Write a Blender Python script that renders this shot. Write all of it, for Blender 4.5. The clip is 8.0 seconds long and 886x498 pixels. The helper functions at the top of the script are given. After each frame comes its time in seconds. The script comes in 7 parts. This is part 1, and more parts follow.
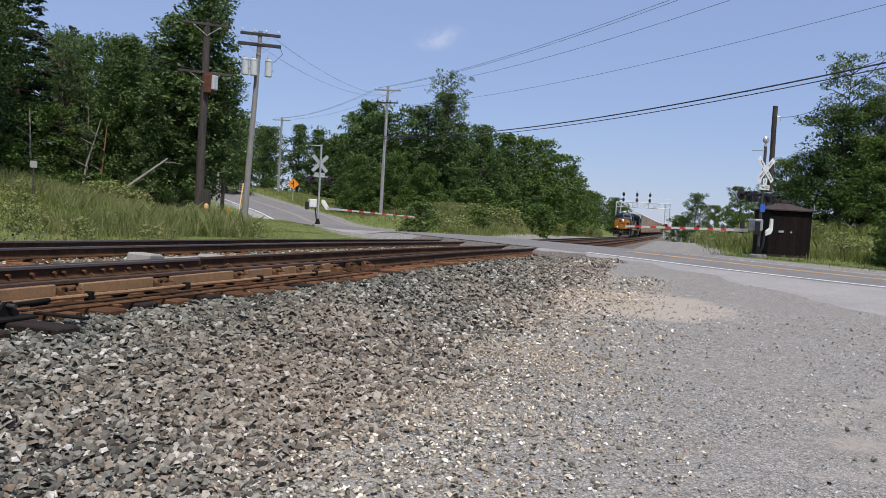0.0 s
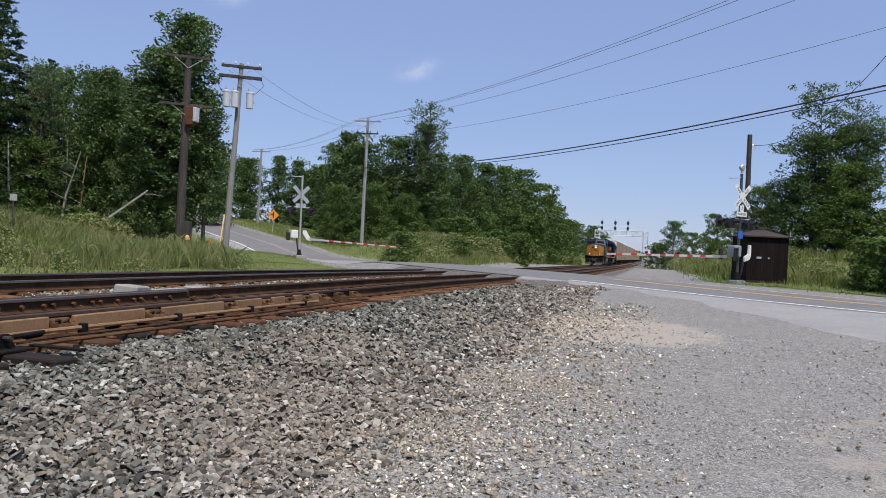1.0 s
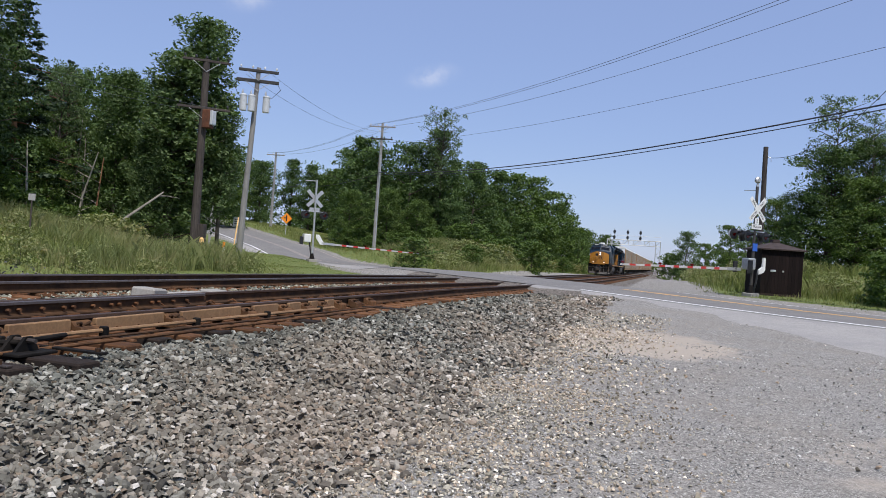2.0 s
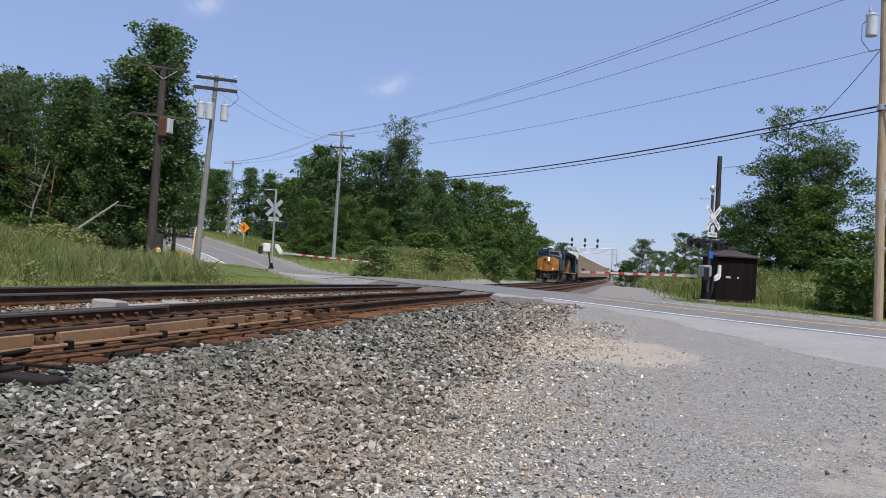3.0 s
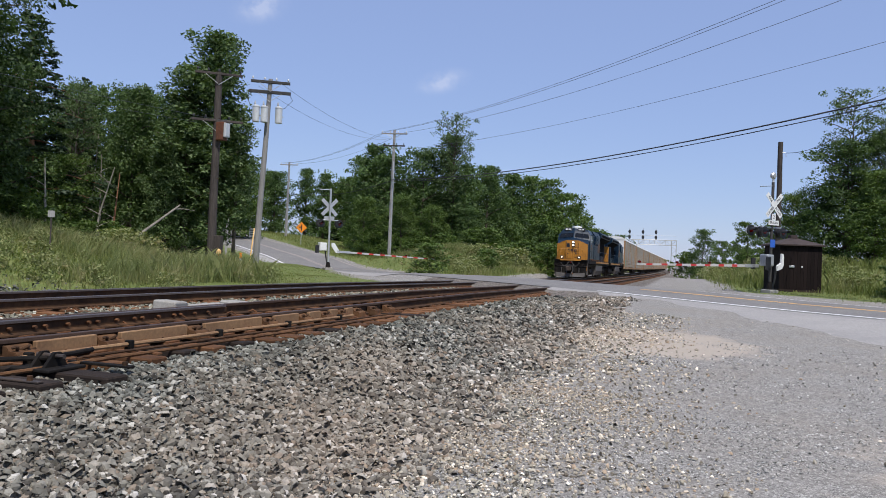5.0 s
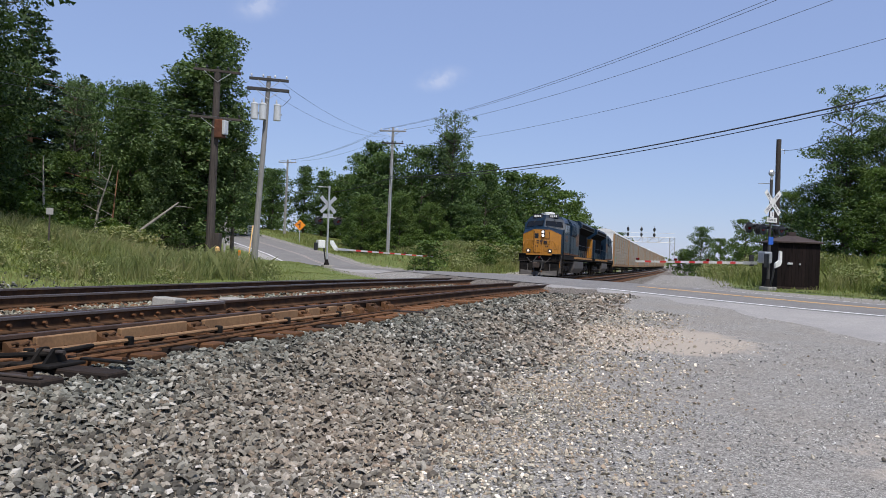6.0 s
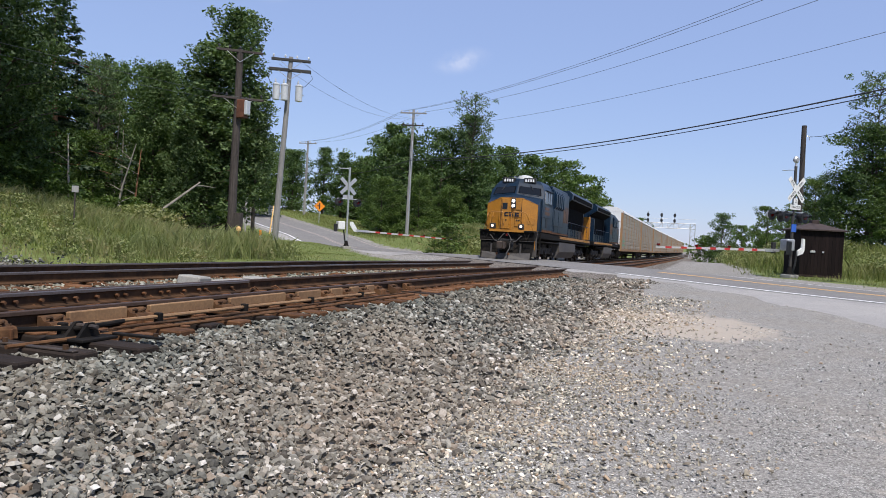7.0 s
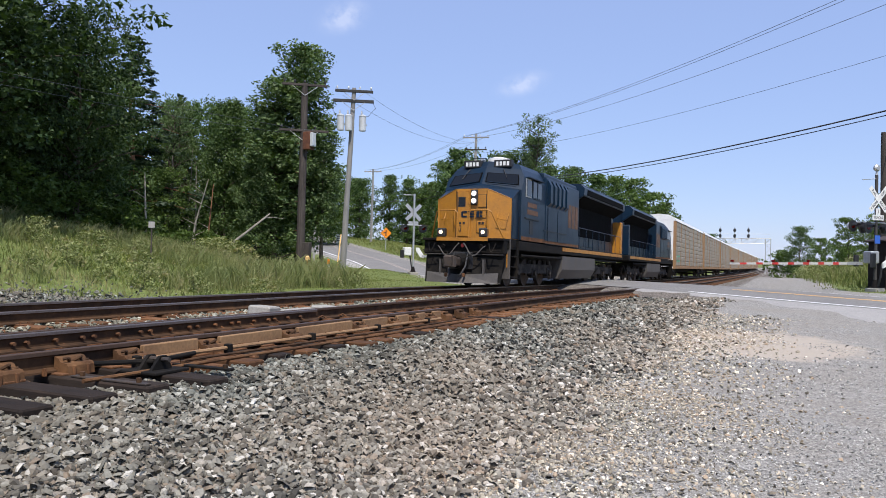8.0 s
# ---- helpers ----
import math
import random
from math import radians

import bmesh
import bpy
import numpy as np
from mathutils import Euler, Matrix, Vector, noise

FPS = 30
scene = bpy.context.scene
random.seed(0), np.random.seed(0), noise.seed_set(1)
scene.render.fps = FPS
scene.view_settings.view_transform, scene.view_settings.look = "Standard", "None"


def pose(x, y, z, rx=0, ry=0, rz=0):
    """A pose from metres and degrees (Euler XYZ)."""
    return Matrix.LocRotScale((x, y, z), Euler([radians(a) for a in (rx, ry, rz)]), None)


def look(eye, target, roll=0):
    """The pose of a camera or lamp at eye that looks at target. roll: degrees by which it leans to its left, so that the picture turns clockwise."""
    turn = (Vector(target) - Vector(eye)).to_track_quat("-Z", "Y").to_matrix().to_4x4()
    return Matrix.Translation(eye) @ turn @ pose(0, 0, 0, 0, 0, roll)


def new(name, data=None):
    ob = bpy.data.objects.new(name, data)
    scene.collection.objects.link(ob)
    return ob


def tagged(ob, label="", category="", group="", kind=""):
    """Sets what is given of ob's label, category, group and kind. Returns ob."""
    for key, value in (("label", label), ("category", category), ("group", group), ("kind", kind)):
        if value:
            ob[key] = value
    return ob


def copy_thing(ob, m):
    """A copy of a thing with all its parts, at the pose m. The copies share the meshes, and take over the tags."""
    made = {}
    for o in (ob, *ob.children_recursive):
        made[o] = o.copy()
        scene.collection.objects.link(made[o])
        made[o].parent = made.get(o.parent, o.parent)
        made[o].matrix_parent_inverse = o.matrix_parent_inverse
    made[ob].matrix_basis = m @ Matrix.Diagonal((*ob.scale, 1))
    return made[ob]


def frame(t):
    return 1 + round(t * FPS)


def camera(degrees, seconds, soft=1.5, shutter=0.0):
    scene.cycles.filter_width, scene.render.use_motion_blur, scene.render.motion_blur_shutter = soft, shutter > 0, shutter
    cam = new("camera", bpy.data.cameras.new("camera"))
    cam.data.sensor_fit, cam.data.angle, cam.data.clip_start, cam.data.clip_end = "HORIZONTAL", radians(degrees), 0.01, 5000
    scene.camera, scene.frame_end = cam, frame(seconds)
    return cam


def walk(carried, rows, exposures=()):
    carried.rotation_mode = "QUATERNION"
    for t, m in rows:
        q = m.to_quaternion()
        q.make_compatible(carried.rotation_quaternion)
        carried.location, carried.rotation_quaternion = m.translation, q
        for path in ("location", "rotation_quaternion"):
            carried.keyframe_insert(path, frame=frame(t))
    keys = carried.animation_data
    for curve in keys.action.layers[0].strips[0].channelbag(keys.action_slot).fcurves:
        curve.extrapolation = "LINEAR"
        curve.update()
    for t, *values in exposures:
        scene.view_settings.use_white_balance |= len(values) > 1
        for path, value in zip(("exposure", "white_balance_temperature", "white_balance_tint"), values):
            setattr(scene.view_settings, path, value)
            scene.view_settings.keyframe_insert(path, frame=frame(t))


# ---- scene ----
cam = camera(60.1, 8.0, soft=0.9)
# seconds, eye, yaw, pitch, roll of a camera held by someone standing on the gravel lot
ROWS = [
    (0.0, 0.192, 0.179, 1.487, 17.40, -2.46, -3.27),
    (0.5, 0.151, 0.070, 1.464, 14.36, -1.22, -2.98),
    (1.0, 0.085, 0.050, 1.466, 15.86, -0.16, -2.72),
    (1.5, 0.031, 0.055, 1.467, 15.61, -0.69, -3.69),
    (1.7, 0.046, 0.028, 1.482, 17.08, -0.56, -3.91),
    (2.8, -0.123, -0.022, 1.526, 13.93, 2.40, -3.42),
    (3.0, -0.128, -0.033, 1.513, 13.60, 1.07, -3.47),
    (3.5, -0.022, 0.053, 1.487, 17.40, -0.65, -3.56),
    (4.0, 0.019, 0.060, 1.506, 19.06, -0.31, -2.54),
    (4.5, -0.009, -0.034, 1.512, 17.98, 0.54, -2.28),
    (6.0, -0.011, -0.064, 1.499, 17.70, 0.37, -2.20),
    (6.5, -0.037, -0.132, 1.488, 17.65, -1.13, -2.64),
    (7.0, -0.056, -0.138, 1.487, 19.06, -0.97, -3.01),
    (7.5, -0.025, -0.049, 1.493, 22.52, 0.21, -2.04),
    (8.0, -0.056, -0.056, 1.497, 24.04, 0.63, -1.24),
]
walk(cam, [(t, pose(x, y, z, 90 + pitch, roll, yaw)) for t, x, y, z, yaw, pitch, roll in ROWS],
     exposures=[(0.0, 0.0, 6500, 12), (0.5, -0.1, 6450, 12), (1.0, 0.0, 6350, 12), (3.0, 0.05, 6350, 12), (3.5, -0.1, 6450, 12), (4.0, 0.16, 6400, 12), (4.5, 0.1, 6350, 12), (6.0, 0.05, 6400, 12), (6.5, 0.08, 6450, 12), (7.0, 0.2, 6450, 12), (7.5, 0.3, 6450, 12), (8.0, 0.35, 6400, 12)])

# ---- world, sun, exposure ----
SUN_EL, SUN_AZ = 60.0, 147.0  # degrees; azimuth clockwise from +y
world = bpy.data.worlds.new("sky")
scene.world = world
world.use_nodes = True
wn, wl = world.node_tree.nodes, world.node_tree.links
sky = wn.new("ShaderNodeTexSky")
sky.sky_type = "NISHITA"
sky.sun_disc = False
sky.sun_elevation, sky.sun_rotation = radians(SUN_EL), radians(SUN_AZ)
sky.air_density, sky.dust_density, sky.ozone_density = 1.1, 0.3, 4.0
sky.altitude = 300
haze = wn.new("ShaderNodeMix")
haze.data_type = "RGBA"
haze.inputs[0].default_value = 0.62
haze.inputs[7].default_value = (2.75, 3.55, 6.1, 1.0)  # even summer haze over the clear sky
wl.new(sky.outputs[0], haze.inputs[6])
wl.new(haze.outputs[2], wn["Background"].inputs[0])
wn["Background"].inputs[1].default_value = 0.12
sun_data = bpy.data.lights.new("sun", "SUN")
sun_data.energy, sun_data.angle, sun_data.color = 4.2, radians(0.53), (1.0, 0.95, 0.87)
sun = new("sun", sun_data)
az, el = radians(SUN_AZ), radians(SUN_EL)
sun.matrix_world = look((0, 0, 60), Vector((0, 0, 60)) - Vector((math.sin(az) * math.cos(el), math.cos(az) * math.cos(el), math.sin(el))))


# ---- materials ----
class Nodes:
    """A small writer for node materials."""

    def __init__(self, name):
        self.mat = bpy.data.materials.new(name)
        self.mat.use_nodes = True
        self.n, self.l = self.mat.node_tree.nodes, self.mat.node_tree.links
        self.bsdf = self.n["Principled BSDF"]
        self.coord = self.n.new("ShaderNodeTexCoord").outputs["Object"]

    def put(self, socket, value):
        if isinstance(value, bpy.types.NodeSocket):
            self.l.new(value, socket)
        else:
            socket.default_value = (*value, 1.0) if isinstance(value, tuple) and len(value) == 3 and socket.type == "RGBA" else value

    def noise(self, scale, detail=4.0, rough=0.6, vector=None):
        t = self.n.new("ShaderNodeTexNoise")
        t.inputs["Scale"].default_value, t.inputs["Detail"].default_value, t.inputs["Roughness"].default_value = scale, detail, rough
        self.l.new(vector or self.coord, t.inputs["Vector"])
        return t.outputs["Fac"]

    def cells(self, scale, out="Color", vector=None):
        t = self.n.new("ShaderNodeTexVoronoi")
        t.inputs["Scale"].default_value = scale
        self.l.new(vector or self.coord, t.inputs["Vector"])
        return t.outputs[out]

    def stretch(self, sx, sy, sz):
        m = self.n.new("ShaderNodeMapping")
        m.inputs["Scale"].default_value = (sx, sy, sz)
        self.l.new(self.coord, m.inputs["Vector"])
        return m.outputs[0]

    def ramp(self, fac, *stops):
        r = self.n.new("ShaderNodeValToRGB")
        while len(r.color_ramp.elements) < len(stops):
            r.color_ramp.elements.new(0.5)
        for e, (p, c) in zip(r.color_ramp.elements, stops):
            e.position, e.color = p, (*c, 1.0) if isinstance(c, tuple) else (c, c, c, 1.0)
        self.put(r.inputs[0], fac)
        return r.outputs[0]

    def mix(self, fac, a, b, how="MIX"):
        m = self.n.new("ShaderNodeMix")
        m.data_type, m.blend_type = "RGBA", how
        self.put(m.inputs[0], fac), self.put(m.inputs[6], a), self.put(m.inputs[7], b)
        return m.outputs[2]

    def math(self, op, a, b=0.0):
        m = self.n.new("ShaderNodeMath")
        m.operation = op
        self.put(m.inputs[0], a), self.put(m.inputs[1], b)
        return m.outputs[0]

    def random(self, island=False):
        return self.n.new("ShaderNodeNewGeometry").outputs["Random Per Island"] if island else self.n.new("ShaderNodeObjectInfo").outputs["Random"]

    def attr(self, name):
        a = self.n.new("ShaderNodeAttribute")
        a.attribute_name = name
        return a.outputs["Fac"]

    def bump(self, height, strength=0.3, distance=0.02, after=None):
        b = self.n.new("ShaderNodeBump")
        b.inputs["Strength"].default_value, b.inputs["Distance"].default_value = strength, distance
        self.put(b.inputs["Height"], height)
        if after:
            self.l.new(after, b.inputs["Normal"])
        return b.outputs[0]

    def done(self, color, rough=0.7, metal=0.0, normal=None, spec=None):
        self.put(self.bsdf.inputs["Base Color"], color)
        self.put(self.bsdf.inputs["Roughness"], rough)
        self.put(self.bsdf.inputs["Metallic"], metal)
        if normal:
            self.l.new(normal, self.bsdf.inputs["Normal"])
        if spec is not None:
            self.put(self.bsdf.inputs["Specular IOR Level"], spec)
        return self.mat


def worn(name, color, rough=0.6, metal=0.0, dirt=(0.12, 0.1, 0.08), amount=0.35, scale=3.0, grain=40.0, bump=0.1, spec=None):
    """A painted or raw surface with stains at two scales."""
    m = Nodes(name)
    stain = m.ramp(m.noise(scale, 5, 0.65), (0.42, 0.0), (0.75, amount))
    fine = m.ramp(m.noise(grain, 3), (0.3, 0.78), (0.7, 1.1))
    c = m.mix(1.0, m.mix(stain, color, dirt), fine, "MULTIPLY")
    return m.done(c, m.math("ADD", m.math("MULTIPLY", stain, 0.3), rough), metal, m.bump(m.noise(grain, 4), bump, 0.01), spec)


def glow(name, color, strength):
    m = Nodes(name)
    m.put(m.bsdf.inputs["Emission Color"], color)
    m.bsdf.inputs["Emission Strength"].default_value = strength
    return m.done(color, 0.3)


def leaves(name, dark, light, dry=None):
    m = Nodes(name)
    c = m.mix(m.random(island=True), dark, light)
    c = m.mix(m.ramp(m.noise(0.35, 3), (0.35, 0.0), (0.7, 0.6)), c, tuple(v * 0.55 for v in dark))
    if dry:
        c = m.mix(m.ramp(m.noise(0.5, 4), (0.47, 0.0), (0.69, 0.65)), c, dry)
    m.put(m.bsdf.inputs["Base Color"], c)
    m.bsdf.inputs["Roughness"].default_value = 0.55
    m.bsdf.inputs["Specular IOR Level"].default_value = 0.3
    tr = m.n.new("ShaderNodeBsdfTranslucent")
    m.l.new(m.mix(1.0, c, (0.9, 1.0, 0.35), "MULTIPLY"), tr.inputs[0])
    mx = m.n.new("ShaderNodeMixShader")
    mx.inputs[0].default_value = 0.29
    m.l.new(m.bsdf.outputs[0], mx.inputs[1]), m.l.new(tr.outputs[0], mx.inputs[2])
    m.l.new(mx.outputs[0], m.n["Material Output"].inputs[0])
    return m.mat


def make_ground():
    m = Nodes("ground_soil")
    grass, ballast, dust = m.attr("grass"), m.attr("ballast"), m.attr("dust")
    stone = m.cells(22.0)
    grey = m.ramp(m.math("MULTIPLY", stone, 1.0), (0.0, (0.026, 0.022, 0.018)), (0.35, (0.1, 0.086, 0.07)), (0.7, (0.19, 0.165, 0.138)), (1.0, (0.36, 0.325, 0.28)))
    fine = m.mix(0.5, m.cells(75.0), m.cells(165.0))
    lot = m.ramp(fine, (0.15, (0.07, 0.067, 0.06)), (0.38, (0.205, 0.194, 0.174)), (0.6, (0.3, 0.284, 0.256)), (0.88, (0.6, 0.575, 0.525)))
    lot = m.mix(m.ramp(m.noise(0.7, 5), (0.42, 0.0), (0.68, 0.5)), lot, (0.27, 0.24, 0.2))
    lot = m.mix(1.0, lot, m.ramp(m.noise(26.0, 4, 0.8), (0.3, 0.6), (0.7, 1.32)), "MULTIPLY")
    lot = m.mix(1.0, lot, m.ramp(m.noise(7.0, 8, 0.8), (0.3, 0.72), (0.7, 1.2)), "MULTIPLY")
    sandy = m.mix(m.ramp(m.noise(14.0, 5), (0.3, 0.0), (0.75, 0.5)), (0.42, 0.36, 0.29), (0.32, 0.28, 0.235))
    lot = m.mix(m.ramp(m.math("ADD", dust, m.math("MULTIPLY", m.math("SUBTRACT", m.noise(1.6, 6), 0.5), 1.1)), (0.32, 0.0), (0.6, 0.9)), lot, sandy)
    edge = m.ramp(m.math("ADD", ballast, m.math("MULTIPLY", m.math("SUBTRACT", m.noise(2.2, 6, 0.7), 0.5), 0.9)), (0.4, 0.0), (0.62, 1.0))
    c = m.mix(edge, lot, grey)
    turf = m.ramp(m.noise(3.0, 8, 0.75), (0.25, (0.05, 0.07, 0.018)), (0.5, (0.13, 0.165, 0.045)), (0.75, (0.24, 0.23, 0.1)))
    gmask = m.ramp(m.math("ADD", grass, m.math("MULTIPLY", m.math("SUBTRACT", m.noise(1.1, 7, 0.7), 0.5), 1.0)), (0.42, 0.0), (0.58, 1.0))
    c = m.mix(gmask, c, turf)
    h = m.math("ADD", m.math("MULTIPLY", m.cells(22.0, "Distance"), 0.5), m.math("MULTIPLY", m.cells(75.0, "Distance"), 0.2))
    return m.done(c, 0.92, 0.0, m.bump(h, 0.55, 0.03, m.bump(m.noise(1.5, 4), 0.3, 0.06)), 0.2)


def make_asphalt(name, tone, warm=1.0):
    m = Nodes(name)
    agg = m.ramp(m.cells(90.0), (0.0, (tone * 0.72, tone * 0.69, tone * 0.65)), (1.0, (tone * 1.5, tone * 1.42, tone * 1.3)))
    c = m.mix(m.ramp(m.noise(0.5, 6, 0.7), (0.35, 0.0), (0.7, 0.6)), agg, (tone * 0.74, tone * 0.71, tone * 0.69))
    c = m.mix(m.ramp(m.noise(2.5, 6, 0.7), (0.5, 0.0), (0.8, 0.4)), c, (tone * 1.5 * warm, tone * 1.42, tone * 1.28))
    return m.done(c, 0.85, 0.0, m.bump(m.cells(90.0, "Distance"), 0.3, 0.01), 0.3)


def make_stone(name="crushed_stone", lift=1.0):
    m = Nodes(name)
    r = m.random(island=True)
    c = m.ramp(r, (0.0, (0.045, 0.042, 0.036)), (0.2, (0.115, 0.111, 0.096)), (0.45, (0.21, 0.207, 0.178)), (0.68, (0.33, 0.322, 0.28)), (0.8, (0.23, 0.175, 0.125)), (0.93, (0.5, 0.475, 0.415)), (1.0, (0.72, 0.69, 0.63)))
    c = m.mix(1.0, c, m.ramp(m.noise(35.0, 4), (0.25, 0.7), (0.75, 1.15)), "MULTIPLY")
    brown = m.ramp(m.noise(0.45, 4), (0.42, 0.0), (0.68, 0.5))
    c = m.mix(brown, c, (0.33, 0.265, 0.2))
    sep = m.n.new("ShaderNodeSeparateXYZ")
    m.l.new(m.coord, sep.inputs[0])
    east = m.math("ADD", sep.outputs[0], m.math("MULTIPLY", m.noise(0.8, 4), 1.6))
    fresh = m.ramp(m.math("MULTIPLY", m.math("ADD", east, 4.3), 0.33), (0.0, (0.56, 0.6, 0.58)), (1.0, (1.04, 1.0, 0.97)))
    c = m.mix(1.0, c, fresh, "MULTIPLY")
    c = m.mix(1.0, c, (lift * 0.97, lift * 0.95, lift * 0.89) if lift > 1 else (1.0, 1.0, 1.0), "MULTIPLY")
    return m.done(c, 0.88, 0.0, m.bump(m.noise(60.0, 4), 0.3, 0.01), 0.25)


def make_grit():
    """Small limestone grit of the lot: pale, with a few dark bits."""
    m = Nodes("lot_grit")
    r = m.random(island=True)
    c = m.ramp(r, (0.0, (0.1, 0.096, 0.088)), (0.05, (0.26, 0.25, 0.226)), (0.5, (0.36, 0.345, 0.315)), (0.8, (0.48, 0.46, 0.42)), (1.0, (0.68, 0.66, 0.61)))
    c = m.mix(1.0, c, m.ramp(m.noise(40.0, 3), (0.25, 0.8), (0.75, 1.1)), "MULTIPLY")
    return m.done(c, 0.9, 0.0, m.bump(m.noise(70.0, 3), 0.3, 0.008), 0.2)


def make_rust(name, a=(0.16, 0.075, 0.035), b=(0.32, 0.16, 0.075), dark=(0.05, 0.035, 0.028)):
    m = Nodes(name)
    c = m.mix(m.ramp(m.noise(5.0, 6, 0.7), (0.35, 0.0), (0.65, 1.0)), a, b)
    c = m.mix(m.ramp(m.noise(1.3, 5), (0.45, 0.0), (0.7, 0.75)), c, dark)
    return m.done(c, 0.85, 0.0, m.bump(m.noise(60.0, 5), 0.35, 0.008), 0.25)


def make_wood(name, a, b, along=(9.0, 9.0, 0.6)):
    m = Nodes(name)
    v = m.stretch(*along)
    c = m.mix(m.ramp(m.noise(2.5, 8, 0.75, v), (0.3, 0.0), (0.7, 1.0)), a, b)
    c = m.mix(m.ramp(m.noise(0.9, 4), (0.5, 0.0), (0.75, 0.5)), c, tuple(x * 0.5 for x in a))
    c = m.mix(1.0, c, m.ramp(m.random(), (0.0, 0.6), (1.0, 1.25)), "MULTIPLY")
    return m.done(c, 0.9, 0.0, m.bump(m.noise(5.0, 8, 0.8, v), 0.4, 0.01), 0.2)


M_GROUND = make_ground()
M_ROAD = make_asphalt("road_asphalt", 0.185)
M_APRON = make_asphalt("worn_apron_asphalt", 0.3, 1.04)
M_STONE = make_stone()
M_PEBBLE = make_stone("lot_pebble", 1.55)
M_LOTGRIT = make_grit()
M_RUSTSTONE = make_rust("rust_stained_stone", (0.13, 0.08, 0.05), (0.26, 0.19, 0.13), (0.06, 0.045, 0.035))
M_RUST = make_rust("rusty_steel", (0.09, 0.04, 0.018), (0.22, 0.1, 0.042), (0.035, 0.022, 0.016))
M_RAILSIDE = make_rust("rail_web_rust", (0.042, 0.022, 0.011), (0.1, 0.05, 0.022), (0.017, 0.011, 0.007))
M_DUCT = worn("tan_weathered_duct", (0.3, 0.175, 0.08), 0.7, 0.0, (0.14, 0.07, 0.034), 0.7, 2.0, 30)
M_RAILTOP = worn("polished_rail_head", (0.26, 0.22, 0.2), 0.36, 0.8, (0.12, 0.085, 0.06), 0.5, 6.0, 60)
M_DULLTOP = worn("dull_brown_rail_head", (0.1, 0.062, 0.042), 0.5, 0.4, (0.05, 0.03, 0.02), 0.6, 6.0, 60)
M_TIE = make_wood("creosote_tie", (0.085, 0.04, 0.02), (0.23, 0.11, 0.05), (0.6, 9.0, 9.0))
M_DARKTIE = make_wood("dark_oiled_tie", (0.014, 0.012, 0.011), (0.05, 0.034, 0.025), (0.6, 9.0, 9.0))
M_POLEWOOD = make_wood("grey_weathered_pole", (0.23, 0.222, 0.21), (0.38, 0.368, 0.345))
M_ARMWOOD = make_wood("dark_grey_crossarm", (0.04, 0.039, 0.038), (0.095, 0.092, 0.088), (0.6, 9.0, 9.0))
M_DARKWOOD = make_wood("dark_brown_pole", (0.034, 0.029, 0.026), (0.085, 0.072, 0.063))
M_TANWOOD = make_wood("tan_pole", (0.3, 0.22, 0.14), (0.45, 0.35, 0.23))
M_SHED = make_wood("dark_red_brown_siding", (0.008, 0.005, 0.0045), (0.016, 0.0095, 0.0085), (10.0, 10.0, 0.7))
M_SHINGLE = worn("brown_roof_shingle", (0.055, 0.038, 0.033), 0.9, 0, (0.04, 0.03, 0.025), 0.5, 2, 25)
M_BARK = make_wood("tree_bark", (0.06, 0.048, 0.038), (0.14, 0.115, 0.09), (5, 5, 0.8))
M_PALEBARK = make_wood("pale_dead_bark", (0.24, 0.21, 0.17), (0.4, 0.37, 0.31), (5, 5, 0.8))
M_REDBARK = make_wood("reddish_pine_bark", (0.16, 0.075, 0.04), (0.28, 0.15, 0.085), (5, 5, 0.8))
M_LEAF = leaves("broad_leaves", (0.046, 0.092, 0.026), (0.16, 0.235, 0.072))
# broad_leaves darkened: the left wood's deep shade is put into the leaf colour
M_SHADELEAF = leaves("shade_dark_oak_leaves", (0.026, 0.056, 0.017), (0.1, 0.155, 0.048))
M_LEAF2 = leaves("bright_leaves", (0.05, 0.098, 0.02), (0.175, 0.25, 0.058))
M_LEAF3 = leaves("cottonwood_leaves", (0.055, 0.105, 0.032), (0.2, 0.27, 0.11))
M_NEEDLE = leaves("pine_needles", (0.022, 0.048, 0.025), (0.07, 0.105, 0.05))
M_GRASS = leaves("meadow_grass", (0.1, 0.14, 0.03), (0.3, 0.33, 0.1), (0.4, 0.34, 0.18))
M_WEED = leaves("tall_weeds", (0.13, 0.175, 0.05), (0.36, 0.38, 0.16), (0.42, 0.35, 0.19))
M_GALV = worn("galvanised_steel", (0.55, 0.56, 0.56), 0.45, 0.6, (0.3, 0.29, 0.27), 0.4, 3, 40)
M_WHITE = worn("white_paint", (0.78, 0.78, 0.75), 0.5, 0.0, (0.4, 0.37, 0.32), 0.3, 3, 40)
# white paint dimmed to grey for the shade on the gate arms, with stains
M_ARMWHITE = worn("shaded_white_gate_arm", (0.5, 0.5, 0.47), 0.6, 0.0, (0.3, 0.28, 0.25), 0.4, 3, 40)
M_LINE = worn("white_road_paint", (0.82, 0.82, 0.8), 0.7, 0.0, (0.45, 0.44, 0.42), 0.45, 5, 60)
M_YLINE = worn("yellow_road_paint", (0.85, 0.52, 0.19), 0.75, 0.0, (0.5, 0.38, 0.22), 0.3, 5, 60)
M_BLACK = worn("black_paint", (0.015, 0.015, 0.016), 0.5, 0.0, (0.06, 0.055, 0.05), 0.4, 3, 40)
M_REDSTRIPE = worn("red_reflective", (0.5, 0.035, 0.03), 0.45, 0.0, (0.3, 0.05, 0.04), 0.3, 4, 40)
M_ORANGE = worn("orange_sign_sheeting", (0.9, 0.28, 0.01), 0.45, 0.0, (0.6, 0.2, 0.02), 0.2, 4, 40)
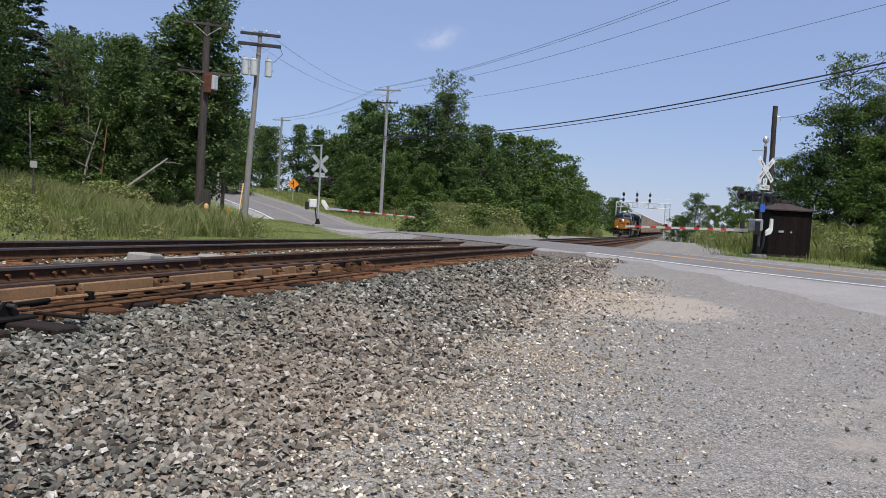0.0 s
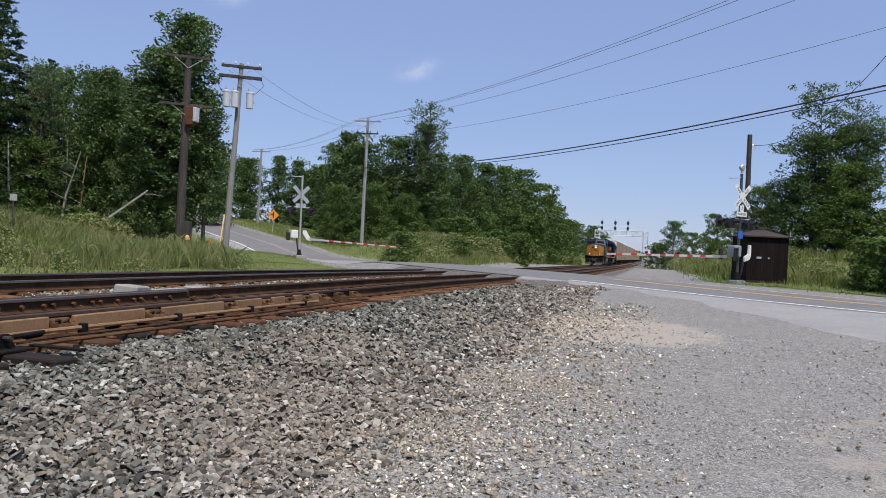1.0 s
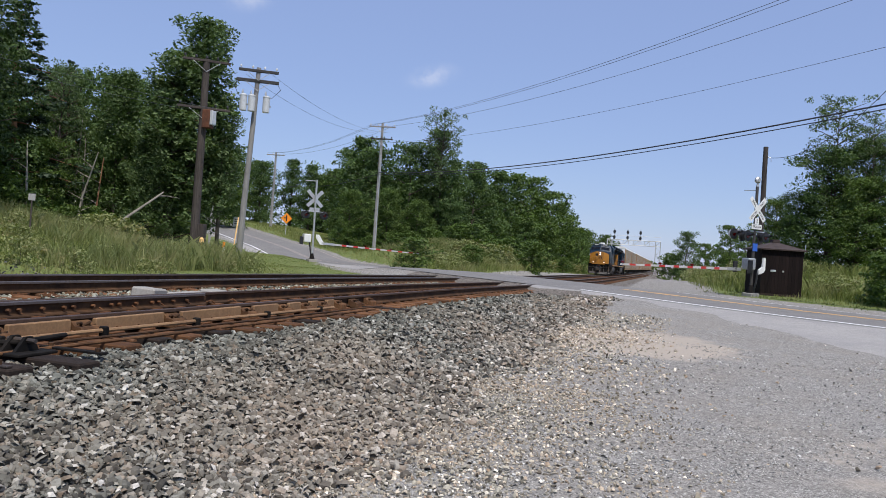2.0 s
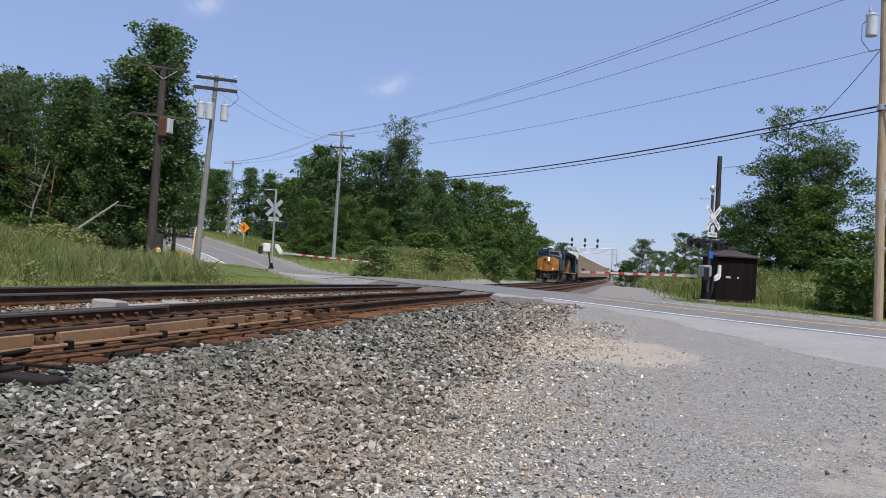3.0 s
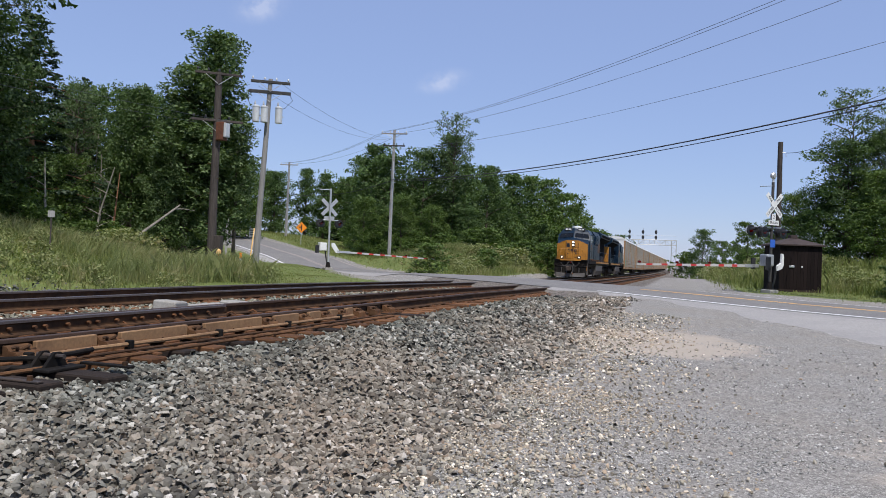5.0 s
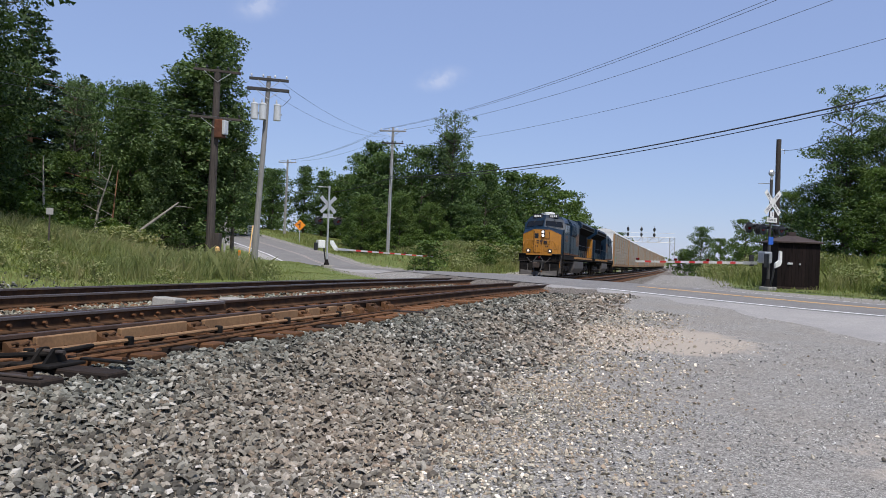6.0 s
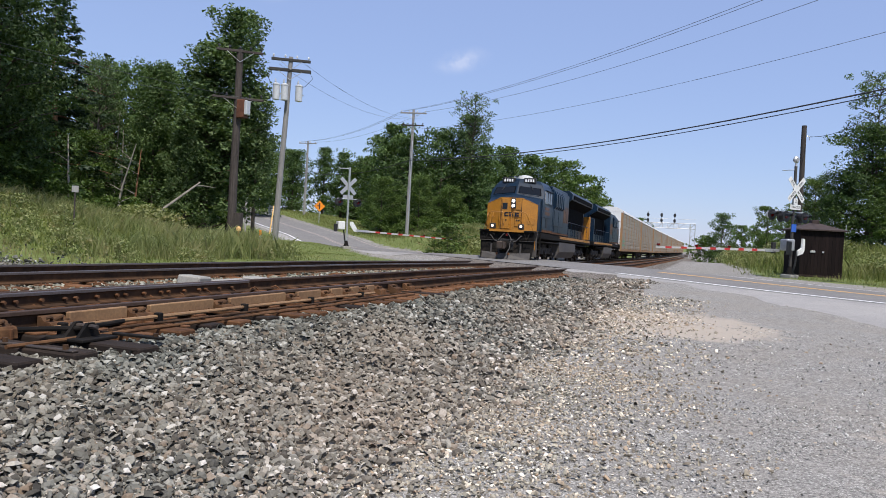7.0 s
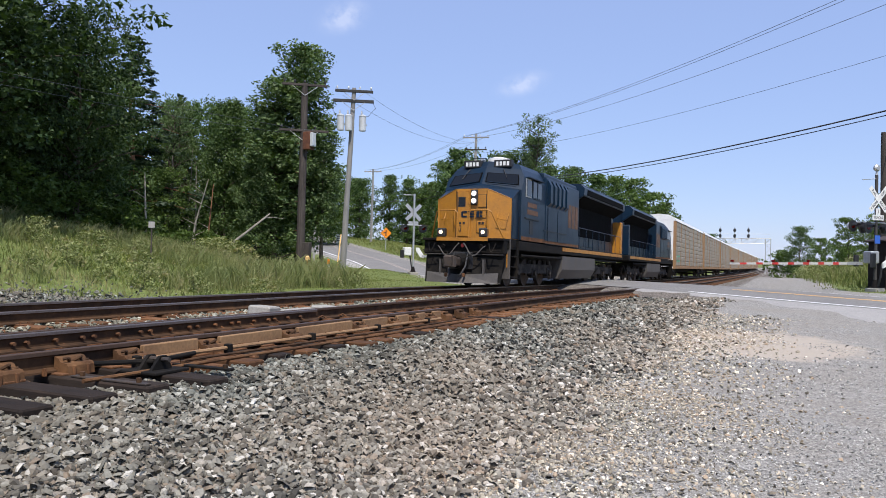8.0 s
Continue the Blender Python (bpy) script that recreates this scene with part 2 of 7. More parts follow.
M_BLUESIGN = worn("blue_sign", (0.03, 0.12, 0.5), 0.45)
M_MAST = worn("dark_weathered_mast", (0.06, 0.058, 0.055), 0.6, 0.3, (0.12, 0.1, 0.085), 0.5, 4, 40)
M_CAN = worn("pale_grey_transformer", (0.6, 0.62, 0.62), 0.4, 0.1, (0.35, 0.3, 0.25), 0.25, 4, 40)
M_BRACE = make_rust("orange_brown_casting", (0.08, 0.036, 0.015), (0.18, 0.09, 0.038), (0.03, 0.018, 0.011))
M_RUSTBOX = make_rust("rusty_box", (0.11, 0.042, 0.024), (0.19, 0.078, 0.042))
M_WIRE = worn("black_cable", (0.02, 0.02, 0.022), 0.6, 0)
M_THINWIRE = worn("aluminium_wire", (0.12, 0.13, 0.14), 0.5, 0.4)
M_CONCRETE = worn("pale_concrete", (0.34, 0.325, 0.29), 0.9, 0, (0.24, 0.21, 0.17), 0.5, 4, 40)
M_BLUE = worn("dark_blue_loco_paint", (0.0045, 0.018, 0.038), 0.36, 0.0, (0.035, 0.032, 0.03), 0.3, 1.2, 30, 0.03, 0.25)
# grille black, taken lower to hold the radiator wing's shade on the hood
M_GRILLE = worn("black_grille_and_shade", (0.003, 0.003, 0.0035), 0.9, 0.0, (0.012, 0.011, 0.01), 0.5, 2, 40, 0.1, 0.08)
M_TRUCK = worn("dusty_truck_casting", (0.028, 0.024, 0.02), 0.8, 0.0, (0.17, 0.145, 0.12), 0.8, 3, 30, 0.15, 0.2)
M_OLDLINE = worn("worn_road_paint", (0.4, 0.33, 0.28), 0.8, 0.0, (0.25, 0.22, 0.2), 0.8, 5, 60)
M_GOLD = worn("golden_yellow_loco_paint", (0.46, 0.195, 0.02), 0.42, 0.0, (0.2, 0.095, 0.03), 0.5, 2.2, 30, 0.03)
M_UNDER = worn("grimy_underframe", (0.007, 0.0065, 0.006), 0.8, 0.0, (0.045, 0.036, 0.028), 0.6, 2, 30, 0.1, 0.15)
M_TANK = worn("dusty_grey_tank", (0.075, 0.068, 0.062), 0.6, 0.0, (0.15, 0.13, 0.11), 0.7, 1.2, 30)
M_WHEEL = worn("wheel_steel", (0.08, 0.065, 0.055), 0.6, 0.6, (0.16, 0.1, 0.06), 0.5, 4, 40)
M_RACK = worn("tan_autorack_steel", (0.33, 0.29, 0.22), 0.6, 0.0, (0.2, 0.15, 0.1), 0.6, 0.8, 20)
# dark base colour stands for shade in the panel gaps, random stains over it
M_RACKDARK = worn("shade_dark_rack_interior", (0.1, 0.08, 0.058), 0.8, 0.0, (0.05, 0.04, 0.03), 0.5, 1, 20)
M_RACKRIB = worn("tan_autorack_post", (0.33, 0.19, 0.085), 0.6, 0.0, (0.25, 0.14, 0.07), 0.45, 0.8, 20)
M_RACKROOF = worn("white_autorack_roof", (0.84, 0.84, 0.82), 0.4, 0.0, (0.5, 0.46, 0.4), 0.3, 1, 20)
M_LETTER = worn("faded_gold_lettering", (0.15, 0.065, 0.022), 0.5, 0.0, (0.04, 0.03, 0.025), 0.6, 3, 30)
M_GRAFF = worn("green_spray_paint", (0.12, 0.38, 0.22), 0.6)
M_LAMP = glow("headlight", (1.0, 0.9, 0.84), 3.5)
M_DITCH = glow("ditch_light", (1.0, 0.74, 0.52), 2.2)
glass = Nodes("dark_cab_glass")
M_GLASS = glass.done((0.006, 0.007, 0.008), 0.06, 0.0, None, 0.4)
lensm = Nodes("dark_red_lens")
M_LENS = lensm.done((0.12, 0.006, 0.006), 0.15)


# ---- mesh building ----
class Mesh:
    """Collects vertices and faces, and becomes one mesh."""

    def __init__(self):
        self.v, self.f, self.k = [], [], []

    def add(self, verts, faces, slot=0):
        b = len(self.v)
        self.v += [tuple(p) for p in verts]
        self.f += [tuple(b + i for i in q) for q in faces]
        self.k += [slot] * len(faces)
        return self

    def box(self, x0, x1, y0, y1, z0, z1, c=0.0, slot=0, m=None):
        """A box, with chamfered upright and level edges where c is given."""
        if c <= 0:
            vs = [(x, y, z) for z in (z0, z1) for y in (y0, y1) for x in (x0, x1)]
            fs = [(0, 2, 3, 1), (4, 5, 7, 6), (0, 1, 5, 4), (2, 6, 7, 3), (0, 4, 6, 2), (1, 3, 7, 5)]
        else:
            ring = lambda d: [(x0 + c + d, y0 + d), (x1 - c - d, y0 + d), (x1 - d, y0 + c + d), (x1 - d, y1 - c - d), (x1 - c - d, y1 - d), (x0 + c + d, y1 - d), (x0 + d, y1 - c - d), (x0 + d, y0 + c + d)]
            vs = []
            for z, d in ((z0, c * 0.7), (z0 + c, 0), (z1 - c, 0), (z1, c * 0.7)):
                vs += [(x, y, z) for x, y in ring(d)]
            fs = [tuple(range(7, -1, -1)), tuple(range(24, 32))]
            for r in range(3):
                fs += [(r * 8 + i, r * 8 + (i + 1) % 8, r * 8 + 8 + (i + 1) % 8, r * 8 + 8 + i) for i in range(8)]
        if m is not None:
            vs = [m @ Vector(p) for p in vs]
        return self.add(vs, fs, slot)

    def tube(self, points, radii, n=8, slot=0, cap=True):
        """A round bar through points, its radius given per point."""
        pts = [Vector(p) for p in points]
        if not hasattr(radii, "__len__"):
            radii = [radii] * len(pts)
        vs, fs = [], []
        side = None
        for i, p in enumerate(pts):
            d = (pts[min(i + 1, len(pts) - 1)] - pts[max(i - 1, 0)]).normalized()
            ref = Vector((0, 0, 1)) if abs(d.z) < 0.9 else Vector((1, 0, 0))
            a = d.cross(ref).normalized() if side is None else (side - d * side.dot(d)).normalized()
            side = a
            b = d.cross(a)
            vs += [p + (a * math.cos(2 * math.pi * k / n) + b * math.sin(2 * math.pi * k / n)) * radii[i] for k in range(n)]
        for i in range(len(pts) - 1):
            fs += [(i * n + k, i * n + (k + 1) % n, i * n + n + (k + 1) % n, i * n + n + k) for k in range(n)]
        if cap:
            fs += [tuple(range(n - 1, -1, -1)), tuple(range((len(pts) - 1) * n, len(pts) * n))]
        return self.add(vs, fs, slot)

    def prism(self, outline, axis, a, b, slot=0):
        """An outline of 2D points pushed along an axis from a to b."""
        n = len(outline)
        put = {"x": lambda u, v, w: (w, u, v), "y": lambda u, v, w: (u, w, v), "z": lambda u, v, w: (u, v, w)}[axis]
        vs = [put(u, v, a) for u, v in outline] + [put(u, v, b) for u, v in outline]
        fs = [tuple(range(n - 1, -1, -1)), tuple(range(n, 2 * n))] + [(i, (i + 1) % n, n + (i + 1) % n, n + i) for i in range(n)]
        return self.add(vs, fs, slot)

    def sweep(self, profile, path, slot=0):
        """A closed profile of (across, up) points carried along a path of (x, y, z), level."""
        n = len(profile)
        vs, fs = [], []
        for i, p in enumerate(path):
            q0, q1 = path[max(i - 1, 0)], path[min(i + 1, len(path) - 1)]
            dx, dy = q1[0] - q0[0], q1[1] - q0[1]
            l = math.hypot(dx, dy)
            rx, ry = dy / l, -dx / l
            vs += [(p[0] + rx * u, p[1] + ry * u, p[2] + w) for u, w in profile]
        for i in range(len(path) - 1):
            fs += [(i * n + k, i * n + (k + 1) % n, i * n + n + (k + 1) % n, i * n + n + k) for k in range(n)]
        fs += [tuple(range(n - 1, -1, -1)), tuple(range((len(path) - 1) * n, len(path) * n))]
        return self.add(vs, fs, slot)

    def make(self, name, *mats, smooth=False):
        me = bpy.data.meshes.new(name)
        me.from_pydata(self.v, [], self.f)
        for m in mats:
            me.materials.append(m)
        if len(mats) > 1:
            me.polygons.foreach_set("material_index", self.k)
        if not smooth:
            bm = bmesh.new()
            bm.from_mesh(me)
            bmesh.ops.recalc_face_normals(bm, faces=bm.faces)
            bm.to_mesh(me)
            bm.free()
        else:
            me.polygons.foreach_set("use_smooth", [True] * len(me.polygons))
        me.update()
        return me


def part(name, mesh, mats, parent=None, label="", smooth=False):
    """One mesh object, under a thing or a part where a parent is given."""
    mats = mats if isinstance(mats, (list, tuple)) else [mats]
    ob = new(name, mesh.make(name, *mats, smooth=smooth) if isinstance(mesh, Mesh) else mesh)
    ob.parent = parent
    return tagged(ob, label)


def thing(name, m, label, category, group="", kind=""):
    ob = new(name)
    ob.matrix_basis = m
    ob.empty_display_size = 0.3
    return tagged(ob, label, category, group, kind)


# ---- the lie of the land ----
def rail_x(y):
    """How far the tracks bend sideways at y."""
    return 0.008 * y - 0.000104 * y * y if y < 60 else 0.1056 - 0.0045 * (y - 60)


def rail_z(y):
    """Height of the rail heads at y: the line falls away into the distance."""
    return 0.69 - 0.0066 * min(y, 20) - 0.0125 * min(max(y - 20, 0), 40) - 0.0065 * min(max(y - 60, 0), 100) - 0.003 * max(y - 160, 0)


TRACKS = (-6.36, -10.35)  # centre lines of the near and the far track at y = 0
ROAD_D = (0.728, -0.686)  # the road's direction, towards the lot
ROAD_N = (0.686, 0.728)
ROAD_C, ROAD_HALF = 23.05, 3.55


def road_uv(x, y):
    """Metres along the road (0 at the near track) and across it."""
    px, py = x + 6.2, y - 36.9
    return px * ROAD_D[0] + py * ROAD_D[1], x * ROAD_N[0] + y * ROAD_N[1] - ROAD_C


def ramp01(v, a, b):
    t = min(1.0, max(0.0, (v - a) / (b - a)))
    return t * t * (3 - 2 * t)


def road_z(u):
    """Height of the road along its length."""
    top = 0.42
    right = 0.42 - 0.1 * ramp01(u, 3, 16)
    if u > -8:
        return right
    dip = top - 0.32 * ramp01(-u, 9, 24)
    return dip + 0.078 * max(0.0, -u - 29) * ramp01(-u, 27, 40)


def land_z(x, y):
    """Height of the open ground, with the track bed and the road in it."""
    lot = 0.0 + 0.3 * ramp01(y, 6, 27) + 0.03 * noise.noise((x * 0.4, y * 0.4, 0))
    # the bank across the tracks, high near the camera and low towards the road
    bank = (3.1 - 2.65 * ramp01(y, 12, 37)) * ramp01(-x, 14.5, 30) + 0.12
    bank += 0.12 * noise.noise((x * 0.3, y * 0.3, 5)) * ramp01(-x, 14, 18)
    # the slope beyond the road
    beyond = 0.1 + 0.9 * ramp01(-x, 16, 27) + 3.0 * ramp01(-x, 30, 60)
    beyond += 1.7 * math.exp(-(((x + 20.5) / 4.2) ** 2 + ((y - 70) / 10.0) ** 2))
    far_right = 0.42 + 1.3 * ramp01(x, 1.0, 9) * ramp01(y, 44, 50) - 1.2 * ramp01(y, 60, 140)
    u, v = road_uv(x, y)
    over = ramp01(v, -2, 6)
    left = bank * (1 - over) + beyond * over
    left -= 1.0 * ramp01(y, 70, 160) * ramp01(-x, 10, 13) * (1 - ramp01(-x, 16, 30))
    right = lot * (1 - over) + far_right * over
    t = ramp01(-x, 6, 11)
    z = right * (1 - t) + left * t
    # track bed
    c = x - rail_x(y)
    bed = rail_z(y) - 0.265
    w = ramp01(c, -14.2, -12.4) * (1 - ramp01(c, -4.4, -2.0))
    z = z * (1 - w) + bed * w
    # the road and its verge
    rw = 1 - ramp01(abs(v), ROAD_HALF + 0.3, ROAD_HALF + 2.6)
    z = z * (1 - rw) + (road_z(u) - 0.04) * rw
    return z


def grass_at(x, y):
    u, v = road_uv(x, y)
    c = x - rail_x(y)
    g = 0.0
    if c < -12.6:
        g = ramp01(-c, 13.3, 14.8)
        if y < 19:
            g *= 1 - 0.9 * math.exp(-(((x + 16.0) / 2.2) ** 2 + ((y - 13.0) / 2.6) ** 2))
        if v < 0:
            g *= 1 - ramp01(u, -21, -11) * ramp01(v, -9, -5)
    if v > 3.4 and c > -3.5:
        g = ramp01(x, 0.8, 3.6) * ramp01(v, 4.5, 6.5)
    return g * ramp01(abs(v), ROAD_HALF + 0.2, ROAD_HALF + 1.2)


def ballast_at(x, y):
    c = x - rail_x(y)
    if c < -12.8 and road_uv(x, y)[1] > -10:
        return 0.0
    return 1 - ramp01(c, -2.9, -1.4) if c > -14 else 1.0


def dust_at(x, y):
    a = 1.4 * math.exp(-(((x + 0.6) / 1.8) ** 2 + ((y - 14.4) / 1.9) ** 2))
    b = 0.45 * math.exp(-(((x - 2.5) / 2.5) ** 2 + ((y - 6.5) / 2.5) ** 2))
    return min(1.0, a + b)


def steps(*spans):
    out = []
    for a, b, n in spans:
        out += [a + (b - a) * i / n for i in range(n)]
    return out + [spans[-1][1]]


def build_ground():
    xs = steps((-900, -150, 10), (-150, -60, 15), (-60, -36, 24), (-36, -12, 40), (-12, -1, 55), (-1, 8, 36), (8, 20, 24), (20, 60, 12), (60, 900, 10))
    ys = steps((-900, -60, 8), (-60, 0, 12), (0, 12, 60), (12, 50, 95), (50, 90, 50), (90, 220, 40), (220, 500, 14), (500, 2600, 10))
    nx, ny = len(xs), len(ys)
    verts = [(x, y, land_z(x, y)) for y in ys for x in xs]
    faces = [(j * nx + i, j * nx + i + 1, j * nx + nx + i + 1, j * nx + nx + i) for j in range(ny - 1) for i in range(nx - 1)]
    me = bpy.data.meshes.new("ground")
    me.from_pydata(verts, [], faces)
    me.materials.append(M_GROUND)
    for name, fn in (("grass", grass_at), ("ballast", ballast_at), ("dust", dust_at)):
        a = me.attributes.new(name, "FLOAT", "POINT")
        a.data.foreach_set("value", [fn(x, y) for x, y, z in verts])
    me.polygons.foreach_set("use_smooth", [True] * len(me.polygons))
    ob = new("ground", me)
    tagged(ob, "grey gravel lot and ballast with grassy banks", "ground", kind="structure")


build_ground()


def ribbon(u0, u1, v0, v1, lift, name, mat, label, category, step=1.0, parent=None, wobble=0.0):
    """A sheet on the road between two lines across it."""
    n = max(2, int((u1 - u0) / step))
    cols = 8 if v1 - v0 > 1 else 1
    m = Mesh()
    vs, fs = [], []
    for i in range(n + 1):
        u = u0 + (u1 - u0) * i / n
        for j in range(cols + 1):
            v = v0 + (v1 - v0) * j / cols
            if wobble and j in (0, cols):
                v += wobble * noise.noise((u * 0.7, j, 3)) + 0.4 * wobble * noise.noise((u * 3.1, j, 8))
            x = -6.2 + u * ROAD_D[0] + (v + ROAD_C - (-6.2 * ROAD_N[0] + 36.9 * ROAD_N[1])) * ROAD_N[0]
            y = 36.9 + u * ROAD_D[1] + (v + ROAD_C - (-6.2 * ROAD_N[0] + 36.9 * ROAD_N[1])) * ROAD_N[1]
            vs.append((x, y, road_z(u) + lift - 0.012 * abs(v)))
    k = cols + 1
    for i in range(n):
        fs += [(i * k + j, i * k + j + 1, i * k + k + j + 1, i * k + k + j) for j in range(cols)]
    m.add(vs, fs)
    ob = part(name, m, mat, parent, label, smooth=True)
    if not parent:
        tagged(ob, category=category, kind="structure")
    return ob


def build_road():
    road = ribbon(-95, 60, -ROAD_HALF, ROAD_HALF, 0.03, "road", M_ROAD, "grey two-lane asphalt road over the crossing", "road", 0.8, wobble=0.12)
    ribbon(6.5, 60, -3.28, -3.04, 0.037, "edge_line", M_LINE, "worn white edge line", "", 1.0, road)
    ribbon(5.5, 60, 3.08, 3.22, 0.037, "edge_line", M_LINE, "", "", 1.0, road)
    ribbon(-95, -19, -3.24, -3.08, 0.037, "edge_line", M_LINE, "", "", 1.0, road)
    ribbon(-95, -19, 3.08, 3.22, 0.037, "edge_line", M_OLDLINE, "", "", 1.0, road)
    for v in (-0.2, 0.06):
        ribbon(5.5, 60, v, v + 0.15, 0.036, "centre_line", M_YLINE, "faded yellow centre line", "", 1.0, road)
        ribbon(-95, -19, v, v + 0.11, 0.036, "centre_line", M_OLDLINE, "worn pinkish centre line", "", 1.0, road)
    # gravelly paved shoulder on the near side beyond the tracks
    k0 = ROAD_C - (-6.2 * ROAD_N[0] + 36.9 * ROAD_N[1])
    vs, fs = [], []
    for i in range(41):
        u = -48 + 38 * i / 40
        deep = (0.5 + 1.9 * ramp01(u, -46, -26)) + 0.25 * noise.noise((u * 0.8, 2, 5))
        for j in range(7):
            v = -ROAD_HALF + 0.2 - deep * j / 6
            x, y = -6.2 + u * ROAD_D[0] + (v + k0) * ROAD_N[0], 36.9 + u * ROAD_D[1] + (v + k0) * ROAD_N[1]
            vs.append((x, y, land_z(x, y) + 0.026 - (0.04 if j == 6 else 0)))
    for i in range(40):
        fs += [(i * 7 + j, i * 7 + j + 1, i * 7 + j + 8, i * 7 + j + 7) for j in range(6)]
    part("shoulder", Mesh().add(vs, fs), M_APRON, road, "pale worn paved shoulder", smooth=True)
    ribbon(-18.6, -18.1, -3.0, -0.3, 0.036, "stop_line", M_LINE, "worn white stop line", "", 1.0, road)


build_road()


# ---- tracks ----
RAIL_HEAD = [(-0.036, -0.006), (-0.03, 0.0), (0.03, 0.0), (0.036, -0.006), (0.036, -0.035), (-0.036, -0.035)]
RAIL_WEB = [(-0.03, -0.036), (0.03, -0.036), (0.009, -0.05), (0.009, -0.14), (0.07, -0.16), (0.072, -0.175), (-0.072, -0.175), (-0.07, -0.16), (-0.009, -0.14), (-0.009, -0.05)]


def rail_path(x0, y0, y1, n=90):
    ys = [y0 + (y1 - y0) * (i / n) ** 1.8 for i in range(n + 1)]
    return [(x0 + rail_x(y), y, rail_z(y)) for y in ys]


def build_track(xc, dull, label):
    track = thing("railway_track", Matrix(), label, "railway track", "pair of tracks", "structure")
    for s in (-0.755, 0.755):
        rail = part("rail", Mesh().sweep(RAIL_WEB, rail_path(xc + s, -12, 420)), M_RAILSIDE, track, "rusty steel rail")
        part("rail_head", Mesh().sweep(RAIL_HEAD, rail_path(xc + s, -12, 420)), dull, rail, "worn running surface")
    return track


def build_ties(track, xc, skip=None):
    base = Mesh().box(-1.3, 1.3, -0.115, 0.115, -0.17, 0.0, 0.012).make("tie", M_TIE)
    plate = Mesh().box(-0.17, 0.17, -0.1, 0.1, 0.0, 0.016, 0.004)
    for sx in (-0.1, 0.1):
        for sy in (-0.06, 0.06):
            plate.box(sx - 0.012, sx + 0.012, sy - 0.012, sy + 0.012, 0.016, 0.045)
    plate = plate.make("tie_plate", M_RUST)
    rnd = random.Random(int(abs(xc) * 100))
    for i in range(95):
        y = -4 + i * 0.53
        if (skip and skip[0] < y < skip[1]) or 29.5 < y - (xc + 6.4) * -0.95 < 42:
            continue
        ob = new("tie", base)
        ob.parent = track
        ob.matrix_basis = pose(xc + rail_x(y) + rnd.uniform(-0.11, 0.11), y, rail_z(y) - 0.192 + rnd.uniform(-0.012, 0.004), 0, rnd.uniform(-0.5, 0.5), rnd.uniform(-1.6, 1.6))
        for s in (-0.755, 0.755):
            pl = new("tie_plate", plate)
            pl.parent = ob
            pl.location = (s, 0, 0)
    far = Mesh()
    for i in range(300):
        y = 46 + i * 0.56
        far.box(xc + rail_x(y) - 1.3, xc + rail_x(y) + 1.3, y - 0.11, y + 0.11, rail_z(y) - 0.36, rail_z(y) - 0.19)
    tagged(part("far_ties", far, M_TIE, track, "weathered timber ties"), kind="stuff")


track_near = build_track(TRACKS[0], M_DULLTOP, "rusty near railway track with switch rods on timber ties")
track_far = build_track(TRACKS[1], M_RAILTOP, "polished far railway track on timber ties")


# ---- wooden poles and wires ----
def pole_shaft(h, r0, r1, lean=(0, 0), n=12):
    k = 7
    return Mesh().tube([(lean[0] * i / k + 0.012 * math.sin(i * 1.7), lean[1] * i / k, -0.5 + (h + 0.5) * i / k) for i in range(k + 1)], [r0 + (r1 - r0) * i / k for i in range(k + 1)], n)


def crossarm(length, z, parent, mat, at=(0, 0), pins=4, turn=0.0, w=0.06):
    t = pose(at[0], at[1], z, 0, 0, turn)
    arm = part("crossarm", Mesh().box(-length / 2, length / 2, -0.16, -0.16 + 2 * w, -w, w, 0.012, m=t), mat, parent, "weathered wooden crossarm")
    for i in range(pins):
        x = -length / 2 + 0.12 + (length - 0.24) * i / max(1, pins - 1)
        p = t @ Vector((x, -0.1, w))
        part("insulator", Mesh().tube([p, p + Vector((0, 0, 0.06)), p + Vector((0, 0, 0.07)), p + Vector((0, 0, 0.15)), p + Vector((0, 0, 0.2))], [0.02, 0.02, 0.06, 0.055, 0.025], 8), M_CAN if mat is not M_DARKWOOD else M_BLACK, arm, "porcelain insulator")
    for s in (-1, 1):
        part("brace", Mesh().tube([t @ Vector((s * length * 0.28, -0.17, -w)), t @ Vector((0, -0.17, -0.55))], 0.016, 5), M_GALV, arm)
    return arm


def transformer_can(p, r, h, parent, label="pale grey transformer can"):
    x, y, z = p
    can = part("transformer", Mesh().tube([(x, y, z), (x, y, z + 0.03), (x, y, z + h * 0.86), (x, y, z + h * 0.87), (x, y, z + h * 0.93), (x, y, z + h)], [r * 0.96, r, r, r * 1.08, r * 1.06, r * 0.5], 18), M_CAN, parent, label)
    part("bushing", Mesh().tube([(x - 0.06, y, z + h * 0.95), (x - 0.07, y, z + h + 0.08), (x - 0.07, y, z + h + 0.24)], [0.035, 0.06, 0.03], 8), M_GALV, can)
    part("bracket", Mesh().box(x - 0.05, x + 0.05, y, y + r + 0.25, z + h * 0.4, z + h * 0.48), M_GALV, can)
    return can


def hang(a, b, sag, n=24):
    a, b = Vector(a), Vector(b)
    return [a.lerp(b, i / n) - Vector((0, 0, sag * 4 * (i / n) * (1 - i / n))) for i in range(n + 1)]


def wire(name, a, b, sag, r, mat, label):
    return tagged(part(name, Mesh().tube(hang(a, b, sag), r, 5), mat, None, label), category="cable", group="overhead wires")


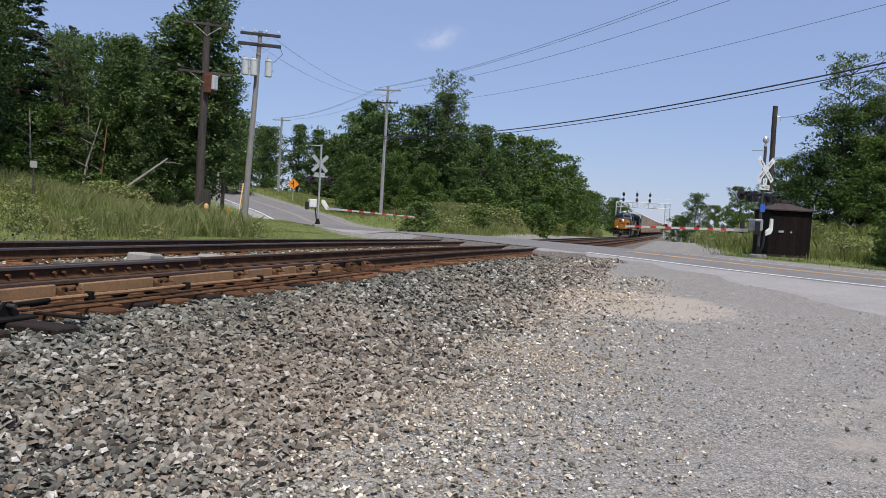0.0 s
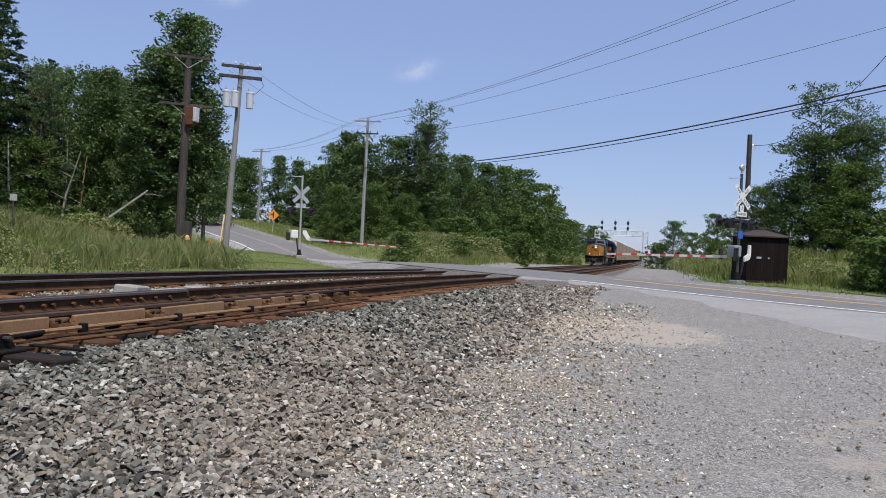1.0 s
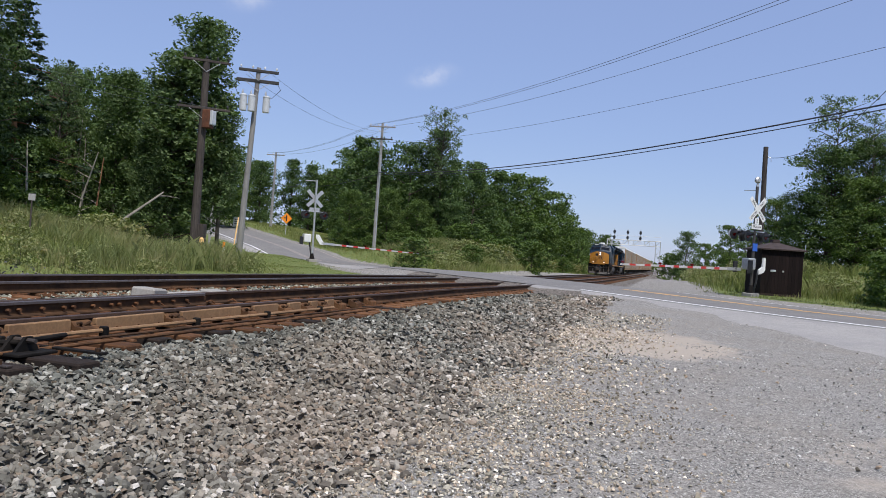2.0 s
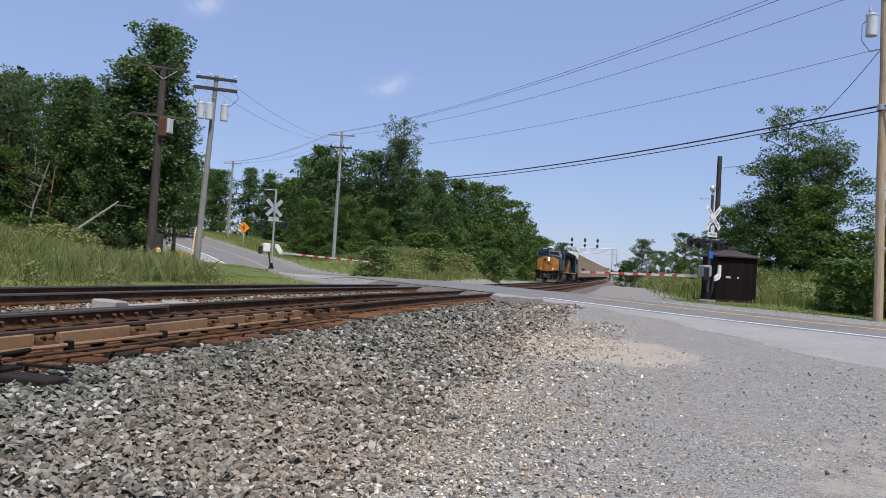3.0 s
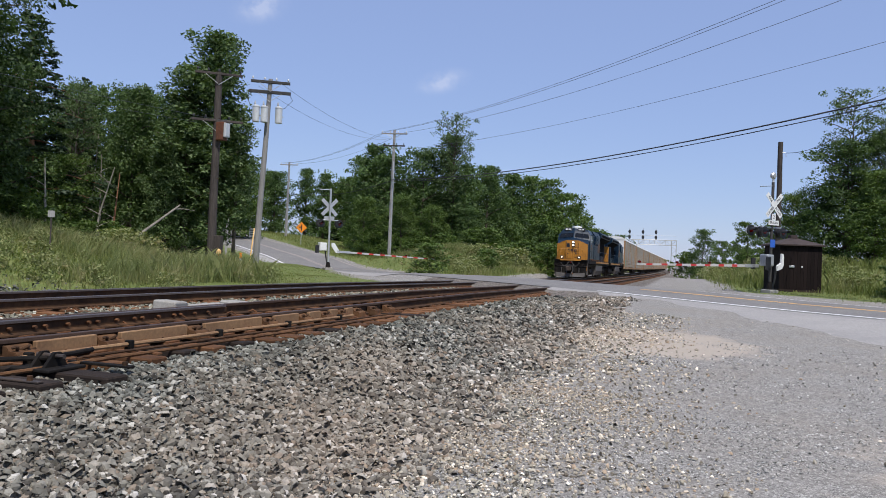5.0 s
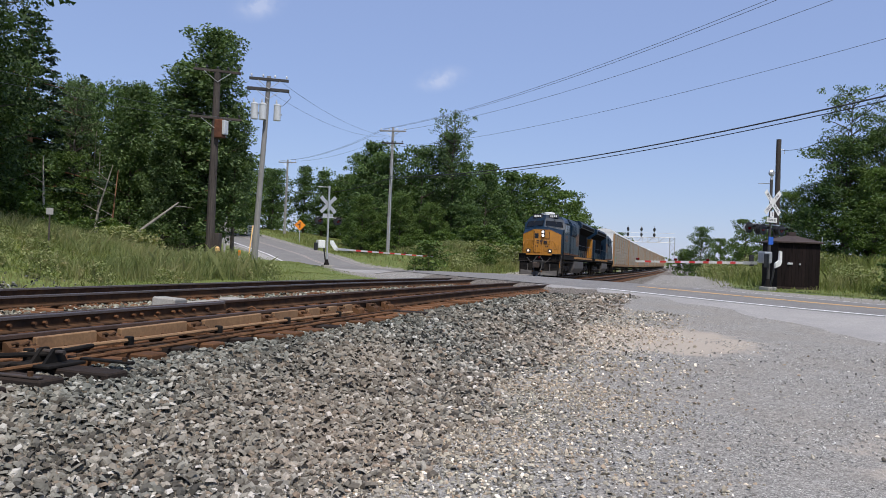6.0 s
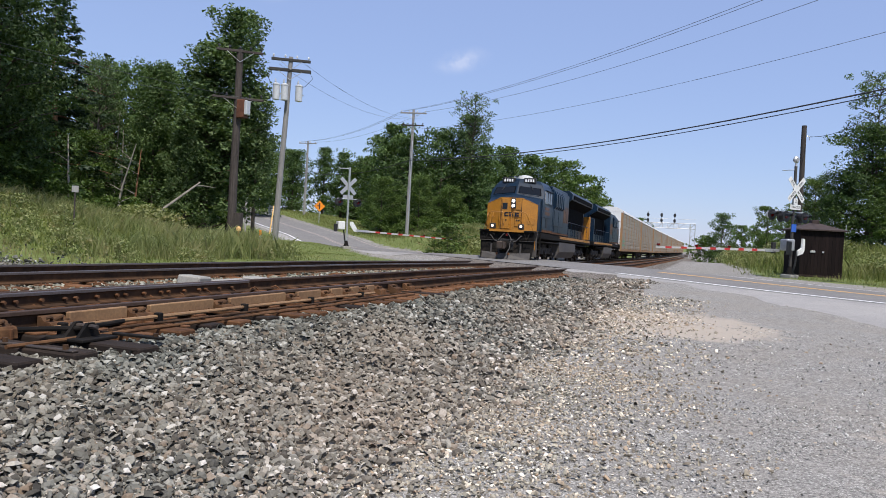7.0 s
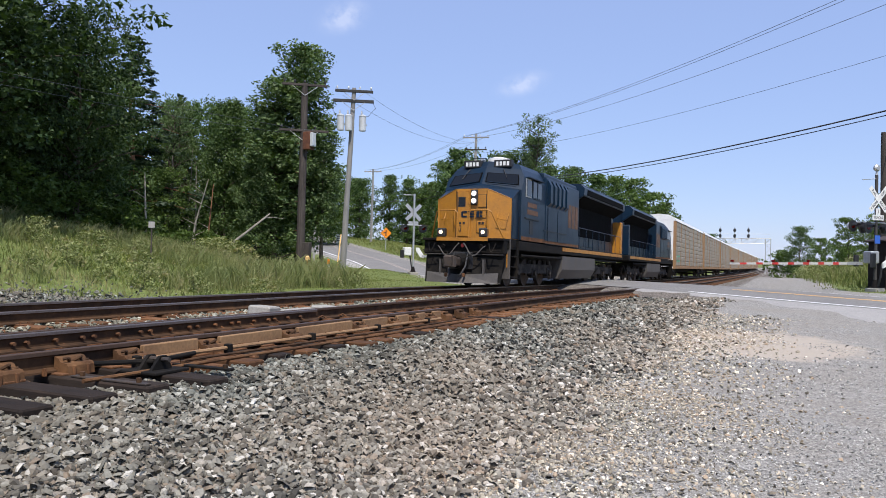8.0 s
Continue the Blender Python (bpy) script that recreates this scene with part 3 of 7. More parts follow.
def build_poles():
    # old dark pole by the tracks
    z = land_z(-22.8, 32.9)
    p = thing("utility_pole", pose(-22.8, 32.9, z), "dark old wooden utility pole with two crossarms", "utility pole", "roadside poles")
    part("shaft", pole_shaft(10.3 - z, 0.23, 0.16, (0.06, 0)), M_DARKWOOD, p, "cracked dark brown timber")
    h = 10.2 - z
    crossarm(2.3, h, p, M_DARKWOOD, (0.05, 0), 5, 38)
    crossarm(2.5, h - 2.35, p, M_DARKWOOD, (0.05, 0), 5, 38)
    box = part("equipment_box", Mesh().box(0.2, 0.62, -0.32, 0.1, h - 3.35, h - 2.45, 0.02), M_RUSTBOX, p, "rusty equipment box")
    part("cover", Mesh().box(0.63, 0.78, -0.3, 0.05, h - 3.2, h - 2.5, 0.02), M_CAN, box)
    part("meter_box", Mesh().box(0.25, 0.62, -0.2, 0.12, 0.55, 1.65, 0.02), M_DARKWOOD, p, "brown wooden box")
    for k in range(9):
        part("step_bolt", Mesh().tube([(0.19 * (-1) ** k, -0.05, 1.5 + 0.75 * k), (0.3 * (-1) ** k, -0.12, 1.5 + 0.75 * k)], 0.012, 5), M_RUST, p)
    # pole with three transformers
    x, y = -23.6, 38.3
    z = land_z(x, y)
    p = thing("utility_pole", pose(x, y, z), "grey leaning utility pole with three transformer cans", "utility pole", "roadside poles")
    h = 11.1 - z
    part("shaft", pole_shaft(h + 0.15, 0.19, 0.12, (0.5, 0.1)), M_POLEWOOD, p, "bleached grey timber")
    crossarm(2.2, h - 0.05, p, M_ARMWOOD, (0.5, 0.1), 4, 32, 0.075)
    crossarm(2.35, h - 0.62, p, M_ARMWOOD, (0.47, 0.1), 0, 32, 0.085)
    for d in (-0.68, -0.22, 0.58):
        transformer_can((0.42 + 0.85 * d + 0.2, 0.08 + 0.53 * d - 0.3, h - 2.4), 0.2, 0.95, p)
    for s in (-1, 1):
        part("jumper_lead", Mesh().tube([(0.5 + s * 0.9, 0.1 + s * 0.5, h - 0.6), (0.5 + s * 1.12, 0.1 + s * 0.6, h - 1.0), (0.45 + s * 0.85, s * 0.4, h - 1.5), (0.45 + s * 0.6, s * 0.2, h - 1.6)], 0.014, 5), M_WIRE, p)
    part("guy_guard", Mesh().tube([(0.5, -1.4, 0.0), (0.2, -0.5, 2.3)], 0.035, 8), M_YLINE, p, "yellow plastic guy guard")
    # poles along the far side of the road
    specs = [(-27.1, 67.5, 13.3, "tall grey utility pole with two crossarms", 2.5), (-50.6, 89.5, 13.1, "distant grey utility pole with one crossarm", 2.4), (-40, 60, 5.9, "short grey wooden pole by the road", 0)]
    for x, y, top, label, arm in specs:
        z = land_z(x, y)
        p = thing("utility_pole", pose(x, y, z), label, "utility pole", "roadside poles")
        h = top - z
        part("shaft", pole_shaft(h, 0.18 if arm else 0.12, 0.12 if arm else 0.1, (0.1, 0)), M_POLEWOOD, p, "bleached grey timber")
        if arm:
            crossarm(arm, h - 0.35, p, M_POLEWOOD, (0.1, 0), 4, 12)
        if top == 13.3:
            crossarm(2.1, h - 1.5, p, M_DARKWOOD, (0.1, 0), 3, 12)
            part("conduit", Mesh().tube([(0.16, -0.14, 0.2), (0.17, -0.14, h - 3)], 0.035, 6), M_GALV, p, "grey conduit")
    # tan pole across the road
    x, y = 8.75, 30.7
    z = land_z(x, y)
    p = thing("utility_pole", pose(x, y, z), "tan wooden utility pole with a transformer", "utility pole", "roadside poles")
    part("shaft", pole_shaft(13.4 - z, 0.17, 0.13, (-0.3, 0.05)), M_TANWOOD, p, "new tan timber")
    crossarm(2.4, 13.0 - z, p, M_TANWOOD, (-0.3, 0), 4, -42)
    transformer_can((-0.72, -0.1, 10.75 - z), 0.2, 0.85, p)
    part("lead", Mesh().tube([(-0.75, 0, 11.5 - z), (-1.02, 0, 11.2 - z), (-1.0, 0, 10.6 - z), (-0.7, 0, 10.2 - z), (-0.2, 0, 10.35 - z)], 0.014, 5), M_WIRE, p)
    part("clamp", Mesh().tube([(-0.2, 0, 8.05 - z), (-0.2, 0, 8.25 - z)], 0.19, 10), M_GALV, p)
    # dark post behind the shed
    x, y = 4.6, 45.9
    z = land_z(x, y)
    p = thing("utility_pole", pose(x, y, z), "dark slim service pole behind the shed", "utility pole", "roadside poles")
    part("shaft", pole_shaft(8.55 - z, 0.15, 0.13), M_DARKWOOD, p, "dark tarred timber")
    part("hook", Mesh().tube([(0.1, 0, 8.0 - z), (0.28, 0, 7.95 - z), (0.3, 0, 7.75 - z)], 0.02, 6), M_GALV, p)
    # wires
    top3, topr, top4 = (-27.0, 67.4, 13.05), (8.45, 30.7, 13.15), (-50.5, 89.4, 12.9)
    for d, dz in ((-1.1, 0.1), (-0.75, 0.1), (1.1, 0.0)):
        wire("power_line", (top3[0] + d, top3[1], top3[2] + dz), (topr[0] + d * 0.7, topr[1] + d * 0.75, topr[2] + dz), 0.9, 0.012, M_THINWIRE, "thin power line between the poles")
        wire("power_line", (top3[0] + d, top3[1], top3[2] + dz), (top4[0] + d, top4[1], top4[2] + dz), 0.7, 0.012, M_THINWIRE, "thin power line between the poles")
    wire("power_line", (-27.0, 67.4, 11.4), (8.3, 30.7, 10.3), 0.75, 0.01, M_THINWIRE, "thin grey power line over the road")
    wire("telephone_cable", (-27.0, 67.3, 8.6), (8.5, 30.6, 8.2), 0.85, 0.034, M_WIRE, "thick black telephone cable over the crossing")
    wire("telephone_cable", (-27.0, 67.3, 8.45), (8.5, 30.6, 8.02), 0.88, 0.022, M_WIRE, "black telephone cable over the crossing")
    wire("telephone_cable", (8.5, 30.6, 8.2), (40, 1.0, 8.0), 0.8, 0.034, M_WIRE, "thick black telephone cable over the crossing")
    wire("telephone_cable", (-27.0, 67.3, 8.5), (-50.6, 89.5, 9.0), 0.8, 0.03, M_WIRE, "thick black telephone cable along the road")
    wire("service_drop", (8.4, 30.7, 10.3), (4.8, 45.9, 7.95), 1.2, 0.014, M_WIRE, "thin black service wire to the slim pole")
    for d in (-1.0, 0.9):
        wire("power_line", (-22.7 + d, 32.6, 7.75), (-22.9 + d, -22, 7.6), 1.0, 0.007, M_THINWIRE, "thin wire along the tracks")
    for d in (-0.8, 0.8):
        wire("power_line", (-23.1 + d, 38.4, 10.9), (-27.0 + d, 67.4, 12.4), 0.8, 0.009, M_THINWIRE, "thin power line between the poles")


build_poles()


# ---- crossing signals ----
def lettering(text, size, m, parent, mat, name="lettering"):
    cu = bpy.data.curves.new(name, "FONT")
    cu.body, cu.size, cu.align_x, cu.align_y, cu.extrude = text, size, "CENTER", "CENTER", 0.003
    tmp = bpy.data.objects.new(name, cu)
    scene.collection.objects.link(tmp)
    me = bpy.data.meshes.new_from_object(tmp.evaluated_get(bpy.context.evaluated_depsgraph_get()))
    bpy.data.objects.remove(tmp)
    me.transform(m)
    me.materials.clear()
    me.materials.append(mat)
    return part(name, me, mat, parent)


def flasher(p, facing, parent, back):
    """One lamp of a pair: round black background, hood and red lens. facing: +1 or -1 along y."""
    x, y, z = p
    f = facing
    disc = part("flasher", Mesh().tube([(x, y, z), (x, y + f * 0.03, z)], [0.25, 0.25], 20), M_BLACK, parent, "black round background")
    part("housing", Mesh().tube([(x, y, z), (x, y - f * 0.16, z), (x, y - f * 0.2, z)], [0.17, 0.16, 0.07], 14), back, disc)
    part("lens", Mesh().tube([(x, y + f * 0.03, z), (x, y + f * 0.05, z)], [0.105, 0.095], 16), M_LENS, disc, "dark red lens")
    hood = Mesh()
    n, vs, fs = 12, [], []
    for k in range(n + 1):
        a = math.pi * k / n
        for d, r in ((0.03, 0.13), (0.3 if 0.2 < a < 2.94 else 0.1, 0.13), (0.3 if 0.2 < a < 2.94 else 0.1, 0.12), (0.03, 0.12)):
            vs.append((x + r * math.cos(a), y + f * d, z + r * math.sin(a)))
    for k in range(n):
        fs += [(k * 4 + j, k * 4 + (j + 1) % 4, k * 4 + 4 + (j + 1) % 4, k * 4 + 4 + j) for j in range(4)]
    part("hood", hood.add(vs, fs), M_BLACK, disc)
    return disc


def crossbuck(z, y, parent, words, f):
    for k, a in enumerate((45, -45)):
        t = pose(0, y + f * 0.012 * k, z, 0, a, 0)
        blade = part("crossbuck_blade", Mesh().box(-0.7, 0.7, -0.006, 0.006, -0.115, 0.115, m=t), M_WHITE if words else M_GALV, parent, "white crossbuck blade")
        if words:
            rot = Matrix.Rotation(radians(90), 4, "X")
            for i, word in enumerate((("RAIL", "ROAD"), ("CROSS", "ING"))[k]):
                lettering(word, 0.17, t @ Matrix.Translation((-0.37 + 0.74 * i, f * 0.009, 0)) @ (rot if f < 0 else rot @ Matrix.Rotation(math.pi, 4, "Y")), blade, M_BLACK)


def build_signal(x, y, turn, gate, label, top, arm_len, near, tip_drop):
    """A crossing mast: local -y faces the oncoming road; the arm runs along local x by gate's sign."""
    z = land_z(x, y) + 0.02
    s = thing("crossing_signal", pose(x, y, z, 0, 0, turn), label, "crossing signal", "pair of crossing signals")
    part("foundation", Mesh().box(-0.28, 0.28, -0.28, 0.28, -0.3, 0.14, 0.03), M_CONCRETE, s)
    part("base_casting", Mesh().tube([(0, 0, 0.14), (0, 0, 0.2), (0, 0, 0.5)], [0.2, 0.16, 0.08], 12), M_UNDER, s)
    part("mast", Mesh().tube([(0, 0, 0.2), (0, 0, top)], 0.065, 12), M_MAST if near else M_GALV, s, "dark weathered steel mast" if near else "galvanised mast")
    cb = 3.95 if near else 4.0
    crossbuck(cb, -0.1, s, near, -1)
    arm_z = 2.72 if near else 2.95
    bar = part("flasher_arm", Mesh().tube([(-0.75, 0, arm_z + 0.22), (0.75, 0, arm_z + 0.22)], 0.03, 8), M_GALV, s)
    for sx in (-0.62, 0.62):
        flasher((sx, -0.12, arm_z), -1, s, M_BLACK if near else M_GALV)
        flasher((sx, 0.12, arm_z), 1, s, M_BLACK if near else M_GALV)
    plate = part("track_count_sign", Mesh().box(-0.34, 0.34, -0.1, -0.085, 3.05, 3.27) if near else Mesh().box(-0.34, 0.34, -0.1, -0.085, 3.2, 3.42), M_WHITE if near else M_GALV, s, "white plate under the crossbuck")
    if near:
        lettering("TRACKS", 0.15, Matrix.Translation((0, -0.105, 3.16)) @ Matrix.Rotation(radians(90), 4, "X"), plate, M_BLACK)
        cap = part("count_plate", Mesh().box(-0.13, 0.13, -0.1, -0.085, 3.28, 3.56), M_WHITE, s)
        lettering("2", 0.22, Matrix.Translation((0, -0.105, 3.42)) @ Matrix.Rotation(radians(90), 4, "X"), cap, M_BLACK)
        part("bell", Mesh().tube([(0, 0, top), (0, 0, top + 0.06), (0, -0.02, top + 0.2)], [0.06, 0.05, 0.04], 10), M_GALV, s)
        part("bell_dome", Mesh().tube([(0, 0.1, top + 0.3), (0, 0.03, top + 0.3), (0, -0.03, top + 0.3), (0, -0.09, top + 0.3)], [0.1, 0.16, 0.16, 0.1], 16), M_GALV, s, "silver bell")
        part("emergency_sign", Mesh().box(-0.16, 0.16, -0.085, -0.075, 2.05, 2.4), M_BLUESIGN, s, "blue notice plate")
        part("side_flasher_arm", Mesh().tube([(0, 0, 2.95), (-1.1, 0.3, 2.95)], 0.03, 8), M_GALV, s)
        flasher((-1.15, 0.2, 2.78), -1, s, M_GALV)
        part("cross_rod", Mesh().tube([(-0.85, 0, top - 0.25), (0.1, 0, top - 0.15)], 0.02, 6), M_GALV, s)
    else:
        part("cross_rod", Mesh().tube([(0, 0, top - 0.08), (0.75, 0, top - 0.1)], 0.025, 6), M_GALV, s)
    # gate mechanism
    g = gate
    case = part("gate_mechanism", Mesh().box((0.3 if near else -0.42) * g - 0.24, (0.3 if near else -0.42) * g + 0.24, -0.25, 0.18, 1.2, 1.72, 0.04), M_WHITE if not near else M_GALV, s, "pale gate machine case")
    k = -g if near else g
    part("crank_arm", Mesh().prism([(0.1 * k, 1.72), (0.3 * k, 1.72), (0.62 * k, 1.25), (0.62 * k, 1.08), (0.4 * k, 1.1), (0.1 * k, 1.5)] if not near else [(0.1 * k, 1.0), (0.42 * k, 1.1), (0.52 * k, 1.25), (0.52 * k, 1.75), (0.38 * k, 1.78), (0.34 * k, 1.35), (0.1 * k, 1.22)], "y", -0.3 if near else 0.2, -0.22 if near else 0.26), M_WHITE, case, "white arm support")
    part("counterweight", Mesh().box(-0.85 * k - 0.12, -0.85 * k + 0.12, 0.2, 0.3, 1.05, 1.55, 0.02), M_BLACK, case)
    if near:
        part("counterweight", Mesh().box(-0.55 * k - 0.17, -0.55 * k + 0.17, -0.36, -0.28, 1.0, 1.62, 0.04), M_BLACK, case)
    part("conduit", Mesh().tube([(0.0, -0.12, 0.15), (0.05, -0.2, 0.6), (-0.15 * g, -0.2, 1.2)], 0.045, 8), M_BLACK, s)
    # the arm lies across the lane, a little lower at its tip
    arm = part("gate_arm", Mesh().box(0.5, 1.4, 0.2, 0.26, -0.07, 0.07), M_GALV, s, "lowered red and white gate arm")
    arm.matrix_basis = pose(0, 0, 1.2, 0, tip_drop * g, 0) @ (Matrix() if g > 0 else Matrix.Rotation(math.pi, 4, "Z") @ Matrix.Translation((0, -0.46, 0)))
    n = 15
    span = arm_len - 1.4
    x1 = 1.4
    for i in range(n):
        x0, x1 = x1, x1 + span / n * (0.8 if i % 2 else 1.175)
        h = 0.055 - 0.02 * i / n
        part("stripe", Mesh().box(x0, x1, 0.205, 0.235, -h, h), M_REDSTRIPE if i % 2 else M_ARMWHITE, arm)
    for fx in (0.35, 0.65, 0.98):
        lx = 1.4 + (arm_len - 1.4) * fx
        part("arm_lamp", Mesh().tube([(lx, 0.17, 0.1), (lx, 0.27, 0.1)], 0.05, 10), M_LENS, arm)
    return s


# road direction angle: local x lies across the road
CROSS_TURN = math.degrees(math.atan2(ROAD_N[1], ROAD_N[0]))
build_signal(-22.0, 44.4, CROSS_TURN + 180, -1, "galvanised crossing signal with lowered gate and grey crossbuck", 5.2, 7.6, False, 2.2)
build_signal(3.5, 37.5, CROSS_TURN, -1, "crossing signal with lettered crossbuck, bell and lowered gate", 5.0, 7.8, True, 1.0)


def build_shed():
    x0, y0 = 3.98, 41.0
    z = min(land_z(4, 41), land_z(6.4, 42))
    s = thing("signal_shed", pose(4.93, 42.2, z, 0, 0, 14), "dark brown wooden signal shed with a hipped roof", "shed", )
    part("body", Mesh().box(-0.98, 0.98, -1.1, 1.1, 0.12, 2.3), M_SHED, s, "dark brown siding")
    for i in range(12):
        x = -0.97 + i * 0.1625
        part("batten", Mesh().box(x, x + 0.157, -1.125, -1.101, 0.13, 2.28, 0.006), M_SHED, s)
    for x in (-1.01, 0.95):
        part("corner_board", Mesh().box(x, x + 0.06, -1.14, -1.08, 0.1, 2.3), M_SHED, s)
    roof = Mesh()
    roof.add([(-1.14, -1.28, 2.28), (1.14, -1.28, 2.28), (1.14, 1.28, 2.28), (-1.14, 1.28, 2.28), (-1.14, -1.28, 2.34), (1.14, -1.28, 2.34), (1.14, 1.28, 2.34), (-1.14, 1.28, 2.34), (-0.1, 0, 2.72), (0.1, 0, 2.72)],
             [(0, 3, 2, 1), (0, 1, 5, 4), (1, 2, 6, 5), (2, 3, 7, 6), (3, 0, 4, 7), (4, 5, 9, 8), (5, 6, 9), (6, 7, 8, 9), (7, 4, 8)])
    part("roof", roof, M_SHINGLE, s, "low hipped shingle roof")
    part("vent", Mesh().box(-0.18, 0.18, -0.18, 0.18, 2.66, 2.84, 0.02), M_SHINGLE, s)
    part("sill", Mesh().box(-1.02, 1.02, -1.15, 1.15, -0.1, 0.12), M_DARKTIE, s)
    part("hasp", Mesh().box(-0.55, -0.3, -1.17, -1.125, 1.2, 1.3, 0.01), M_GALV, s, "grey lock hasp")
    part("lock", Mesh().box(0.02, 0.1, -1.17, -1.125, 1.2, 1.28, 0.01), M_GALV, s)
    part("whip", Mesh().tube([(1.05, -1.2, 2.3), (1.05, -1.2, 2.62)], 0.018, 6), M_GALV, s)


build_shed()


def build_gantry():
    y = 190.0
    z0 = rail_z(y) - 0.3
    g = thing("signal_bridge", pose(0, y, z0), "galvanised steel signal bridge over both tracks", "signal bridge")
    ztop, zbot = 7.4 - z0, 6.2 - z0
    xl, xr = -15.5, -3.0
    for yy in (-0.6, 0.6):
        for zz in (ztop, zbot):
            part("chord", Mesh().tube([(xl, yy, zz), (xr, yy, zz)], 0.08, 6), M_GALV, g)
        for i in range(10):
            a, b = xl + (xr - xl) * i / 10, xl + (xr - xl) * (i + 1) / 10
            part("lacing", Mesh().tube([(a, yy, zbot), (b, yy, ztop)] if i % 2 else [(a, yy, ztop), (b, yy, zbot)], 0.045, 5), M_GALV, g)
            part("lacing", Mesh().tube([(b, yy, zbot), (b, yy, ztop)], 0.04, 5), M_GALV, g)
    for cx in (xl, xr - 1.1):
        for dx in (0, 1.1):
            for yy in (-0.6, 0.6):
                part("leg", Mesh().tube([(cx + dx, yy, 0), (cx + dx, yy, ztop)], 0.09, 6), M_GALV, g)
        for k in range(7):
            z = 0.3 + k * 0.95
            part("lacing", Mesh().tube([(cx, -0.6, z), (cx + 1.1, -0.6, z + 0.95)] if k % 2 else [(cx + 1.1, -0.6, z), (cx, -0.6, z + 0.95)], 0.045, 5), M_GALV, g)
        part("footing", Mesh().box(cx - 0.4, cx + 1.5, -1.1, 1.1, -0.8, 0.35, 0.05), M_CONCRETE, g)
    part("railing", Mesh().tube([(xl, -0.7, ztop + 1.0), (xr, -0.7, ztop + 1.0)], 0.035, 5), M_GALV, g)
    for sx in (-13.9, -10.75, -7.75):
        part("signal_mast", Mesh().tube([(sx, 0, ztop), (sx, 0, ztop + 2.7)], 0.06, 6), M_GALV, g)
        for zz in (ztop + 0.55, ztop + 1.85):
            head = part("signal_head", Mesh().tube([(sx, -0.2, zz), (sx, -0.25, zz), (sx, -0.3, zz)], [0.31, 0.33, 0.31], 14), M_BLACK, g, "round black signal head")
            part("case", Mesh().box(sx - 0.2, sx + 0.2, -0.2, 0.25, zz - 0.45, zz + 0.45, 0.05), M_BLACK, head)


build_gantry()


# ---- roadside signs and markers ----
def build_signs():
    x, y = -43.6, 80.7
    z = land_z(x, y)
    s = thing("warning_sign", pose(x, y, z, 0, 0, 25), "orange diamond side-road warning sign on a post", "road sign")
    h = 4.25 - z
    part("post", Mesh().box(-0.035, 0.035, 0, 0.04, -0.3, h + 0.4), M_GALV, s)
    panel = part("panel", Mesh().box(-0.46, 0.46, -0.012, -0.002, -0.46, 0.46, m=pose(0, 0, h, 0, 45, 0)), M_ORANGE, s, "orange diamond panel")
    part("symbol", Mesh().box(-0.06, 0.06, -0.018, -0.012, h - 0.36, h + 0.36).box(-0.3, -0.06, -0.018, -0.012, h - 0.02, h + 0.1), M_BLACK, panel, "black side-road symbol")
    x, y = -27.5, 44.2
    z = land_z(x, y)
    s = thing("roadside_sign", pose(x, y, z, 0, 0, 20), "small white notice plate on a post", "road sign")
    part("post", Mesh().box(-0.025, 0.025, 0, 0.03, -0.2, 2.75 - z), M_GALV, s)
    pl = part("panel", Mesh().box(-0.2, 0.2, -0.012, -0.002, 2.3 - z, 2.9 - z), M_WHITE, s)
    for k in range(3):
        part("text_bar", Mesh().box(-0.13, 0.13, -0.017, -0.012, 2.45 - z + k * 0.13, 2.5 - z + k * 0.13), M_BLACK, pl)
    x, y = -21.25, 21.2
    z = land_z(x, y)
    s = thing("roadside_sign", pose(x, y, z, 0, 0, 40), "small grey notice plate in the tall grass", "sign")
    part("post", Mesh().box(-0.025, 0.025, 0, 0.03, -0.2, 2.55 - z), M_DARKWOOD, s)
    part("panel", Mesh().box(-0.11, 0.11, -0.014, -0.002, 2.35 - z, 2.58 - z), M_POLEWOOD, s)
    x, y = -20.5, 32.0
    z = land_z(x, y)
    s = thing("marker_post", pose(x, y, z), "white and orange fibre marker post", "marker post")
    part("post", Mesh().box(-0.05, 0.05, -0.03, 0.03, -0.2, 0.95, 0.01), M_WHITE, s)
    part("band", Mesh().box(-0.055, 0.055, -0.035, 0.035, 0.7, 0.97, 0.01), M_ORANGE, s)
    x, y = -22.15, 32.6
    z = land_z(x, y)
    s = thing("pipeline_marker", pose(x, y, z), "yellow domed marker in the grass", "marker post")
    part("post", Mesh().tube([(0, 0, -0.2), (0, 0, 0.8)], 0.05, 8), M_GOLD, s)
    part("dome", Mesh().tube([(0, 0, 0.78), (0, 0, 0.95), (0, 0, 1.02)], [0.12, 0.11, 0.04], 10), M_YLINE, s)


build_signs()


# ---- trees and plants ----
def leaf_fan(centres, normals, sizes, rnd):
    """The corners of many small pointed leaves."""
    n = len(centres)
    a = rnd.normal(size=(n, 3))
    a /= np.linalg.norm(a, axis=1)[:, None]
    nn = normals + 0.7 * rnd.normal(size=(n, 3))
    nn /= np.linalg.norm(nn, axis=1)[:, None]
    t = np.cross(nn, a)
    t /= np.linalg.norm(t, axis=1)[:, None] + 1e-9
    b = np.cross(nn, t)
    s = sizes[:, None]
    v = np.stack([centres - t * s, centres + t * s * 0.55 - b * s * 0.62, centres + t * s * 0.55 + b * s * 0.62], 1)
    return v.reshape(-1, 3)


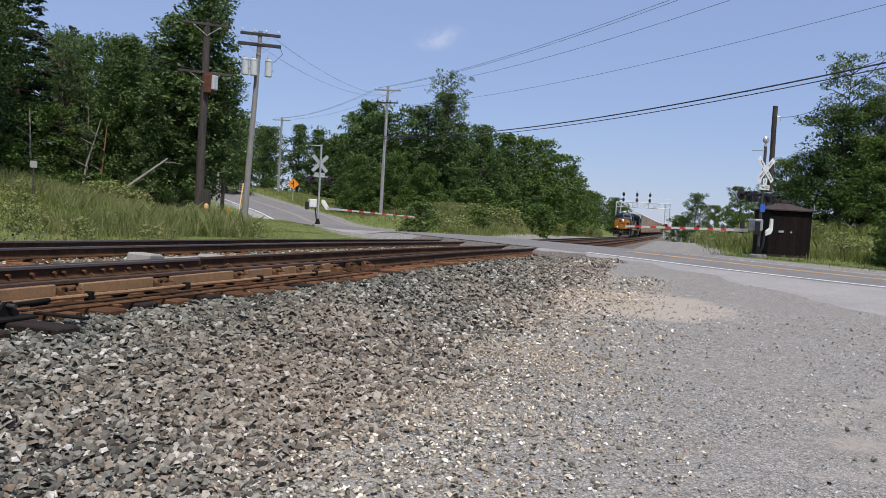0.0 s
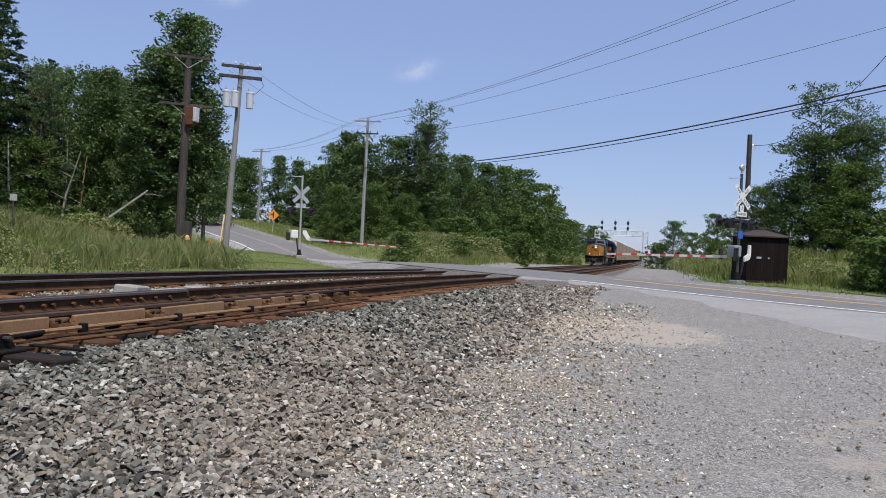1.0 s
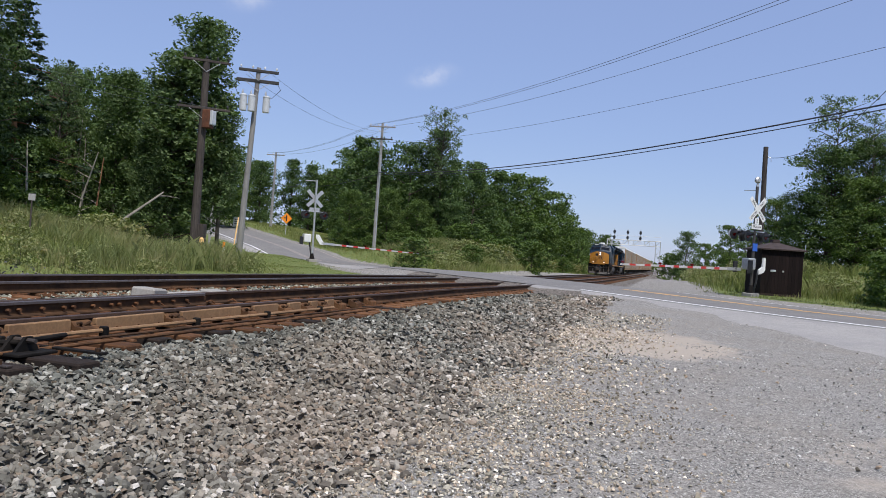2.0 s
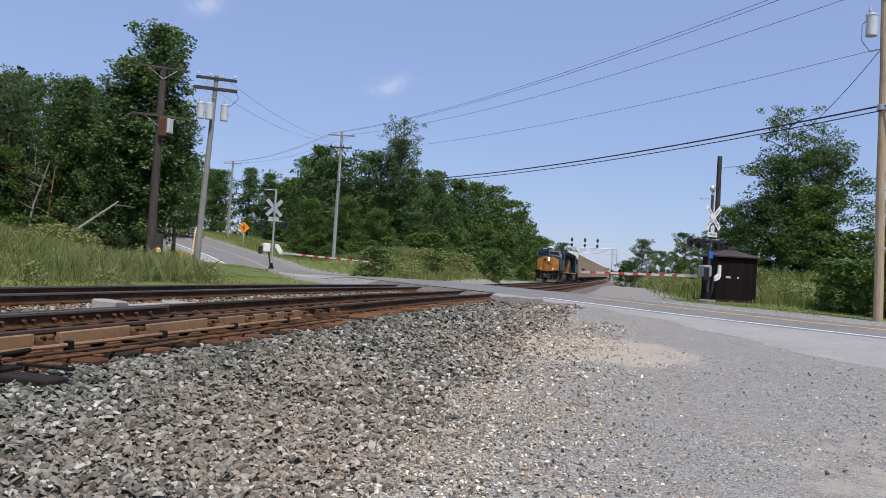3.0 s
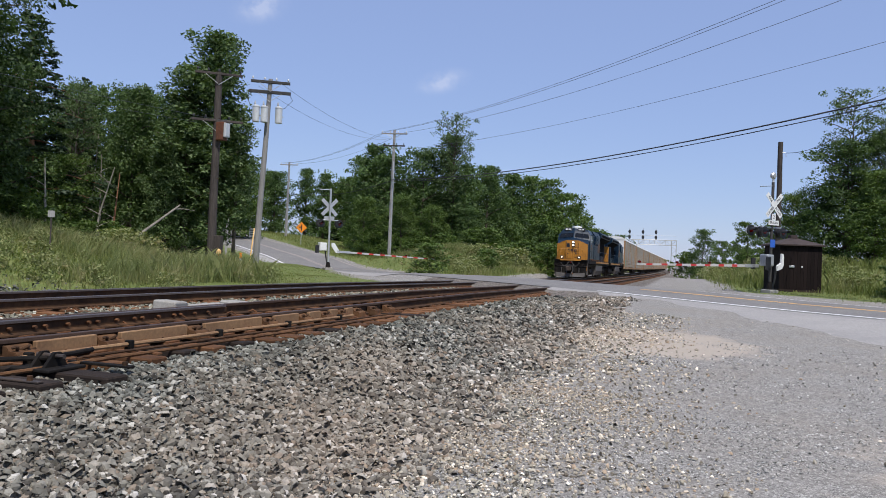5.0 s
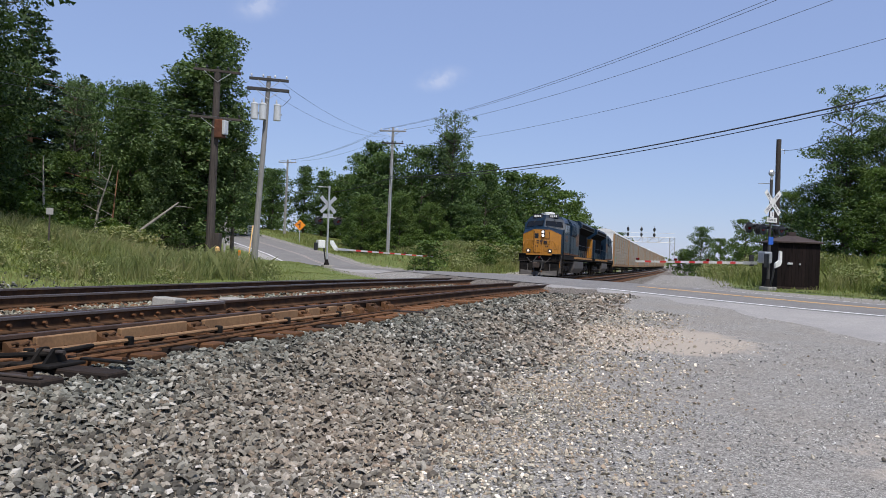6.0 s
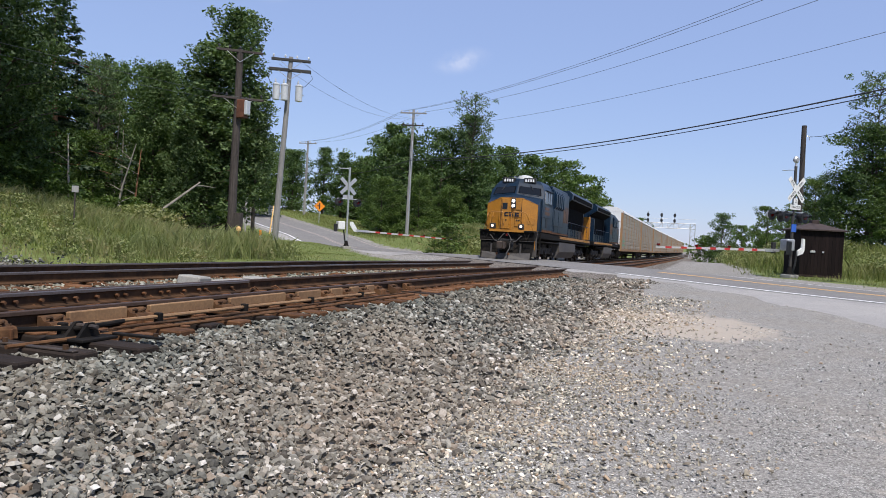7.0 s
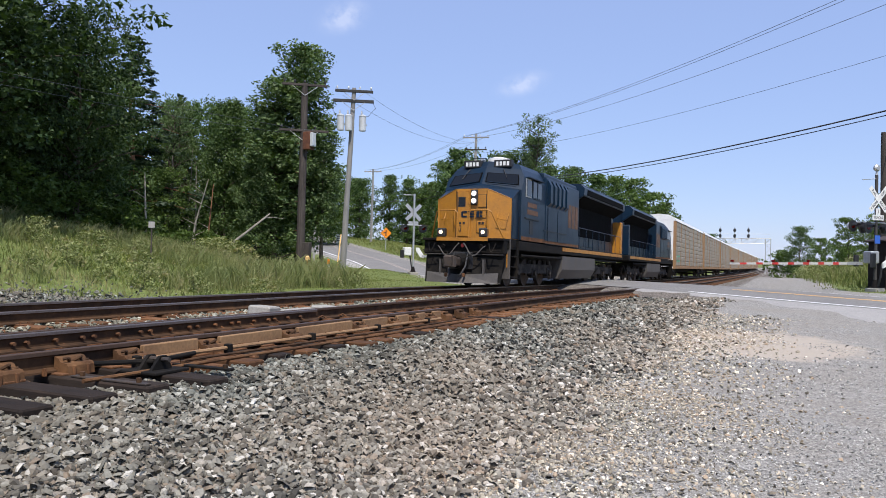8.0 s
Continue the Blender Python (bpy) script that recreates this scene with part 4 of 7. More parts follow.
def mesh_from(verts, size, mats, name, loose_v=None, loose_f=None):
    """A mesh of faces of equal size, with a trunk mesh joined first where it is given."""
    me = bpy.data.meshes.new(name)
    n = len(verts) // size
    faces = np.arange(n * size).reshape(n, size)
    me.from_pydata([tuple(p) for p in verts], [], faces.tolist())
    for m in mats:
        me.materials.append(m)
    return me


def crown_points(rnd, blobs, count, squash=0.8):
    """Points and outward normals through many overlapping clumps, thickest near their skins."""
    c = np.array([b[:3] for b in blobs])
    r = np.array([b[3] for b in blobs])
    w = r ** 2 / (r ** 2).sum()
    k = rnd.choice(len(blobs), count, p=w)
    d = rnd.normal(size=(count, 3))
    d /= np.linalg.norm(d, axis=1)[:, None]
    rad = r[k] * (0.25 + 0.8 * rnd.random(count) ** 0.55)
    p = c[k] + d * rad[:, None] * np.array([1, 1, squash])
    return p, d


def limb_path(a, b, rise):
    """A branch that leaves the stem at a and bends up to b."""
    mid = ((a[0] + b[0]) / 2, (a[1] + b[1]) / 2, (a[2] + b[2]) / 2 + rise)
    return [a, mid, b]


def tree_meshes(seed, h, rad, low, count, leaf, kind="round", trunk_r=0.22, blobs_n=34):
    """Crown and trunk of one tree: limbs that carry boughs, boughs that carry clumps of leaves."""
    rnd = np.random.default_rng(seed)
    blobs = []
    tr = Mesh()
    k = 8
    wob = rnd.normal(size=(k + 1, 2)) * 0.03 * rad
    path = [(wob[i][0] * i / k, wob[i][1] * i / k, -0.4 + (h * 0.93 + 0.4) * i / k) for i in range(k + 1)]
    tr.tube(path, [trunk_r * (1.25 if i == 0 else 1) * (1 - 0.88 * i / k) for i in range(k + 1)], 8)
    for i in range(blobs_n):
        t = (i + rnd.random()) / blobs_n
        z = low + (h - low) * t
        a = i * 2.4 + rnd.normal() * 0.5
        lobe = 0.8 + 0.28 * math.sin(2 * a + seed) * math.sin(5 * t + seed) + 0.2 * rnd.normal()
        if kind == "round":
            env = rad * math.sqrt(max(0.06, 1 - (2 * t - 0.8) ** 2 / 1.5))
        elif kind == "tall":
            env = rad * (0.85 + 0.15 * math.sin(t * 11 + seed)) * (1 - 0.85 * t ** 3.5)
        elif kind == "open":
            env = rad * (0.5 + 0.6 * t) * (1 - 0.5 * t ** 4)
        else:
            env = rad * (1 - t) ** 0.85 + 0.12
        env *= max(0.45, lobe) if kind != "pine" else 0.75 + 0.35 * rnd.random()
        x, y = env * math.cos(a), env * math.sin(a)
        droop = -0.12 * env if kind == "pine" else 0.0
        q = min(k - 1, max(0, int((z - 0.4 * env) / (h * 0.93) * k)))
        stem = (path[q][0], path[q][1], max(low * 0.5, z - (0.45 * env if kind != "pine" else -0.05 * env)))
        if i % 2 == 0 or kind == "open":
            tr.tube(limb_path(stem, (x, y, z + droop), 0.08 * env), [trunk_r * 0.3, trunk_r * 0.2, trunk_r * 0.05], 4)
        # clumps along the outer part of the bough
        n = {"pine": 4, "tall": 6}.get(kind, 5)
        for j in range(n):
            f = (0.4 + 0.6 * (j + rnd.random()) / n) if kind != "pine" else 0.18 + 0.82 * (j + rnd.random()) / n
            s = {"round": 0.2, "tall": 0.21, "open": 0.13, "pine": 0.135}[kind] * rad * (0.55 + 0.75 * rnd.random())
            if kind == "pine":
                s *= 1.15 - 0.75 * t
            sp = 0.16 * rad if kind != "pine" else 0.07 * rad
            blobs.append((x * f + rnd.normal() * sp, y * f + rnd.normal() * sp, min(h - s * 0.4, z + droop * f + rnd.normal() * sp * {"pine": 0.35, "tall": 2.2}.get(kind, 1.0)), s))
    p, nrm = crown_points(rnd, blobs, count, {"pine": 0.3, "tall": 0.9}.get(kind, 0.7))
    sizes = leaf * (0.55 + 0.9 * rnd.random(count))
    nrm = nrm * 0.6 + np.array([0, 0, 0.6])
    return leaf_fan(p, nrm, sizes, rnd), tr


TREE_KINDS = {}


def tree_kind(key, leafmat, bark, *args, **kw):
    crown, trunk = tree_meshes(*args, **kw)
    TREE_KINDS[key] = (mesh_from(crown, 3, [leafmat], "crown"), trunk.make("trunk", bark, smooth=True), args[1])


tree_kind("oak", M_LEAF, M_BARK, 11, 12.0, 3.7, 1.4, 21000, 0.105, kind="round", blobs_n=44)
tree_kind("shade_oak", M_SHADELEAF, M_BARK, 19, 12.0, 3.8, 3.6, 21000, 0.1, kind="round", blobs_n=44)
tree_kind("oak2", M_LEAF2, M_BARK, 12, 11.0, 3.5, 0.9, 21000, 0.105, kind="round", blobs_n=44)
tree_kind("maple", M_LEAF, M_BARK, 13, 13.0, 3.3, 1.8, 21000, 0.105, kind="tall", blobs_n=50)
tree_kind("poplar", M_LEAF3, M_BARK, 14, 14.0, 2.3, 1.2, 18000, 0.105, kind="tall", blobs_n=64)
tree_kind("poplar2", M_LEAF3, M_BARK, 24, 14.0, 2.3, 4.2, 18000, 0.105, kind="tall", blobs_n=56)
tree_kind("airy", M_LEAF3, M_BARK, 15, 13.0, 3.0, 4.5, 6500, 0.085, kind="open", trunk_r=0.14, blobs_n=46)
tree_kind("pine", M_NEEDLE, M_REDBARK, 16, 14.0, 2.9, 3.2, 14000, 0.11, kind="pine", blobs_n=90)
for key, mat, seed, h, r, low in (("oak_far", M_LEAF, 31, 12.0, 3.7, 1.0), ("oak2_far", M_LEAF2, 32, 11.0, 3.5, 0.8), ("maple_far", M_LEAF, 33, 13.0, 3.3, 1.3)):
    tree_kind(key, mat, M_BARK, seed, h, r, low, 9000, 0.16, kind="round" if "oak" in key else "tall", blobs_n=40)
for key, mat, seed, h, r, low in (("oak_back", M_LEAF, 41, 12.0, 3.7, 1.0), ("oak2_back", M_LEAF2, 42, 11.0, 3.5, 0.8), ("maple_back", M_LEAF, 43, 13.0, 3.3, 1.3)):
    tree_kind(key, mat, M_BARK, seed, h, r, low, 2200, 0.34, kind="round" if "oak" in key else "tall", blobs_n=36)
tree_kind("bush", M_LEAF2, M_BARK, 17, 3.2, 1.7, 0.2, 2600, 0.11, kind="round", trunk_r=0.05, blobs_n=26)
tree_kind("weedbush", M_WEED, M_BARK, 18, 1.8, 1.5, 0.05, 800, 0.1, kind="round", trunk_r=0.02, blobs_n=24)

LABELS = {"oak": ("dark green broadleaf tree in the wood", "tree"), "oak2": ("bright green broadleaf tree in the wood", "tree"), "shade_oak": ("large oak with bare lower trunk and leaves darkened for shade", "tree"), "maple": ("tall dark green maple in the wood", "tree"),
          "poplar": ("tall narrow cottonwood with pale glinting leaves", "tree"), "poplar2": ("tall cottonwood with pale glinting leaves and bare lower trunk", "tree"), "airy": ("sparse tall tree with thin open crown", "tree"), "pine": ("dark pine with reddish trunk", "pine tree"),
          "bush": ("green leafy shrub at the wood's edge", "shrub"), "weedbush": ("pale green weedy bush on the verge", "shrub")}


def plant(key, x, y, h, wide=1.0, turn=None, rnd=random.Random(5), label=None, back=False):
    lab, cat = LABELS[key]
    if back and key + "_back" in TREE_KINDS:
        key += "_back"
    elif (y > 80 or x < -41) and key + "_far" in TREE_KINDS:
        key += "_far"
    crown, trunk, h0 = TREE_KINDS[key]
    s = h / h0
    ob = new({"bush": "shrub", "weedbush": "shrub", "pine": "pine_tree"}.get(key, "tree"))
    ob.matrix_basis = pose(x, y, land_z(x, y) - 0.05, 0, 0, rnd.uniform(0, 360) if turn is None else turn) @ Matrix.Diagonal((s * wide, s * wide, s, 1))
    tagged(ob, label or lab, cat, "wood along the line" if cat != "shrub" else "shrubs")
    for name, me in (("trunk", trunk), ("crown", crown)):
        c = new(name, me)
        c.parent = ob
    return ob


def build_wood():
    rnd = random.Random(21)
    # the wood on the bank: front row and back row
    for x, y, key, h, w in [
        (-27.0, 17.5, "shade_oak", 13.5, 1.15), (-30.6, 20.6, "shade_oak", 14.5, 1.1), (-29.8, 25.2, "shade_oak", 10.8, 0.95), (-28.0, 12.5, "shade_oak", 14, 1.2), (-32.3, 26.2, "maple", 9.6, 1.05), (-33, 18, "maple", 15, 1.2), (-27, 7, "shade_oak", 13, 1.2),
        (-35.6, 33.8, "pine", 13.6, 1.45), (-38.0, 35.0, "pine", 11.0, 1.1), (-33.5, 29.3, "oak", 9.8, 1.0), (-39, 40.5, "airy", 11.5, 0.9), (-36.5, 38.2, "airy", 10.8, 0.8), (-40.5, 43.0, "pine", 12.5, 0.7), (-42.5, 46.0, "oak", 12.5, 1.0),
        (-33.6, 39.8, "maple", 10.8, 0.9), (-28.5, 41.0, "poplar2", 14.2, 1.25), (-29.9, 40.2, "poplar", 12.0, 1.5), (-27.2, 41.6, "poplar2", 9.4, 0.95), (-36, 42.5, "maple", 11, 1.1), (-33.2, 44.5, "oak", 10.5, 1.1), (-38.5, 47, "maple", 12, 1.1), (-34.6, 35.0, "oak2", 6.0, 1.1), (-31.0, 41.6, "poplar", 10.5, 1.0), (-30.2, 38.8, "poplar", 8.5, 1.0), (-37.5, 35.5, "oak2", 8.0, 1.0), (-44, 38, "maple", 13, 1.1), (-40, 30, "oak", 13, 1.1), (-38, 24, "maple", 15, 1.1), (-46, 48, "maple", 12, 1.2)]:
        plant(key, x, y, h, w)
    for i in range(9):
        y = 22 + i * 1.9
        plant("bush", -27.5 - 4.0 * ramp01(y, 14, 36) + rnd.uniform(-1, 1), y, rnd.uniform(1.8, 3.4), 1.2)
    for i in range(18):
        plant(rnd.choice(("oak", "maple", "oak2")), rnd.uniform(-62, -44), rnd.uniform(8, 52), rnd.uniform(10, 13), 1.2, back=True)
    # beyond the road, left of the line
    # brighter oak2 leaves on the far hill stand in for distant haze
    for x, y, key, h, w in [(-36.5, 86, "maple", 13.2, 1.1), (-33.5, 83, "oak", 12.0, 1.0), (-39.5, 90, "oak", 12, 1.1), (-27.5, 87, "poplar", 14.8, 1.3), (-26.4, 85, "airy", 17.0, 0.85), (-30.5, 86, "oak", 13.2, 1.0), (-24.6, 84, "maple", 11.0, 1.0), (-23.6, 90, "oak", 11.0, 1.0), (-25.5, 98, "maple", 12.6, 1.2), (-22.8, 101, "maple", 12.2, 1.1), (-22.4, 108, "oak2", 12.8, 1.1), (-21.5, 117, "oak2", 13.6, 1.1), (-20, 124, "oak2", 12.5, 1.1), (-18.8, 131, "oak2", 11.5, 1.1), (-18.2, 139, "maple", 10.0, 1.1), (-18.6, 158, "oak2", 9, 1.2), (-19.5, 172, "oak", 9, 1.2), (-34, 77, "oak2", 6.5, 1.1), (-30, 78, "oak2", 7.0, 1.0), (-27, 79.5, "oak2", 6.0, 1.2), (-23.5, 82, "oak", 6.0, 1.0), (-21.5, 92, "oak2", 6.5, 1.1), (-19.5, 104, "oak", 6.5, 1.2), (-18.5, 118, "oak2", 6, 1.2)]:
        plant(key, x, y, h, w)
    for i in range(22):
        y = rnd.uniform(95, 180)
        plant(rnd.choice(("oak", "maple")), rnd.uniform(-50, -26) - 0.02 * y, y, rnd.uniform(9.5, 12), 1.2, back=True)
    for i in range(18):
        x = -38 - i * 2.6
        plant(rnd.choice(("oak", "maple", "oak2")), x + rnd.uniform(-2, 2), 103 + rnd.uniform(-5, 8) - 0.06 * i, rnd.uniform(8.5, 11.5), 1.2)
    for i in range(12):
        plant(rnd.choice(("oak", "oak2")), -52 - i * 2.5 + rnd.uniform(-1, 1), 84 + i * 1.8 - 14 + rnd.uniform(-2, 2) + 8, rnd.uniform(7, 9), 1.1)
    for i in range(26):
        y = 50 + i * 4.2
        plant("weedbush" if i % 3 else "bush", -15.2 - rnd.uniform(0, 3.0), y, rnd.uniform(1.2, 2.3) * (1.0 if i % 3 else 1.1), 1.4)
    for i in range(10):
        plant("bush", -31 + i * 1.9 + rnd.uniform(-1, 1), 76 + rnd.uniform(-1.5, 2.5), rnd.uniform(1.6, 3.2), 1.4)
    for x, y, h in ((-17.5, 222, 8.0), (-20, 236, 9.5), (-18.5, 250, 9.5), (-22, 262, 11), (-25, 240, 10), (-28, 228, 10.5)):
        plant("oak2" if h < 9.6 else "oak", x, y, h, 1.1)
    # right of the line
    plant("oak", 9.7, 55.8, 8.4, 1.3, label="large dark green tree behind the shed")
    plant("oak", 12.4, 56.6, 9.2, 1.25)
    plant("oak2", 11.2, 54.4, 6.4, 1.3)
    plant("oak", 8.2, 57.0, 5.6, 1.2)
    plant("bush", 13.8, 54.0, 3.4, 1.3)
    plant("airy", 9.9, 55.5, 11.7, 1.0)
    plant("airy", 12.0, 55.2, 10.4, 0.75)
    for x, y, key, h, w in [(17.5, 58, "oak2", 4.8, 1.1), (20, 62, "oak", 9, 1.2), (24, 60, "maple", 9, 1.2), (7.2, 62, "oak2", 5.6, 1.1), (1.9, 121, "oak", 7.6, 0.95), (7.4, 111, "oak2", 7.0, 0.9), (9.5, 106, "oak2", 6.2, 1.0), (12, 100, "oak", 7, 1.1), (4.8, 125, "oak2", 5.6, 1), (-0.4, 128, "bush", 4.4, 1.2)]:
        plant(key, x, y, h, w)
    for i in range(14):
        plant("weedbush", 7.4 + i * 0.5 + rnd.uniform(-0.3, 0.3), 47 - i * 0.6 + rnd.uniform(-1, 1.5), rnd.uniform(0.6, 1.15), 1.2)
    for i in range(6):
        plant("bush", 9.2 + rnd.uniform(-0.6, 1.8), 33 + i * 1.3, rnd.uniform(1.8, 2.9), 1.2)
    for i in range(10):
        plant("weedbush", 2.0 + rnd.uniform(0, 2.6), 48 + rnd.uniform(0, 8), rnd.uniform(0.4, 0.7), 1.2)
    for i in range(12):
        plant("weedbush", 2.5 + rnd.uniform(-1.0, 4), 66 + i * 5, rnd.uniform(0.8, 1.4), 1.4)


build_wood()


def far_woods():
    """Low woods that close the distance all round."""
    rnd = np.random.default_rng(4)
    pts, nrm = [], []
    blobs = []
    for i in range(420):
        a = rnd.random() * 2 * math.pi
        d = 230 + 160 * rnd.random()
        x, y = d * math.sin(a), d * math.cos(a)
        if abs(x + 8) < 16 and y > 0:
            continue
        h = 7 + 5 * rnd.random() if y < 0 or abs(x) > 90 else 7 + 3 * rnd.random()
        for k in range(5):
            blobs.append((x + rnd.normal() * 3, y + rnd.normal() * 3, land_z(x, y) + h * (0.25 + 0.17 * k), 3.4 - 0.3 * k))
    p, d = crown_points(rnd, blobs, 70000)
    v = leaf_fan(p, d + np.array([0, 0, 0.3]), 0.75 * (0.6 + 0.8 * rnd.random(len(p))), rnd)
    ob = new("distant_woods", mesh_from(v, 3, [M_LEAF], "distant_woods"))
    tagged(ob, "distant dark green woods along the horizon", "woods", kind="stuff")


far_woods()


def blades(name, spots, height, width, mat, label, seed, lean=0.35):
    """A meadow of single blades at the given (x, y, scale) spots, one mesh."""
    rnd = np.random.default_rng(seed)
    n = len(spots)
    base = np.array([(x, y, land_z(x, y) - 0.02) for x, y, s in spots])
    s = np.array([q[2] for q in spots])
    h = height * s * (0.55 + 0.75 * rnd.random(n))
    a = rnd.random(n) * 2 * math.pi
    side = np.stack([np.cos(a), np.sin(a), np.zeros(n)], 1) * (width * (0.6 + 0.8 * rnd.random(n)))[:, None]
    tip = np.stack([rnd.normal(size=n) * lean, rnd.normal(size=n) * lean, np.ones(n)], 1) * h[:, None]
    mid = tip * np.array([0.35, 0.35, 0.6])
    v = np.stack([base - side, base + side, base + mid + side * 0.8, base + tip, base + mid - side * 0.8], 1).reshape(-1, 3)
    ob = new(name, mesh_from(v, 5, [mat], name))
    return tagged(ob, label, "grass", kind="stuff")


def build_meadows():
    rnd = random.Random(8)
    spots, tall = [], []
    while len(spots) < 60000:
        x, y = rnd.uniform(-36, -13), rnd.uniform(4, 48)
        if rnd.random() < grass_at(x, y) and road_uv(x, y)[1] < -5.7:
            d = noise.noise((x * 0.35, y * 0.35, 2))
            d += 0.5 * noise.noise((x * 1.3, y * 1.3, 9))
            # mown short towards the road
            mown = ramp01(road_uv(x, y)[1], -14.5, -9.5)
            spots.append((x, y, (0.22 + 0.4 * ramp01(-x, 15.5, 19) * (1 - 0.8 * ramp01(y, 27, 34)) + 0.3 * d * (1 - 0.6 * ramp01(y, 27, 34))) * (1 - 0.55 * mown)))
    while len(tall) < 26000:
        x, y = rnd.uniform(-32, -16.5), rnd.uniform(10, 33)
        d = noise.noise((x * 0.22, y * 0.22, 7)) + 0.35 * ramp01(y, 16, 24)
        if d + 0.4 * noise.noise((x * 1.1, y * 1.1, 3)) > 0.2 and rnd.random() < grass_at(x, y) and road_uv(x, y)[1] < -13.2:
            tall.append((x, y, 0.55 + 0.8 * min(1, d)))
    blades("grass", spots, 0.4, 0.014, M_GRASS, "rough green meadow grass on the bank", 1)
    blades("tall_grass", tall, 0.8, 0.009, M_WEED, "tall pale seeding grass on the bank", 2, 0.4)
    spots = []
    while len(spots) < 26000:
        x, y = rnd.uniform(-60, -13), rnd.uniform(38, 100)
        if road_uv(x, y)[1] > 3.8 and rnd.random() < grass_at(x, y):
            spots.append((x, y, 0.5 + 0.5 * noise.noise((x * 0.3, y * 0.3, 2)) + (0.7 if x > -22 and y > 50 else 0)))
    while len(spots) < 50000:
        x, y = rnd.uniform(-2, 26), rnd.uniform(26, 75)
        if road_uv(x, y)[1] > 4 and rnd.random() < grass_at(x, y):
            u, v = road_uv(x, y)
            spots.append((x, y, 0.18 + 1.2 * ramp01(v, 9.5, 13)))
    blades("verge_grass", spots, 0.5, 0.018, M_GRASS, "green verge grass beyond the road", 3)


build_meadows()


def build_hillock():
    """Pale tall grass on the hillock between the road and the line."""
    rnd = random.Random(44)
    spots = []
    while len(spots) < 15000:
        x, y = rnd.gauss(-20, 3.2), rnd.gauss(69, 9)
        if x < -14.2 and road_uv(x, y)[1] > 6.5:
            spots.append((x, y, 0.7 + 0.5 * noise.noise((x * 0.4, y * 0.4, 12))))
    blades("hill_grass", spots, 0.85, 0.02, M_WEED, "tall pale grass on the hillock beyond the road", 21, 0.35)
    for i in range(12):
        x, y = rnd.gauss(-19, 2.2), rnd.gauss(70, 9)
        if x < -14.5:
            plant("weedbush", x, y, rnd.uniform(0.7, 1.4), 1.2)


build_hillock()


def build_weeds():
    rnd = random.Random(15)
    for i in range(75):
        x, y = rnd.uniform(-28, -15), rnd.uniform(9, 34)
        if grass_at(x, y) > 0.7 and road_uv(x, y)[1] < -14.5:
            plant("weedbush", x, y, rnd.uniform(0.35, 0.85), rnd.uniform(0.7, 1.2), label="low clump of pale weeds in the grass")


build_weeds()


def build_log():
    ob = thing("fallen_trunk", Matrix(), "bare pale fallen trunk leaning from the bank", "fallen trunk")
    part("trunk", Mesh().tube([(-26.57, 30.6, 1.05), (-26.6, 32.5, 2.17), (-26.63, 35.0, 3.52), (-26.64, 35.4, 3.75)], [0.08, 0.07, 0.055, 0.035], 9), M_PALEBARK, ob)
    for x, y, h in ((-25.4, 29.2, 1.2), (-25.6, 30.2, 1.4), (-25.7, 31.2, 1.4), (-25.9, 31.9, 1.1), (-24.9, 28.4, 1.0)):
        plant("weedbush", x, y, h, 1.1)
    part("branch", Mesh().tube([(-26.7, 35.0, 3.5), (-26.5, 35.5, 3.55), (-26.2, 36.2, 3.5)], [0.05, 0.035, 0.015], 6), M_PALEBARK, ob)
    rnd = random.Random(3)
    for x, y, h, lean in [(-33.0, 37.6, 5.2, 0.3), (-34.8, 38.6, 6.5, -0.2), (-35.4, 36.8, 7.2, 0.1), (-31.6, 34.4, 5.0, 1.3), (-36.8, 40, 8, 0.2), (-30.5, 30.2, 4.6, -0.4)]:
        d = thing("dead_tree", pose(x, y, land_z(x, y)), "thin bare standing dead tree", "dead tree", "bare trunks in the wood")
        part("trunk", Mesh().tube([(0, 0, -0.3), (lean * 0.4, 0, h * 0.5), (lean, 0.1, h)], [0.075, 0.055, 0.02], 7), M_REDBARK if x < -32.5 and h < 6 else M_PALEBARK, d)
        for k in range(5):
            z = h * (0.35 + 0.12 * k)
            a = rnd.uniform(0, 6.28)
            part("branch", Mesh().tube([(lean * z / h, 0, z), (lean * z / h + math.cos(a) * 0.8, math.sin(a) * 0.8, z + 0.4)], [0.025, 0.008], 5), M_PALEBARK, d)


build_log()


# ---- the train ----
# local frame: y = 0 at the front coupler, +y to the rear, z = 0 at the rail head, x across
def rounded(outline, axis, a, b):
    return Mesh().prism(outline, axis, a, b)


def wheelset(parent, y, r=0.53):
    """Two wheels on an axle, turning about x at the axle's height."""
    m = Mesh()
    for s in (-1, 1):
        x = s * 0.755
        m.tube([(x - s * 0.07, 0, 0), (x - s * 0.068, 0, 0), (x - s * 0.04, 0, 0), (x - s * 0.035, 0, 0), (x + s * 0.06, 0, 0), (x + s * 0.065, 0, 0)], [0.2, r + 0.025, r + 0.025, r, r - 0.005, 0.3], 24)
        m.tube([(x + s * 0.05, 0, 0), (x + s * 0.12, 0, 0)], [0.12, 0.1], 10)
        for k in range(4):
            a = k * math.pi / 2
            m.box(x + s * 0.066 - 0.01, x + s * 0.066 + 0.01, 0.3 * math.cos(a) - 0.05, 0.3 * math.cos(a) + 0.05, 0.3 * math.sin(a) - 0.05, 0.3 * math.sin(a) + 0.05)
    m.tube([(-0.7, 0, 0), (0.7, 0, 0)], 0.09, 10)
    ob = part("wheelset", m, M_WHEEL, parent, "steel wheels on an axle")
    ob.location = (0, y, r)
    return ob


